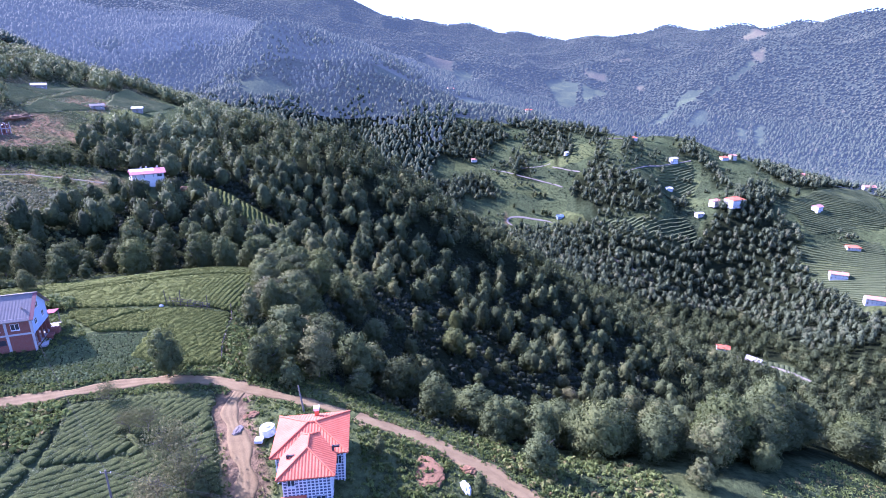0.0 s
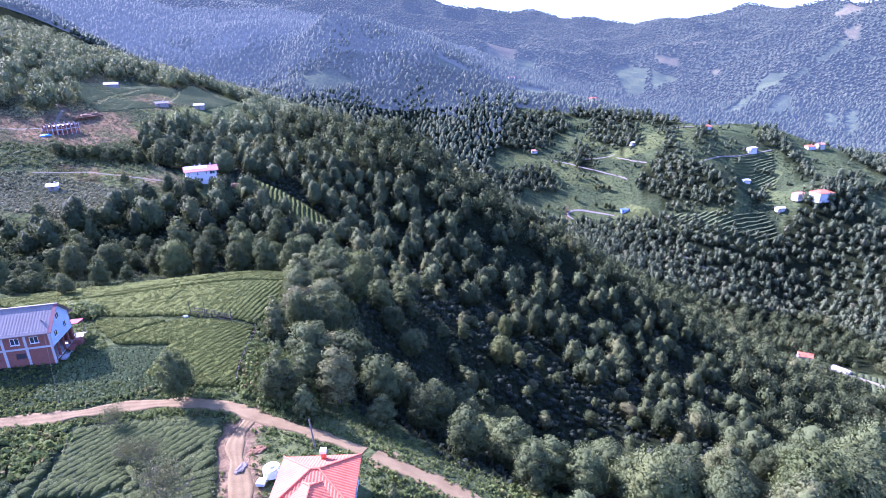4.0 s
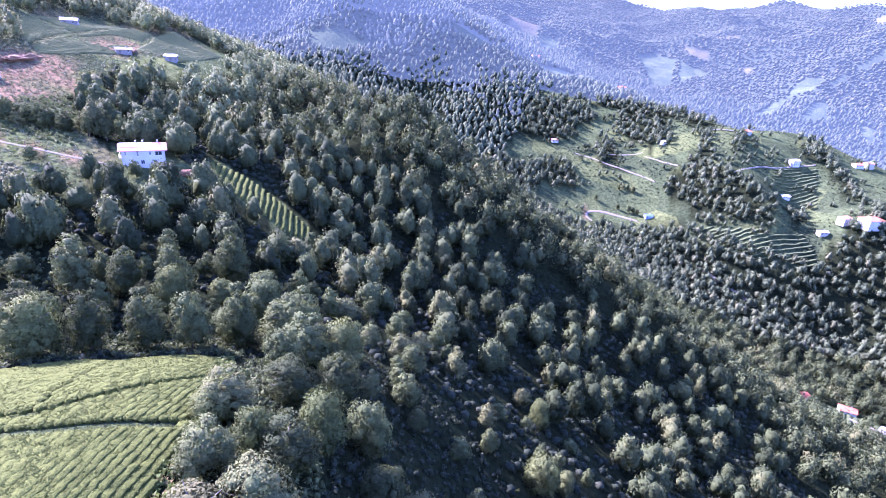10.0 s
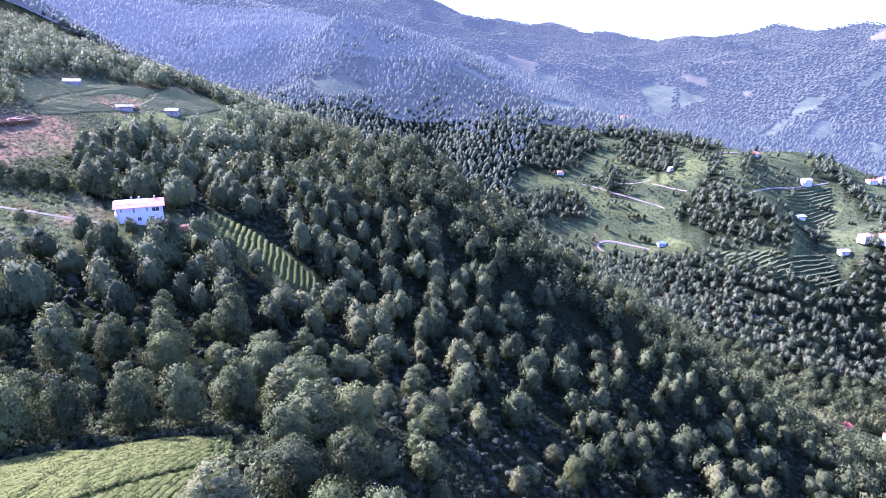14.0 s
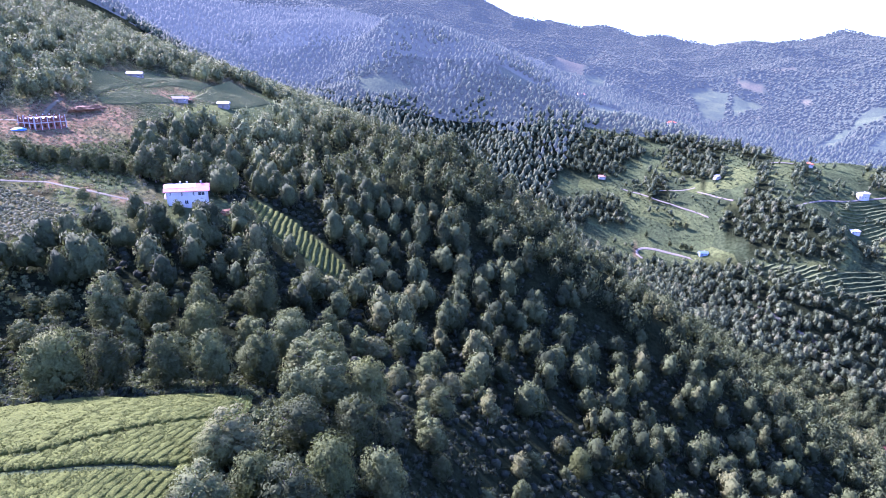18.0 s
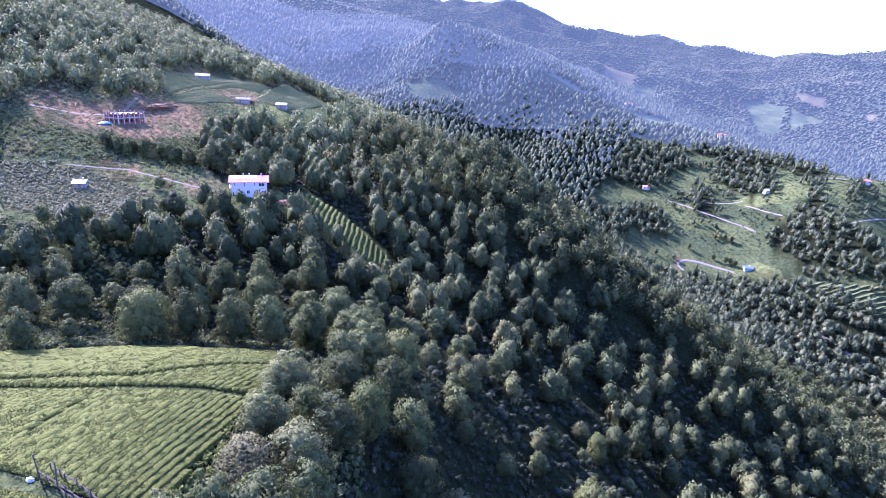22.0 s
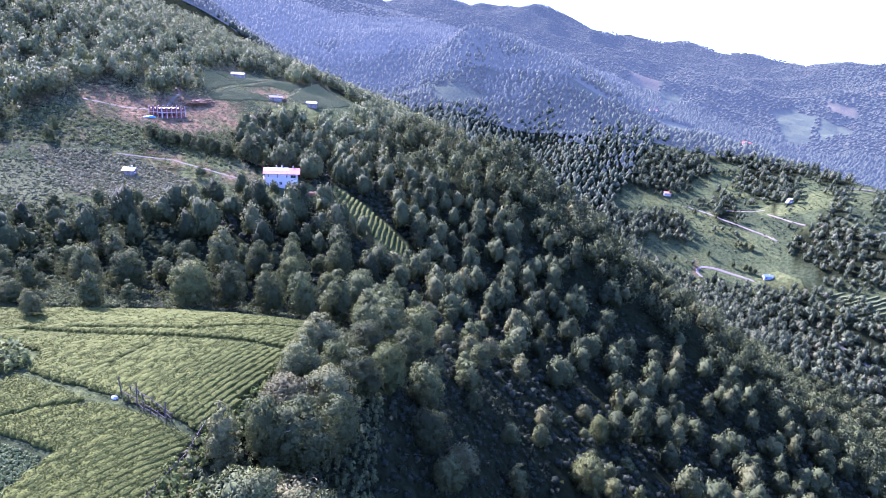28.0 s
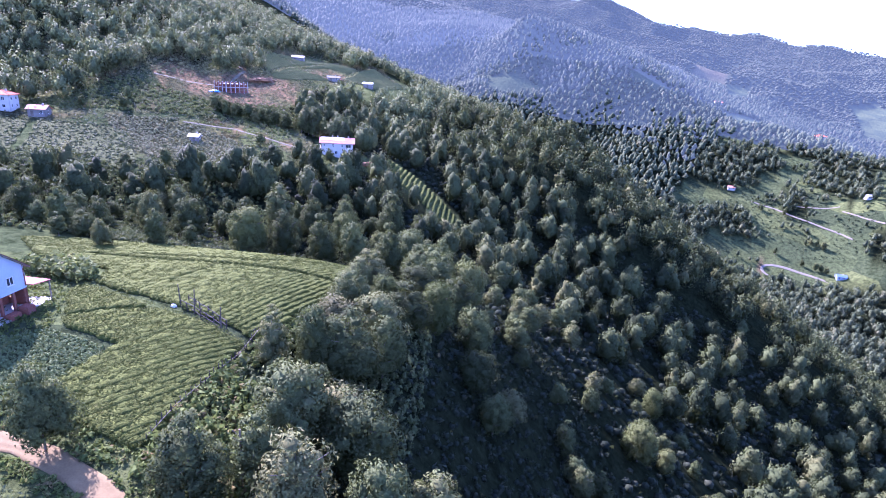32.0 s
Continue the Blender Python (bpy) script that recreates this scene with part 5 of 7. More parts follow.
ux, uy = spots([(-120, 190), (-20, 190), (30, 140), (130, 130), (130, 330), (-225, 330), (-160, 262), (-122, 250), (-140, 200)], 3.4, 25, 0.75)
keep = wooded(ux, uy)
plants("slope_undergrowth", ux[keep], uy[keep], 10, 1.0, 1.9, 1.7, M_SHADE_LEAF, "undergrowth coloured shade-dark beneath the woods of the slope", core=0.62)
plants("near_grass", *spots([(-110, 56), (-110, 80), (-70, 80), (-60, 83), (-38, 86), (-26, 92), (-10, 84), (6, 78), (24, 60), (24, 44), (-2, 50), (-8, 72), (-30, 78), (-60, 73), (-84, 56)], 0.8, 33, 0.9, ((ROAD, 1.3), (DRIVE, 1.4))), 8, 0.4, 0.45, 0.4, M_SHADE_GRASS, "rough grass on the banks by the road")
plants("forest_floor", *spots([(-125, 141), (-92, 140), (-80, 152), (-62, 164), (-50, 150), (-40, 108), (-26, 88), (2, 76), (30, 80), (30, 140), (-20, 190), (-120, 190)], 2.0, 13, 0.9), 12, 0.7, 1.0, 1.0, M_SHADE_LEAF, "dark undergrowth beneath the alders", core=0.5)
plants("meadow_grass", *spots(HOUSE_PLOT, 0.8, 14, 0.9), 9, 0.4, 0.45, 0.35, M_SHADE_GRASS, "rough grass round the brick house")
plants("yard_grass", *spots(YARD, 0.85, 15, 0.75, ((ROAD, 1.9), (DRIVE, 1.8))), 9, 0.38, 0.45, 0.3, M_SHADE_GRASS, "short grass round the red-roofed house")
plants("east_grass", *spots(MEADOW_EAST, 0.95, 16, 0.9), 9, 0.4, 0.5, 0.35, M_WEED, "mown grass slope below the trees")
plants("terrace_grass", *spots(TERRACE_GRASS, 1.6, 17, 0.8, ((WEST_TRACK, 1.3),)), 8, 0.6, 0.7, 0.35, M_WEED, "grass on the narrow terrace")

hx, hy = scatter(-20, 640, 560, 960, 5.0, 0.6, 71)
keep = hill_open(hx, hy) & facing(hx, hy, -0.08) & (value_noise(hx / 30, hy / 22, 72) > 0.42)
plants("hill_tufts", hx[keep], hy[keep], 6, 1.3, 1.5, 0.7, M_TEA_TUFT, "uneven tea bushes and rough grass over the far hill", core=0.55)

# ---- houses ----
def metal_sheet(name, dark, light, rough=0.45):
    return surface(name, dark, light, rough, 0.5, 3.0, 0.01, 0.0, 0.25)


def brick_material():
    m, nt, b = base("brick_wall", 0.9, 0.0, 0.2)
    t = nt.nodes.new("ShaderNodeTexBrick")
    t.inputs["Scale"].default_value = 1.0
    t.inputs["Brick Width"].default_value, t.inputs["Row Height"].default_value, t.inputs["Mortar Size"].default_value = 0.3, 0.19, 0.012
    t.inputs["Color1"].default_value, t.inputs["Color2"].default_value, t.inputs["Mortar"].default_value = (0.19, 0.055, 0.032, 1), (0.15, 0.042, 0.026, 1), (0.17, 0.12, 0.10, 1)
    tc = nt.nodes.new("ShaderNodeTexCoord")
    sp, cb = nt.nodes.new("ShaderNodeSeparateXYZ"), nt.nodes.new("ShaderNodeCombineXYZ")
    nt.links.new(tc.outputs["Object"], sp.inputs[0])
    nt.links.new(math_node(nt, "ADD", sp.outputs[0], sp.outputs[1]), cb.inputs[0])
    nt.links.new(sp.outputs[2], cb.inputs[1])
    nt.links.new(cb.outputs[0], t.inputs["Vector"])
    nt.links.new(mix_col(nt, math_node(nt, "MULTIPLY", noise_out(nt, 0.9), 0.3), t.outputs["Color"], (0.22, 0.13, 0.10)), b.inputs["Base Color"])
    bump(nt, b, t.outputs["Fac"], -0.4, 0.01)
    return m


M_BRICK = brick_material()
M_CONCRETE = surface("concrete", (0.27, 0.25, 0.23), (0.44, 0.42, 0.39), 0.9, 0.6, 6.0, 0.01)
M_BLUE_WALL = surface("pale_blue_render", (0.30, 0.36, 0.45), (0.40, 0.46, 0.54), 0.85, 0.5, 5.0, 0.008)
M_WHITE_WALL = surface("white_render", (0.47, 0.455, 0.42), (0.6, 0.585, 0.54), 0.85, 0.4, 4.0, 0.008)
M_CREAM_WALL = surface("cream_render", (0.40, 0.37, 0.31), (0.52, 0.48, 0.42), 0.85, 0.4, 4.0, 0.008)
M_GREY_WALL = surface("weathered_boards", (0.14, 0.13, 0.12), (0.27, 0.25, 0.23), 0.9, 0.7, 8.0, 0.02)
M_ROOF_LILAC = metal_sheet("galvanised_roof", (0.125, 0.112, 0.1), (0.18, 0.162, 0.145), 0.8)
M_ROOF_RED = surface("red_roof", (0.4, 0.1, 0.05), (0.5, 0.15, 0.078), 0.85, 0.5, 3.0, 0.01, spec=0.12)
M_ROOF_PINK = metal_sheet("faded_red_roof", (0.42, 0.13, 0.14), (0.54, 0.22, 0.23), 0.5)
M_ROOF_TILE = surface("clay_tiles", (0.33, 0.13, 0.08), (0.52, 0.24, 0.16), 0.85, 0.8, 5.0, 0.02)
M_ROOF_WHITE = metal_sheet("white_roof_sheet", (0.52, 0.52, 0.53), (0.64, 0.64, 0.65), 0.45)
M_ROOF_BLUE = metal_sheet("blue_roof", (0.08, 0.13, 0.32), (0.14, 0.2, 0.45), 0.5)
M_ROOF_FADED = surface("faded_red_sheet", (0.3, 0.09, 0.1), (0.42, 0.2, 0.21), 0.75, 0.5, 3.0, 0.0, spec=0.15)
M_FRAME = surface("white_frame", (0.55, 0.55, 0.54), (0.68, 0.68, 0.66), 0.6, 1.0, 6.0, 0.0)
M_DARK = surface("dark_opening", (0.02, 0.02, 0.022), (0.04, 0.04, 0.042), 0.9, 1.0, 5.0, 0.0)
M_TILE_BLUE = surface("blue_glazed_tiles", (0.03, 0.042, 0.08), (0.06, 0.078, 0.135), 0.35, 1.0, 5.0, 0.0, spec=0.5)
M_WOOD = surface("grey_wood", (0.09, 0.075, 0.06), (0.20, 0.17, 0.14), 0.9, 1.0, 12.0, 0.01)
M_TARP = surface("blue_tarpaulin", (0.05, 0.16, 0.50), (0.10, 0.27, 0.68), 0.5, 1.0, 3.0, 0.05)


def glass():
    m, nt, b = base("window_glass", 0.08, 0.0, 0.6)
    b.inputs["Base Color"].default_value = (0.03, 0.04, 0.05, 1)
    return m


M_GLASS = glass()


def bm_box(bm, x0, x1, y0, y1, z0, z1):
    v = [bm.verts.new((x, y, z)) for z in (z0, z1) for y in (y0, y1) for x in (x0, x1)]
    for f in ((0, 2, 3, 1), (4, 5, 7, 6), (0, 1, 5, 4), (2, 6, 7, 3), (0, 4, 6, 2), (1, 3, 7, 5)):
        bm.faces.new([v[i] for i in f])


def part(name, bm, material, parent, label="", m=None):
    me = bpy.data.meshes.new(name)
    bmesh.ops.recalc_face_normals(bm, faces=bm.faces)
    if m is not None:
        bm.transform(m)
    bm.to_mesh(me)
    bm.free()
    return link(name, me, material, parent, label)


def boxes(name, items, material, parent, label="", m=None):
    bm = bmesh.new()
    for b in items:
        bm_box(bm, *b)
    return part(name, bm, material, parent, label, m)


def wall(name, length, z0, z1, thick, holes, material, parent, m, gable=0.0, label=""):
    """A wall along x from 0 to length, its outer face at y = 0, with openings (x0, x1, z0, z1) through it."""
    bm = bmesh.new()
    xs = sorted({0.0, length, *[h[0] for h in holes], *[h[1] for h in holes]})
    zs = sorted({z0, z1, *[h[2] for h in holes], *[h[3] for h in holes]})
    nx_, nz_ = len(xs) - 1, len(zs) - 1
    def solid(i, k):
        if not (0 <= i < nx_ and 0 <= k < nz_):
            return False
        xm, zm = (xs[i] + xs[i + 1]) / 2, (zs[k] + zs[k + 1]) / 2
        return not any(h[0] < xm < h[1] and h[2] < zm < h[3] for h in holes)
    made = {}
    def vert(i, k, s):
        if (i, k, s) not in made:
            made[i, k, s] = bm.verts.new((xs[i], thick * s, zs[k]))
        return made[i, k, s]
    for i in range(nx_):
        for k in range(nz_):
            if solid(i, k):
                ring = [(i, k), (i + 1, k), (i + 1, k + 1), (i, k + 1)]
                for s in (0, 1):
                    bm.faces.new([vert(a, b, s) for a, b in ring])
                for (p, q), (di, dk) in zip(zip(ring, ring[1:] + ring[:1]), ((0, -1), (1, 0), (0, 1), (-1, 0))):
                    if not solid(i + di, k + dk):
                        bm.faces.new((vert(*p, 0), vert(*q, 0), vert(*q, 1), vert(*p, 1)))
    if gable:
        a = [bm.verts.new(p) for p in ((0, 0, z1), (length, 0, z1), (length / 2, 0, z1 + gable))]
        b = [bm.verts.new((v.co.x, thick, v.co.z)) for v in a]
        for f in (a, b[::-1], [a[0], a[2], b[2], b[0]], [a[1], b[1], b[2], a[2]], [a[0], b[0], b[1], a[1]]):
            bm.faces.new(f)
    return part(name, bm, material, parent, label, m)


def window(holes, parent, m, frame_mat=None, mullion=True, name="window"):
    """Windows set in the openings of a wall: frame, sill and panes."""
    frame_mat = frame_mat or M_FRAME
    for x0, x1, z0, z1 in holes:
        f = 0.07
        bars = [(x0, x1, 0.02, 0.1, z0, z0 + f), (x0, x1, 0.02, 0.1, z1 - f, z1), (x0, x0 + f, 0.02, 0.1, z0 + f, z1 - f), (x1 - f, x1, 0.02, 0.1, z0 + f, z1 - f)]
        xm = (x0 + x1) / 2
        if mullion:
            bars.append((xm - f / 2, xm + f / 2, 0.02, 0.1, z0 + f, z1 - f))
        w = boxes(name, bars, frame_mat, parent, m=m)
        boxes("pane", [(x0 + f, x1 - f, 0.05, 0.07, z0 + f, z1 - f)], M_GLASS, w, m=m)
        boxes("sill", [(x0 - 0.06, x1 + 0.06, -0.08, 0.02, z0 - 0.07, z0)], frame_mat, w, m=m)


def ribbed(bm, a, b, c, d, pitch, rise):
    """A ribbed sheet on the quad a-b (eave) to d-c (top): ribs run up the slope."""
    a, b, c, d = (Vector(p) for p in (a, b, c, d))
    n = max(2, int((b - a).length / pitch))
    up = (b - a).cross(d - a)
    if up.length < 1e-6:
        up = (b - a).cross(c - a)
    up.normalize()
    if up.z < 0:
        up = -up
    along = (b - a).normalized()
    ud, uc = ((p - a).dot(along) / (b - a).length for p in (d, c))
    prev = None
    for i in range(2 * n + 1):
        t = i / (2 * n)
        h = up * (rise if i % 2 else 0.0)
        if t < ud:
            top = a.lerp(d, t / ud)
        elif t > uc:
            top = b.lerp(c, (1 - t) / (1 - uc))
        else:
            top = d.lerp(c, (t - ud) / (uc - ud) if uc - ud > 1e-4 else 0.0)
        p, q = bm.verts.new(a.lerp(b, t) + h), bm.verts.new(top + h)
        if prev:
            bm.faces.new((prev[0], p, q, prev[1]))
        prev = (p, q)


def slab(bm, pts, thick):
    top = [bm.verts.new(p) for p in pts]
    low = [bm.verts.new((p[0], p[1], p[2] - thick)) for p in pts]
    bm.faces.new(top)
    bm.faces.new(low[::-1])
    for i in range(len(pts)):
        j = (i + 1) % len(pts)
        bm.faces.new((top[i], low[i], low[j], top[j]))


def gable_roof(L, W, z, rise, over, material, parent, m, pitch=0.45, ridge=None):
    for side, name in ((-1, "roof"), (1, "roof")):
        bm = bmesh.new()
        y0, y1 = W / 2 + side * (W / 2 + over), W / 2
        ze = z - rise * over / (W / 2)
        a, b, c, d = (-over, y0, ze), (L + over, y0, ze), (L + over, y1, z + rise), (-over, y1, z + rise)
        slab(bm, [a, b, c, d], 0.12)
        e = [(p[0], p[1], p[2] + 0.03) for p in (a, b, c, d)]
        ribbed(bm, *e, pitch, 0.02)
        part(name, bm, material, parent, m=m)
    if ridge:
        boxes("ridge_cap", [(-over, L + over, W / 2 - 0.2, W / 2 + 0.2, z + rise, z + rise + 0.1)], ridge, parent, m=m)


def hip_roof(x0, x1, y0, y1, z, rise, material, parent, m, along_y=False, pitch=0.4, name="roof"):
    """Four ribbed slopes with ridge and hip caps."""
    w = (x1 - x0) / 2 if along_y else (y1 - y0) / 2
    if along_y:
        r0, r1 = ((x0 + x1) / 2, y0 + w, z + rise), ((x0 + x1) / 2, y1 - w, z + rise)
        c = [(x0, y0, z), (x1, y0, z), (x1, y1, z), (x0, y1, z)]
        faces = [(c[0], c[1], r0, r0), (c[1], c[2], r1, r0), (c[2], c[3], r1, r1), (c[3], c[0], r0, r1)]
        hips = [(c[0], r0), (c[1], r0), (c[2], r1), (c[3], r1), (r0, r1)]
    else:
        r0, r1 = (x0 + w, (y0 + y1) / 2, z + rise), (x1 - w, (y0 + y1) / 2, z + rise)
        c = [(x0, y0, z), (x1, y0, z), (x1, y1, z), (x0, y1, z)]
        faces = [(c[0], c[1], r1, r0), (c[1], c[2], r1, r1), (c[2], c[3], r0, r1), (c[3], c[0], r0, r0)]
        hips = [(c[0], r0), (c[3], r0), (c[1], r1), (c[2], r1), (r0, r1)]
    bm = bmesh.new()
    for f in faces:
        ribbed(bm, *f, pitch, 0.06)
    bm_box(bm, x0, x1, y0, y1, z - 0.16, z - 0.02)
    roof = part(name, bm, material, parent, m=m)
    for p, q in hips:
        v, f = tube(np.array(p) + (0, 0, 0.06), np.array(q) + (0, 0, 0.06), 0.13, 0.13, 6)
        bm = bmesh.new()
        vv = [bm.verts.new(t) for t in v]
        for k in f:
            bm.faces.new([vv[i] for i in k])
        part("ridge_cap", bm, material, roof, m=m)
    return roof


def side_poses(L, W):
    """Front (-y), right, back and left walls of a block L by W, as (length, pose)."""
    return [(L, pose(0, 0, 0)), (W, pose(L, 0, 0, 0, 0, 90)), (L, pose(L, W, 0, 0, 0, 180)), (W, pose(0, W, 0, 0, 0, -90))]


def even_holes(length, storeys, storey_h, each, w=1.1, h=1.2, first=0.0, foot=0.9):
    out = []
    n = max(1, int(length / each))
    for s in range(storeys):
        for i in range(n):
            c = length * (i + 0.5) / n
            out.append((c - w / 2, c + w / 2, first + s * storey_h + foot, first + s * storey_h + foot + h))
    return out


def cottage(label, x, y, turn, L, W, storeys, walls, roof, kind="gable", rise=1.6, each=3.2, storey_h=2.9, deep=2.5, z=None, over=0.6, group="houses on the hills"):
    """A farmhouse: four walls with windows and a door, and a ribbed roof."""
    root = new("house")
    tagged(root, label, "house", group)
    root.matrix_basis = pose(x, y, ground(x, y) if z is None else z, 0, 0, turn) @ pose(-L / 2, -W / 2, 0)
    H = storeys * storey_h
    for k, (ln, m) in enumerate(side_poses(L, W)):
        holes = even_holes(ln, storeys, storey_h, each)
        door = []
        if k == 0:
            cut = [h for h in holes if h[2] < 1.0]
            door = [(cut[0][0], cut[0][1], 0.0, 2.1)]
            holes = [h for h in holes if h is not cut[0]]
        ends = 0.0 if k % 2 == 0 else 0.26
        inner = m @ pose(0, 0, 0)
        wall("wall", ln, -deep, H, 0.25, holes + door, walls, root, inner, rise if (kind == "gable" and k % 2) else 0.0)
        window(holes, root, inner)
        if door:
            boxes("door", [(door[0][0], door[0][1], 0.05, 0.12, 0.0, 2.1)], M_WOOD, root, m=inner)
    for s in range(storeys + 1):
        boxes("floor_slab", [(0.25, L - 0.25, 0.25, W - 0.25, s * storey_h - 0.1, s * storey_h)], M_CONCRETE, root)
    if kind == "gable":
        gable_roof(L, W, H, rise, over, roof, root, None)
    else:
        hip_roof(-over, L + over, -over, W + over, H + 0.16, rise, roof, root, None, along_y=W > L)
    chim = (L * 0.7, W * 0.6)
    boxes("chimney", [(chim[0] - 0.3, chim[0] + 0.3, chim[1] - 0.3, chim[1] + 0.3, H, H + rise + 0.6), ], M_CONCRETE, root)
    return root


# the brick house with the blue gable
M_CANOPY = surface("red_canopy", (0.22, 0.045, 0.055), (0.3, 0.07, 0.08), 0.8, 0.8, 8.0, 0.0, spec=0.2)
M_MAROON = surface("maroon_flashing", (0.09, 0.022, 0.028), (0.14, 0.035, 0.042), 0.5, 0.8, 8.0, 0.0)


def brick_house():
    root = new("brick_house")
    tagged(root, "half-finished brick farmhouse with pale blue gable and metal roof", "house", "farmhouses")
    L, W, H, low = 15.0, 8.6, 6.2, 3.0
    turn = math.degrees(math.atan2(3.0, 8.1))
    # near right corner of the plan
    root.matrix_basis = pose(-73.7, 86.6, 3.2, 0, 0, turn) @ Matrix.Diagonal((0.95, 0.95, 0.95, 1)) @ pose(-L, 0, 0)
    up_f = [(1.2, 2.5, 3.9, 5.2), (4.9, 6.2, 3.9, 5.2), (8.5, 9.9, 3.9, 5.2), (11.6, 13.0, 3.9, 5.2)]
    lo_f = [(1.4, 2.6, 1.1, 2.0), (5.0, 6.2, 1.0, 2.0), (8.8, 10.4, 1.0, 2.1)]
    m_front = pose(0, 0, 0)
    wall("wall", L, -1.5, H, 0.25, up_f + lo_f, M_BRICK, root, m_front, label="bare red brick infill")
    window(up_f, root, m_front)
    # Near-black sheets in the lower openings, standing in for the unlit rooms behind.
    for a, b, c, d in lo_f:
        boxes("shutter", [(a, b, 0.2, 0.24, c, d)], M_DARK, root, m=m_front)
    bays = [0.0, 3.4, 7.0, 10.6, L - 0.35]
    for b in bays:
        boxes("column", [(b, b + 0.42, -0.06, 0.0, -1.5, H)], M_CONCRETE, root, m=m_front)
    boxes("beam", [(0, L, -0.08, -0.003, low - 0.18, low + 0.16)], M_CONCRETE, root, m=m_front)
    boxes("beam", [(0, L, -0.08, -0.003, H - 0.25, H - 0.003)], M_CONCRETE, root, m=m_front)
    # gable wall to the east: open lower storey, blue upper storey
    m_e = pose(L, 0, 0, 0, 0, 90)
    up_e = [(5.6, 6.7, 3.9, 5.1), (3.5, 4.9, 6.55, 7.7)]
    wall("gable_wall", W, low, H, 0.25, [up_e[0], (1.6, 2.9, 3.9, 5.1)], M_BLUE_WALL, root, m_e, label="pale blue rendered gable")
    bm = bmesh.new()
    rise = 3.3
    zs = [H, 6.55, 7.7, H + rise]
    half = lambda z: W / 2 * (1 - (z - H) / rise)
    def trap(xa, xb, za, zb, xa2, xb2):
        f = [bm.verts.new(p) for p in ((xa, 0, za), (xb, 0, za), (xb2, 0, zb), (xa2, 0, zb))]
        g = [bm.verts.new((v.co.x, 0.25, v.co.z)) for v in f]
        bm.faces.new(f)
        bm.faces.new(g[::-1])
        for i in range(4):
            bm.faces.new((f[i], g[i], g[(i + 1) % 4], f[(i + 1) % 4]))
    c = W / 2
    trap(c - half(H), c + half(H), H, 6.55, c - half(6.55), c + half(6.55))
    trap(c - half(6.55), 3.5, 6.55, 7.7, c - half(7.7), 3.5)
    trap(4.9, c + half(6.55), 6.55, 7.7, 4.9, c + half(7.7))
    trap(c - half(7.7), c + half(7.7), 7.7, H + rise, c - 0.02, c + 0.02)
    part("gable", bm, M_BLUE_WALL, root, "pale blue gable triangle", m_e)
    window([up_e[0], (1.6, 2.9, 3.9, 5.1), up_e[1]], root, m_e)
    piers = [(0.0, 0.5), (2.0, 2.35), (4.1, 4.45), (6.2, 6.55), (W - 0.5, W)]
    for a, b in piers:
        boxes("pier", [(a, b, 0.0, 0.35, -1.5, low)], M_BRICK, root, m=m_e)
    boxes("beam", [(0, W, -0.06, 0.3, low - 0.25, low)], M_BLUE_WALL, root, m=m_e)
    boxes("inner_wall", [(0.3, W - 0.3, 3.0, 3.2, -1.5, low - 0.25)], M_BRICK, root, m=m_e)
    for z in (low - 0.26, -0.2):
        boxes("floor_slab", [(0.3, L - 0.02, 0.26, W - 0.26, z, z + 0.16)], M_CONCRETE, root)
    m_b, m_w = pose(L, W, 0, 0, 0, 180), pose(0, W, 0, 0, 0, -90)
    wall("wall", L, -1.5, H, 0.25, even_holes(L, 2, 3.1, 4), M_BRICK, root, m_b)
    wall("wall", W, -1.5, H, 0.25, [], M_BRICK, root, m_w, rise)
    gable_roof(L, W, H, rise, 0.55, M_ROOF_LILAC, root, None, 0.5, M_ROOF_LILAC)
    # red verge flashing down both slopes of the east gable
    for s in (-1, 1):
        bm = bmesh.new()
        y0 = W / 2 + s * (W / 2 + 0.6)
        ze = H - rise * 0.6 / (W / 2)
        slab(bm, [(L - 0.05, y0, ze + 0.13), (L + 0.62, y0, ze + 0.13), (L + 0.62, W / 2, H + rise + 0.13), (L - 0.05, W / 2, H + rise + 0.13)], 0.05)
        part("verge_flashing", bm, M_MAROON, root)
    # back porch with a red canopy on two posts
    bm = bmesh.new()
    slab(bm, [(L - 3.6, W + 0.05, 3.2), (L + 1.0, W + 0.05, 3.2), (L + 1.0, W + 3.3, 2.8), (L - 3.6, W + 3.3, 2.8)], 0.1)
    canopy = part("porch_canopy", bm, M_CANOPY, root, "flat red porch canopy")
    for px in (L - 3.3, L + 0.7):
        boxes("porch_post", [(px, px + 0.14, W + 3.0, W + 3.14, -0.6, 2.78)], M_WOOD, root)
    boxes("porch_floor", [(L - 3.6, L + 1.0, W, W + 3.3, -0.8, -0.25)], M_CONCRETE, root)
    for b in ((L + 0.5, L + 2.0, W - 2.5, W - 1.2, -0.6, 0.7), (L + 0.4, L + 1.4, W - 4.6, W - 3.0, -0.6, 0.3)):
        boxes("brick_block", [b], M_BRICK, root)
    for b in ((L + 0.1, L + 1.2, 1.0, 5.0, -0.9, -0.35), (L + 1.25, L + 2.2, 1.6, 3.6, -1.1, -0.7)):
        boxes("step", [b], M_CONCRETE, root)
    return root


brick_house()


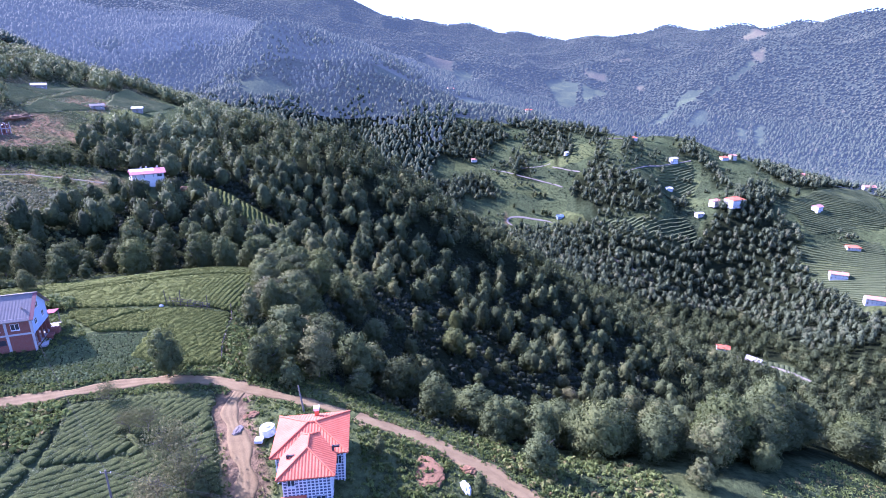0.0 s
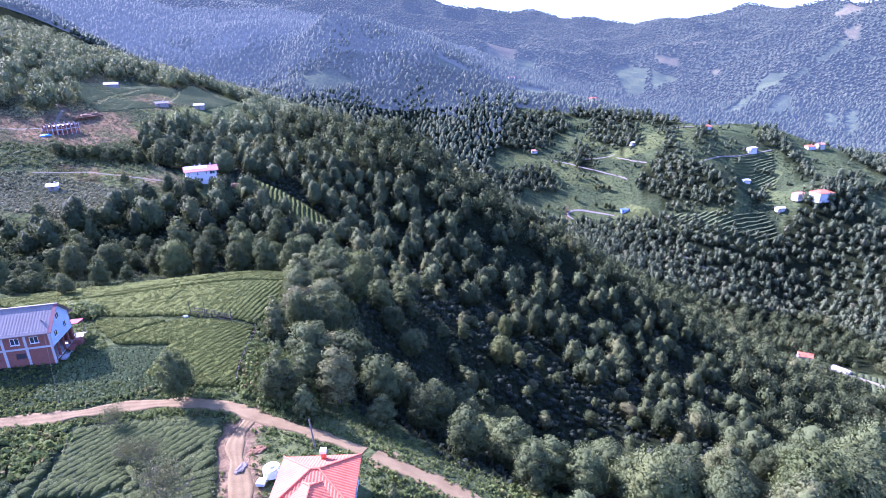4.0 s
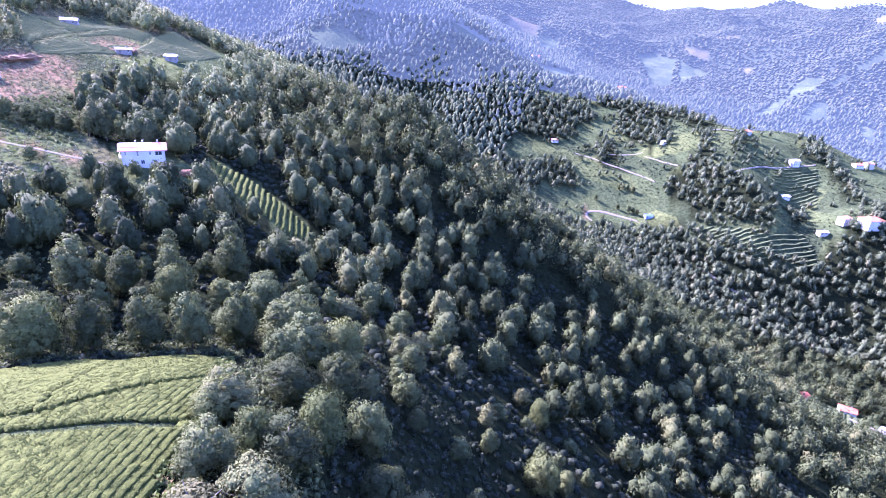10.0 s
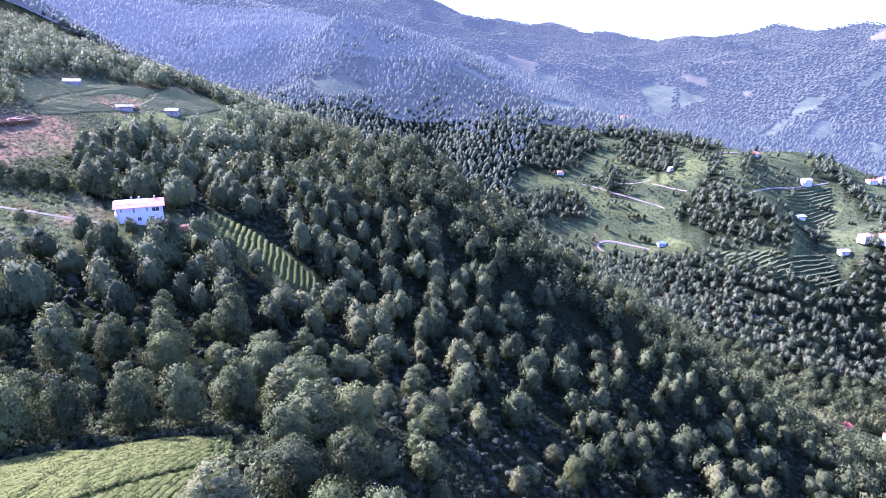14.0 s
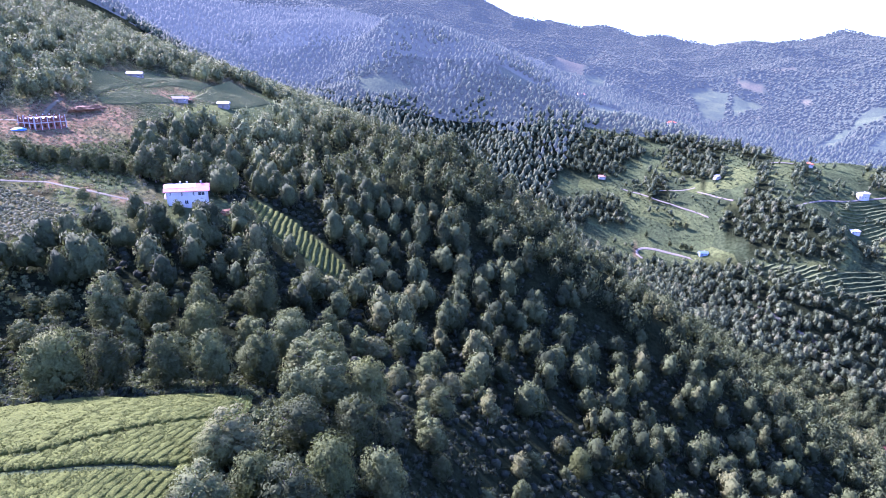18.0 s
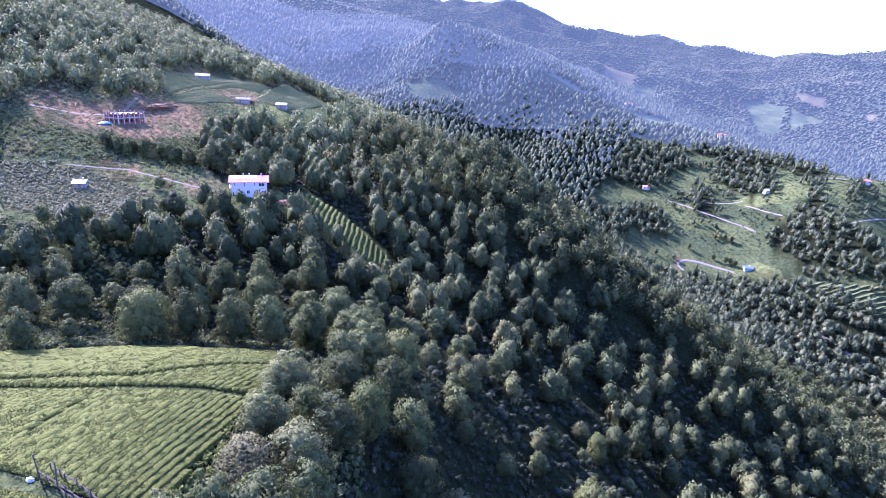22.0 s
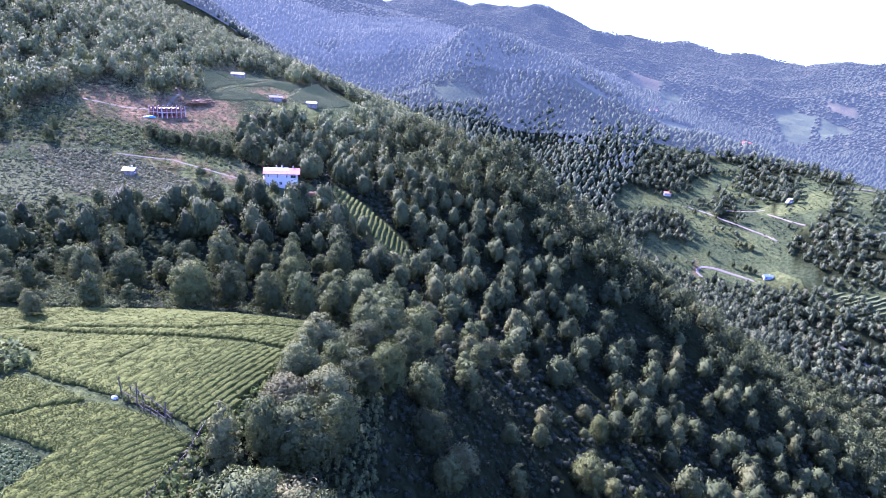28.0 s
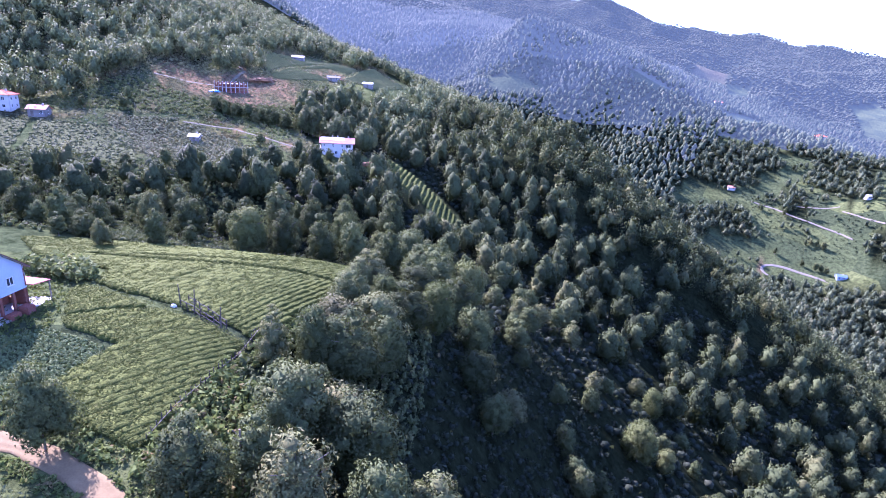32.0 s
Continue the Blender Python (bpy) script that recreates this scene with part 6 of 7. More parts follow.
# the red-roofed house with the checkered facade
def lattice(length, z0, z1, holes, parent, m, cell=0.46):
    bars = []
    n = int(length / cell)
    zz = np.arange(z0, z1 + 0.01, cell)
    for i in range(n + 1):
        x = length * i / n
        for za, zb in zip(zz, zz[1:]):
            if not any(h[0] - 0.05 < x < h[1] + 0.05 and h[2] < (za + zb) / 2 < h[3] for h in holes):
                bars.append((x - 0.07, x + 0.07, -0.022, -0.003, za, zb))
    for z in zz:
        for i in range(n):
            xa, xb = length * i / n + 0.07, length * (i + 1) / n - 0.07
            if not any(h[0] < (xa + xb) / 2 < h[1] and h[2] - 0.05 < z < h[3] + 0.05 for h in holes):
                bars.append((xa, xb, -0.02, -0.003, z - 0.07, z + 0.07))
    boxes("tile_lattice", bars, M_FRAME, parent, "white lattice of tiles", m)["kind"] = "stuff"


def tiled_house():
    root = new("tiled_house")
    tagged(root, "tall house with red hipped roof and blue-white checkered facade", "house", "farmhouses")
    root.matrix_basis = pose(-18.3, 63.0, -3.2, 0, 0, 8)
    z_e, floor_z = 5.4, 0.0
    blocks = [(-4.4, 4.4, -3.9, 3.9), (-3.0, 2.9, -8.2, -3.9)]
    for (x0, x1, y0, y1), front in zip(blocks, (False, True)):
        L, W = x1 - x0, y1 - y0
        for k, (ln, m) in enumerate(side_poses(L, W)):
            if front and k == 2:
                continue
            m = pose(x0, y0, 0) @ m
            if front and k == 0:
                holes = [(0.5, 1.5, 3.9, 5.0), (3.9, 5.2, 0.9, 2.1)]
            elif k == 0:
                holes = [(0.25, 1.15, 3.3, 4.9), (7.6, 8.5, 3.2, 4.6)]
            else:
                holes = [(ln * .5 - .5, ln * .5 + .5, 3.4, 4.7), (ln * .5 - .5, ln * .5 + .5, 0.6, 1.8)]
            wall("wall", ln, -4.0, z_e, 0.25, holes, M_TILE_BLUE, root, m, label="blue tiled wall")
            lattice(ln, -1.4, z_e - 0.1, holes, root, m)
            window(holes, root, m)
    boxes("floor_slab", [(-4.1, 4.1, -3.6, 3.6, 2.4, 2.6)], M_CONCRETE, root)
    boxes("floor_slab", [(-2.7, 2.6, -8.0, -3.6, 2.4, 2.6)], M_CONCRETE, root)
    hip_roof(-5.1, 5.1, -4.6, 4.6, z_e + 0.16, 1.9, M_ROOF_RED, root, None)
    hip_roof(-3.7, 3.6, -8.9, 1.0, z_e + 0.18, 1.75, M_ROOF_RED, root, None, along_y=True)
    boxes("chimney", [(0.12, 0.68, 3.12, 3.68, z_e, z_e + 1.7)], M_ROOF_RED, root, "red painted chimney")
    boxes("chimney_cap", [(0.0, 0.8, 3.0, 3.8, z_e + 1.7, z_e + 2.15)], M_FRAME, root, "white metal chimney cap")
    for x, y in ((-2.6, -5.6), (3.1, -4.4)):
        v, f = tube((x, y, z_e + 0.5), (x, y, z_e + 1.3), 0.16, 0.16, 8)
        bm = bmesh.new()
        vv = [bm.verts.new(t) for t in v]
        for k in f:
            bm.faces.new([vv[i] for i in k])
        bm.faces.new(vv[8:])
        bm_box(bm, x - 0.15, x + 0.9, y - 0.12, y + 0.12, z_e + 1.0, z_e + 1.25)
        part("stove_pipe", bm, M_DARK, root, "black bent stove pipe")
    bm = bmesh.new()
    ribbed(bm, (-3.4, -10.4, 1.9), (-0.2, -10.4, 1.9), (-0.2, -8.25, 2.5), (-3.4, -8.25, 2.5), 0.4, 0.025)
    slab(bm, [(-3.4, -10.4, 1.88), (-0.2, -10.4, 1.88), (-0.2, -8.25, 2.48), (-3.4, -8.25, 2.48)], 0.1)
    part("entrance_canopy", bm, M_ROOF_RED, root, "small red canopy over the entrance")
    for x in (-3.2, -0.5):
        boxes("canopy_post", [(x, x + 0.15, -10.3, -10.15, -4.0, 1.8)], M_FRAME, root)
    for x, y in ((4.3, -4.6), (-4.5, -4.6)):
        boxes("downpipe", [(x, x + 0.1, y + 0.55, y + 0.65, -3.5, z_e)], M_FRAME, root)
    return root


tiled_house()


# the long white house above the tea strip
def white_house():
    root = new("white_house")
    tagged(root, "long white two-storey house with faded red metal roof", "house", "farmhouses")
    L, W, H = 13.2, 8.0, 5.6
    turn = math.degrees(math.atan2(7.5, 11.0))
    root.matrix_basis = pose(-142.6, 242.6, 1.6, 0, 0, turn)
    for k, (ln, m) in enumerate(side_poses(L, W)):
        if k == 0:
            holes = [(1.0, 1.5, 3.6, 4.9), (4.6, 5.2, 3.3, 5.0), (8.4, 9.0, 3.5, 4.8), (10.2, 12.4, 3.4, 4.8), (5.6, 6.8, 0.5, 1.9), (9.4, 10.6, 0.5, 1.8), (3.0, 4.0, 0.5, 1.8)]
        else:
            holes = even_holes(ln, 2, 2.8, 3.6)
        wall("wall", ln, -3.5, H, 0.25, holes, M_WHITE_WALL, root, m)
        window(holes, root, m, mullion=k != 0 or True)
    for z in (2.6, -0.2):
        boxes("floor_slab", [(0.3, L - 0.3, 0.3, W - 0.3, z, z + 0.15)], M_CONCRETE, root)
    gable_roof(L, W, H, 1.5, 0.95, M_ROOF_FADED, root, None, 0.5)
    # Added white panel: the sky's reflection on the roof, made as a solid sheet.
    bm = bmesh.new()
    a, b = -0.5, L * 0.72
    z_at = lambda y: H + 1.5 * y / (W / 2)
    slab(bm, [(a, 1.4, z_at(1.4) + 0.14), (b, 1.4, z_at(1.4) + 0.14), (b, 3.95, z_at(3.95) + 0.14), (a, 3.95, z_at(3.95) + 0.14)], 0.04)
    part("roof_glare", bm, M_ROOF_WHITE, root, "white panel standing in for sky glare on the roof")
    for x in (4.2, 6.4, 11.0):
        boxes("chimney", [(x, x + 0.55, 4.2, 4.75, H + 0.6, H + 2.3)], M_CONCRETE, root)
    bal = boxes("balcony", [(-0.9, 0.0, 1.0, 6.0, 2.4, 2.6)], M_WHITE_WALL, root)
    boxes("parapet", [(-0.9, -0.8, 1.0, 6.0, 2.6, 3.5)], M_WHITE_WALL, bal)
    return root


white_house()


# the unfinished brick and concrete shell
def brick_shell():
    root = new("unfinished_house")
    tagged(root, "unfinished flat brick and concrete house shell, no windows", "house", "farmhouses")
    L, W = 15.0, 9.0
    root.matrix_basis = pose(-230.5, 274.0, 21.0, 0, 0, 88)
    for s in range(2):
        z = s * 2.9
        for k, (ln, m) in enumerate(side_poses(L, W)):
            holes = even_holes(ln, 1, 2.9, 3.0, 1.3, 1.5, z, 0.7)
            wall("wall", ln, z - (2 if s == 0 else 0), z + (2.6 if s == 0 else 2.0), 0.22, holes, M_BRICK, root, m)
            for i in range(int(ln / 3) + 1):
                x = min(ln - 0.36, i * 3.0)
                boxes("column", [(x, x + 0.36, -0.04, -0.003, z - (2 if s == 0 else 0), z + (2.6 if s == 0 else 2.8))], M_CONCRETE, root, m=m)
        boxes("floor_slab", [(-0.3, L + 0.3, -0.3, W + 0.3, z + 2.6, z + 2.9)] if s == 0 else [(0.3, L - 0.3, 0.3, W - 0.3, z + 1.5, z + 1.7)], M_CONCRETE, root)
    return root


brick_shell()
bm = bmesh.new()
bmesh.ops.create_icosphere(bm, subdivisions=3, radius=1.0)
for v in bm.verts:
    v.co = Vector((v.co.x * 3.0, v.co.y * 1.8, max(v.co.z, -0.1) * 1.0 + 0.25 * noise.noise(v.co * 2.0)))
tarp = part("tarpaulin", bm, M_TARP, None)
tarp.matrix_basis = pose(-233, 268.5, ground(-233, 268.5) + 0.1, 0, 0, 70)
tagged(tarp, "bright blue tarpaulin over a heap by the site", "tarpaulin")

cottage("low shed with a white roof among the bracken", -186, 215, 25, 3.6, 3.0, 1, M_GREY_WALL, M_ROOF_WHITE, rise=0.8, each=2.6, storey_h=2.2, group="sheds")
cottage("weathered grey hut with a dull pink roof by the tea rows", -245.5, 189, 38, 6.5, 5.5, 1, M_GREY_WALL, M_ROOF_TILE, rise=1.3, storey_h=3.0, group="sheds")
cottage("white farmhouse with a red roof on the hillside", -262, 184, 40, 9, 8, 2, M_WHITE_WALL, M_ROOF_RED, "hip", 1.6)
cottage("small grey-roofed farmhouse on the upper tea terrace", -300.3, 414, 30, 9, 6, 1, M_GREY_WALL, M_CONCRETE, rise=1.3)
cottage("small pale house with a grey metal roof below the terrace", -234, 372, 45, 8, 5, 1, M_GREY_WALL, M_ROOF_LILAC, rise=1.0, storey_h=2.3)
cottage("small barn with a white metal roof at the wood edge", -214.5, 386, 20, 6, 5, 1, M_GREY_WALL, M_ROOF_WHITE, rise=0.9)
cottage("large white house with a bright red hipped roof", 380, 680, 20, 20, 15, 3, M_WHITE_WALL, M_ROOF_RED, "hip", 3.0, z=-111)
cottage("white house with an orange-red roof beside the large one", 362, 693, 25, 13, 9, 2, M_WHITE_WALL, M_ROOF_TILE, "hip", 2.0)
cottage("small cream house at the wood edge", 339.5, 685.7, 10, 9, 7, 1, M_CREAM_WALL, M_ROOF_WHITE, rise=1.2)
cottage("white house alone on the tea slope", 324.5, 757, 15, 10, 8, 1, M_WHITE_WALL, M_ROOF_WHITE, rise=1.2)
cottage("pale house among trees on the tea hill", 347, 804.5, 20, 10, 9, 2, M_WHITE_WALL, M_CONCRETE, rise=1.4)
cottage("red-roofed house on the crest of the tea hill", 302, 858, 0, 11, 8, 1, M_CREAM_WALL, M_ROOF_RED, "hip", 2.0)
cottage("long low white-roofed barn by the upper lane", 198, 850, 30, 12, 6, 1, M_WHITE_WALL, M_ROOF_WHITE, rise=1.2)
cottage("blue-roofed house by the hairpin road", 167, 739, 10, 9, 7, 1, M_BLUE_WALL, M_ROOF_BLUE, rise=1.6)
cottage("white house with a brown roof on the valley side", 449, 566, -25, 17, 10, 2, M_WHITE_WALL, M_ROOF_TILE, rise=1.8)
cottage("long white house with a brown roof by the terraces", 442.5, 502, -25, 18, 10, 2, M_WHITE_WALL, M_ROOF_TILE, rise=1.8)
cottage("low red-roofed house on the valley side", 494, 611, -15, 14, 9, 1, M_CREAM_WALL, M_ROOF_RED, "hip", 1.8)
cottage("white house with a pink roof among tea fields", 493, 684, 30, 12, 9, 2, M_WHITE_WALL, M_ROOF_PINK, rise=1.6)
cottage("red-roofed house at the head of the hamlet", 235, 459, 35, 9, 7, 1, M_WHITE_WALL, M_ROOF_RED, rise=1.6, z=-194)
cottage("white hamlet house with red roof", 270, 459, -20, 11, 8, 1, M_WHITE_WALL, M_ROOF_RED, rise=1.8, z=-201)
cottage("low pale hamlet house by the lane", 283, 430, -50, 12, 7, 1, M_WHITE_WALL, M_CONCRETE, rise=1.4)
cottage("low brown-roofed farm on the flank meadow", 50, 861, 10, 9, 7, 1, M_CREAM_WALL, M_ROOF_TILE, rise=1.6)
cottage("red-roofed house on the shoulder of the tea hill", 430, 818, 10, 11, 8, 1, M_WHITE_WALL, M_ROOF_RED, "hip", 1.8)
cottage("weathered brown house on the shoulder of the tea hill", 445, 823, 20, 10, 8, 2, M_CREAM_WALL, M_ROOF_TILE, rise=1.6)
cottage("brown-roofed village house behind the hill", 538, 791, 10, 16, 11, 2, M_CREAM_WALL, M_ROOF_TILE, "hip", 2.2)
cottage("red-roofed village house behind the hill", 575, 800, 20, 13, 9, 1, M_WHITE_WALL, M_ROOF_RED, "hip", 2.0)
cottage("white-roofed village house behind the hill", 560, 845, -10, 13, 9, 1, M_CREAM_WALL, M_ROOF_WHITE, rise=1.6)
cottage("village house with a rusty roof", 640, 790, -10, 16, 9, 2, M_CREAM_WALL, M_ROOF_TILE, rise=2.0)
cottage("white house on the shoulder of the mountain dome", 14.9, 1124, 15, 13, 10, 2, M_WHITE_WALL, M_ROOF_TILE, rise=2.0)
cottage("red-roofed house in the saddle below the dome", 159, 1026, 15, 14, 10, 2, M_CREAM_WALL, M_ROOF_RED, "hip", 2.0)

# ---- small things ----
def pole_mesh(segs, sides=7):
    bm = bmesh.new()
    for s in segs:
        v, f = tube(*s, sides)
        vv = [bm.verts.new(t) for t in v]
        for k in f:
            bm.faces.new([vv[i] for i in k])
        bm.faces.new(vv[sides:])
    return bm


M_DARK_WOOD = surface("dark_weathered_wood", (0.03, 0.026, 0.022), (0.075, 0.065, 0.055), 0.9, 1.0, 12.0, 0.01)


def trellis():
    """Rickety trellis of posts and rails across the tea field."""
    root = new("trellis")
    tagged(root, "rickety wooden trellis of posts and rails in the tea", "trellis")
    a, b = Vector((-59.0, 104.7, 0)), Vector((-49.8, 103.2, 0))
    r = random.Random(4)
    root.location = (a.x, a.y, ground(a.x, a.y))
    o = root.location
    n = 7
    tops = []
    for i in range(n):
        for side in (0, 1):
            p = a.lerp(b, i / (n - 1)) + Vector((0.1, 1.1 * side, 0)) + Vector((r.uniform(-.2, .2), r.uniform(-.1, .1), 0))
            g = ground(p.x, p.y)
            h = r.uniform(1.2, 1.6) if i not in (0, 2, 6) or side else r.uniform(3.3, 3.9)
            q = Vector((p.x + r.uniform(-.25, .25), p.y + r.uniform(-.15, .15), g + h))
            part("post", pole_mesh([(Vector((p.x, p.y, g - 0.3)) - o, q - o, 0.09, 0.07)]), M_DARK_WOOD, root)
            tops.append((p, q, side))
    for side in (0, 1):
        line = [t for t in tops if t[2] == side]
        for (p0, q0, _), (p1, q1, _) in zip(line, line[1:]):
            for f in (0.55, 1.15):
                u = Vector((p0.x, p0.y, ground(p0.x, p0.y) + f))
                w = Vector((p1.x, p1.y, ground(p1.x, p1.y) + f + r.uniform(-.1, .1)))
                part("rail", pole_mesh([(u - o, w - o, 0.055, 0.05)], 5), M_DARK_WOOD, root)
    return root


trellis()


def picket_fence():
    root = new("picket_fence")
    tagged(root, "low dark picket fence between tea field and weeds", "fence")
    line = [(-46.8, 106.5), (-44.3, 100.5), (-43.2, 95), (-42, 89.5), (-40, 84)]
    o = Vector((*line[0], ground(*line[0])))
    root.location = o
    r = random.Random(8)
    prev = None
    for (x0, y0), (x1, y1) in zip(line, line[1:]):
        n = int(math.hypot(x1 - x0, y1 - y0) / 0.8)
        for i in range(n):
            x, y = x0 + (x1 - x0) * i / n, y0 + (y1 - y0) * i / n
            p = Vector((x + 0.6, y, ground(x + 0.6, y)))
            h = r.uniform(1.1, 1.6)
            q = p + Vector((r.uniform(-.1, .1), r.uniform(-.1, .1), h))
            part("picket", pole_mesh([(p - o - Vector((0, 0, .3)), q - o, 0.07, 0.05)], 5), M_DARK_WOOD, root)
            if prev:
                part("rail", pole_mesh([(prev - o, p + Vector((0, 0, 0.8)) - o, 0.04, 0.04)], 5), M_WOOD, root)
            prev = p + Vector((0, 0, 0.8))
    return root


picket_fence()


def utility_pole(x, y, h, lean=(0.0, 0.0), arm=True, label="slim wooden utility pole with a crossarm"):
    root = new("utility_pole")
    tagged(root, label, "pole", "utility poles")
    root.location = (x, y, ground(x, y))
    top = Vector((lean[0], lean[1], h))
    part("shaft", pole_mesh([(Vector((0, 0, -0.5)), top, 0.15, 0.10)], 8), M_WOOD, root)
    if arm:
        part("crossarm", pole_mesh([(top + Vector((-0.7, 0, -0.4)), top + Vector((0.7, 0, -0.4)), 0.05, 0.05)], 5), M_WOOD, root)
        for k in (-0.6, 0.0, 0.6):
            part("insulator", pole_mesh([(top + Vector((k, 0, -0.4)), top + Vector((k, 0, -0.2)), 0.05, 0.03)], 6), M_FRAME, root)
    return root, Vector(root.location) + top


_, top_a = utility_pole(-75.5, 87.5, 8.0)
_, top_b = utility_pole(-40.5, 52.5, 8.0, label="slim dark pole with a small white lamp in the tea")
_, top_c = utility_pole(-22.0, 72.5, 4.2, (-1.0, 1.2), False, "leaning bare pole behind the red-roofed house")
_, top_d = utility_pole(-29.5, 87.0, 6.5, arm=False, label="bare weathered pole standing in the weeds")


def cable(a, b, sag, name="overhead_cable"):
    cu = bpy.data.curves.new(name, "CURVE")
    cu.dimensions, cu.bevel_depth, cu.bevel_resolution = "3D", 0.012, 1
    s = cu.splines.new("POLY")
    s.points.add(16)
    for i, p in enumerate(s.points):
        t = i / 16
        q = Vector(a).lerp(Vector(b), t) - Vector((0, 0, sag * 4 * t * (1 - t)))
        p.co = (*q, 1)
    cu.materials.append(M_DARK)
    return tagged(new(name, cu), "thin sagging black overhead cable between poles", "cable", "overhead cables")


cable(top_a, top_b, 1.0)
cable(top_b, (-8, 46, 4.5), 0.8)
cable(top_b - Vector((0, 0, 0.4)), (-8, 46.3, 4.0), 0.8)


def water_tank():
    root = new("water_tank")
    tagged(root, "white plastic water tank on the grass by the drive", "tank")
    root.location = (-26.0, 66.8, ground(-26.0, 66.8))
    bm = bmesh.new()
    bmesh.ops.create_cone(bm, cap_ends=True, segments=24, radius1=1.15, radius2=1.1, depth=1.3, matrix=Matrix.Translation((0, 0, 0.75)))
    bmesh.ops.bevel(bm, geom=[e for e in bm.edges if abs(e.verts[0].co.z - e.verts[1].co.z) < 0.01], offset=0.12, segments=3, affect="EDGES")
    part("body", bm, M_FRAME, root)
    bm = bmesh.new()
    bmesh.ops.create_cone(bm, cap_ends=True, segments=16, radius1=0.42, radius2=0.34, depth=0.2, matrix=Matrix.Translation((0, 0, 1.5)))
    part("lid", bm, M_FRAME, root)
    boxes("cover_sheet", [(-1.3, -0.2, -2.2, -1.1, 0.05, 0.5)], M_FRAME, root, "white folded sheet at its foot")
    return root


water_tank()


def heap(label, x, y, rx, ry, h, material, category="heap", name="heap", seed=0.0):
    bm = bmesh.new()
    bmesh.ops.create_icosphere(bm, subdivisions=4, radius=1.0)
    for v in bm.verts:
        n = noise.noise(v.co * 2.2 + Vector((seed, 0, 0))) * 0.3 + noise.noise(v.co * 6 + Vector((seed, 3, 0))) * 0.14
        v.co = Vector((v.co.x * rx * (1 + n), v.co.y * ry * (1 + n), max(v.co.z, -0.3) * h * (1 + 1.4 * n)))
    ob = part(name, bm, material, None)
    ob.matrix_basis = pose(x, y, ground(x, y), 0, 0, seed * 40)
    return tagged(ob, label, category)


heap("low brown heap of sand and gravel on the drive", -29.8, 70.8, 1.2, 0.8, 0.25, M_CLAY, name="gravel_mound", seed=1.0)
heap("dark heap of cut brushwood on the drive", -30.6, 67.4, 1.2, 0.6, 0.25, M_BARK, name="brushwood_mound", seed=2.0)
heap("white sack lying at the foot of the trellis", -60.0, 104.2, 0.5, 0.35, 0.35, M_FRAME, "sack", "sack", 9.0)
heap("white sack lying beside the trellis posts", -48.9, 102.4, 0.6, 0.4, 0.35, M_FRAME, "sack", "sack", 10.0)
heap("red clay bank cut beside the road", -2.5, 63.0, 3.2, 2.4, 0.3, M_CLAY, "bank", "clay_bank", 3.0)
heap("heap of dug red clay at the road bend", 3.6, 64.6, 1.3, 0.9, 0.4, M_CLAY, name="clay_mound", seed=4.0)
heap("pale stones piled at the road edge", 3.2, 60.6, 0.6, 1.3, 0.7, M_FRAME, name="stone_pile", seed=5.0)
heap("red-brown dug earth beside the white house", -126.5, 254.5, 4.0, 3.2, 1.2, M_CLAY, "bank", "clay_bank", 6.0)
heap("red-brown earth ridge on the bare field", -246, 318, 12, 3.5, 2.2, M_CLAY, "bank", "clay_bank", 7.0)
heap("red-brown earth patch on the upper terrace", -240, 380, 10, 6.0, 1.0, M_CLAY, "bank", "clay_bank", 8.0)

# single trees that stand apart


def single(kind, x, y, size, tall=1.0, turn=0.0):
    return copy_thing(KINDS[kind], place(x, y, turn, size, tall, 0.2))


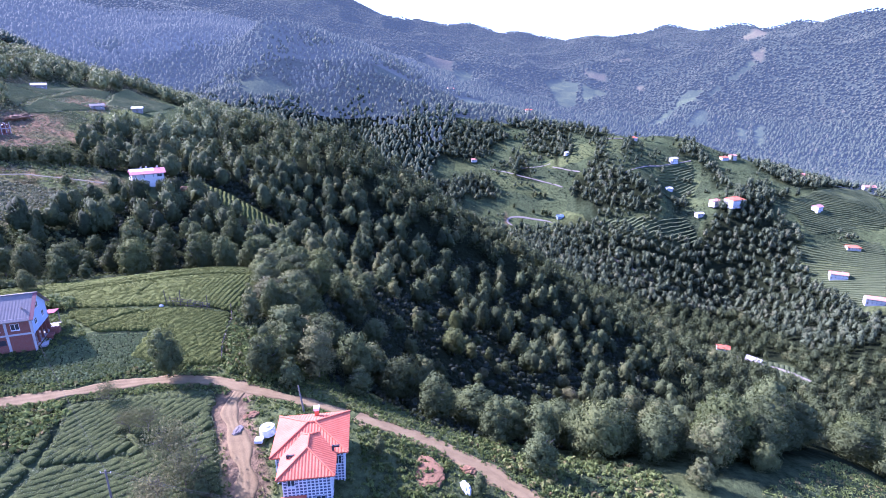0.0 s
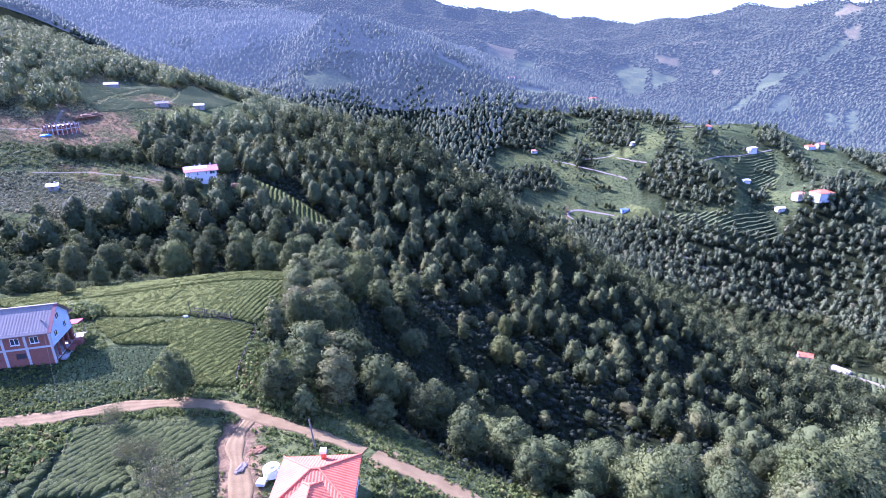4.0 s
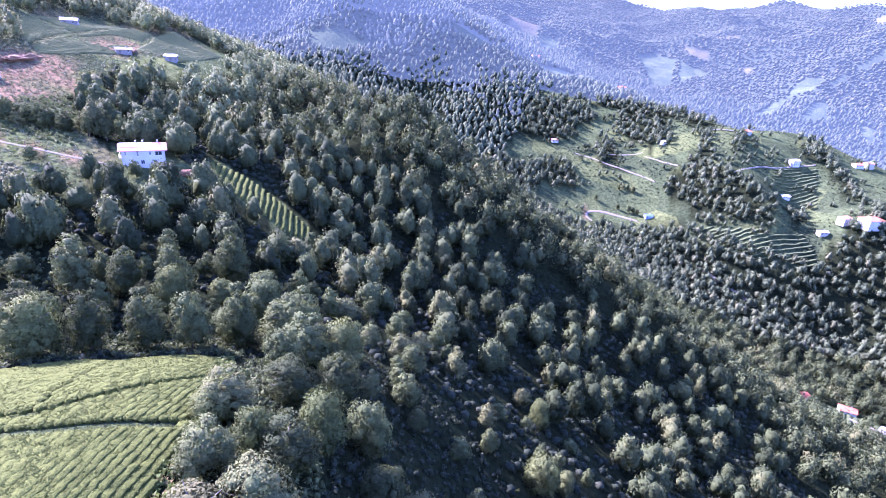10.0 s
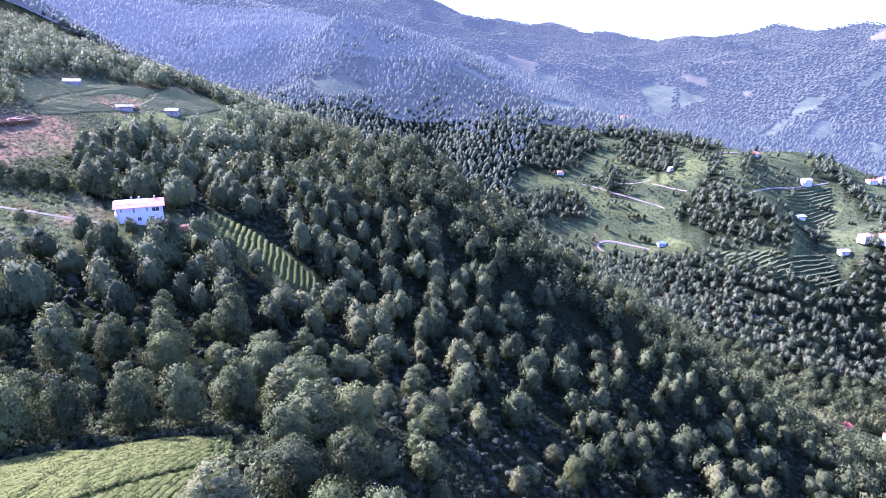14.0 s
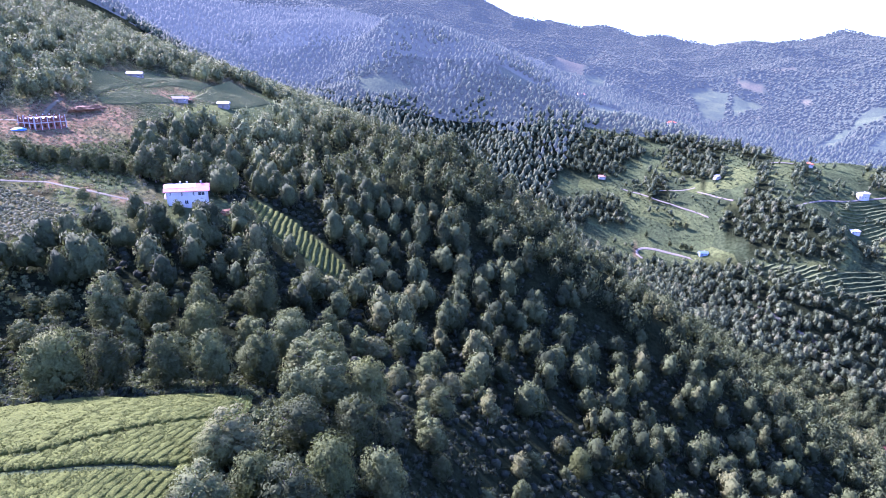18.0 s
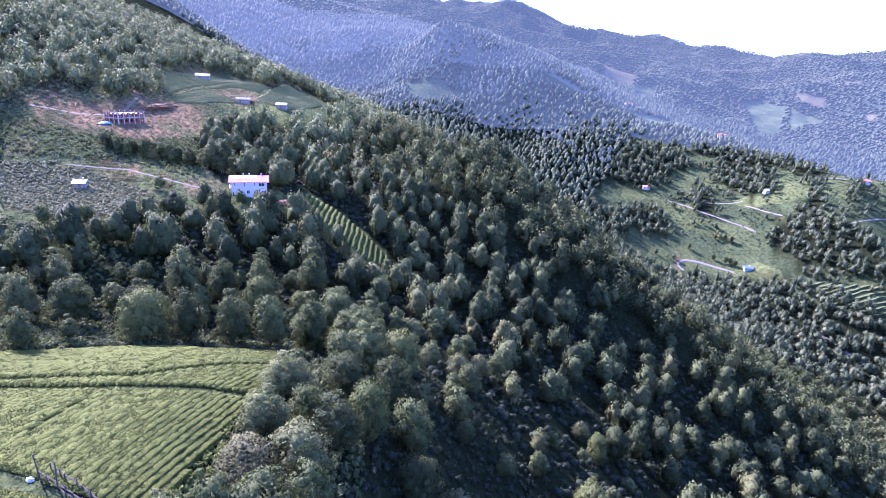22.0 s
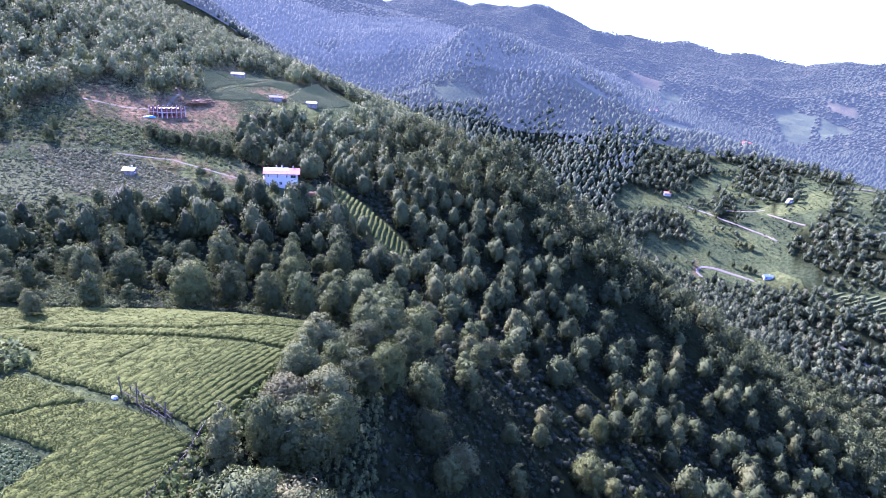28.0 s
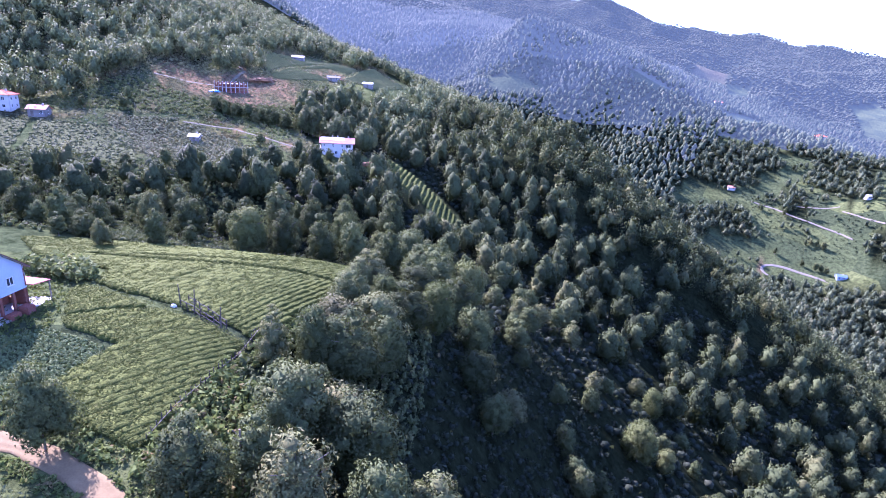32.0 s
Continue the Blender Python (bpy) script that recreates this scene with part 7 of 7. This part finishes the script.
single(0, -46.6, 79.4, 0.7, 1.0, 1.0)
single(8, -27.6, 51.5, 0.42, 0.8, 2.0)
single(3, -31.5, 55.5, 0.4, 0.8, 1.0)
single(5, -40.5, 50.5, 0.3, 0.7, 1.0)
single(7, 5.2, 59.6, 0.45, 1.0, 0.0)
single(0, -101, 120, 0.5, 0.9, 0.7)
single(4, -113, 124, 0.5, 0.9, 1.7)
single(6, -9.2, 65, 0.4, 1.2, 1.7)


def bare_tree(x, y, size, label="half-bare grey fruit tree standing in the tea"):
    root = new("bare_tree")
    tagged(root, label, "tree", "fruit trees")
    root.location = (x, y, ground(x, y))
    r = random.Random(int(x * 7 + y))
    def grow(p, d, ln, rad, depth, out):
        q = p + d * ln
        out.append((p, q, rad, rad * 0.6))
        if depth:
            for _ in range(3):
                nd = (d + Vector((r.uniform(-1, 1), r.uniform(-1, 1), r.uniform(-.1, .7))) * 0.75).normalized()
                grow(p.lerp(q, r.uniform(0.6, 1)), nd, ln * r.uniform(0.55, 0.75), rad * 0.55, depth - 1, out)
    segs = []
    grow(Vector((0, 0, -0.2)), Vector((0.05, 0, 1)), 1.7 * size, 0.09 * size, 0, segs)
    part("trunk", pole_mesh(segs, 6), M_BARK, root)
    start = segs[0][1]
    for _ in range(4):
        out = []
        d = Vector((r.uniform(-1, 1), r.uniform(-1, 1), r.uniform(.4, 1.1))).normalized()
        grow(start - Vector((0, 0, r.uniform(0, .4))), d, 1.3 * size, 0.05 * size, 3, out)
        part("branch", pole_mesh(out, 4), M_BARK, root)
    n = 2400
    c = rng.normal(size=(n, 3)) * np.array([0.95, 0.95, 0.75]) * size + np.array([0, 0, 3.0 * size])
    v, q = cards(c, unit(rng.normal(size=(n, 3))), np.full(n, 0.17 * size))
    link("leaves", fast_mesh("leaves", v, None, q), M_LEAF_DRY, root, "sparse brownish leaves")
    return root


for bx, by, bs in ((-43.5, 66.5, 1.0), (-46.5, 66.8, 0.9), (-37, 60.5, 1.6), (-33.6, 56.5, 1.5), (-35.5, 52.5, 1.5), (-53, 73, 0.8)):
    bare_tree(bx, by, bs)
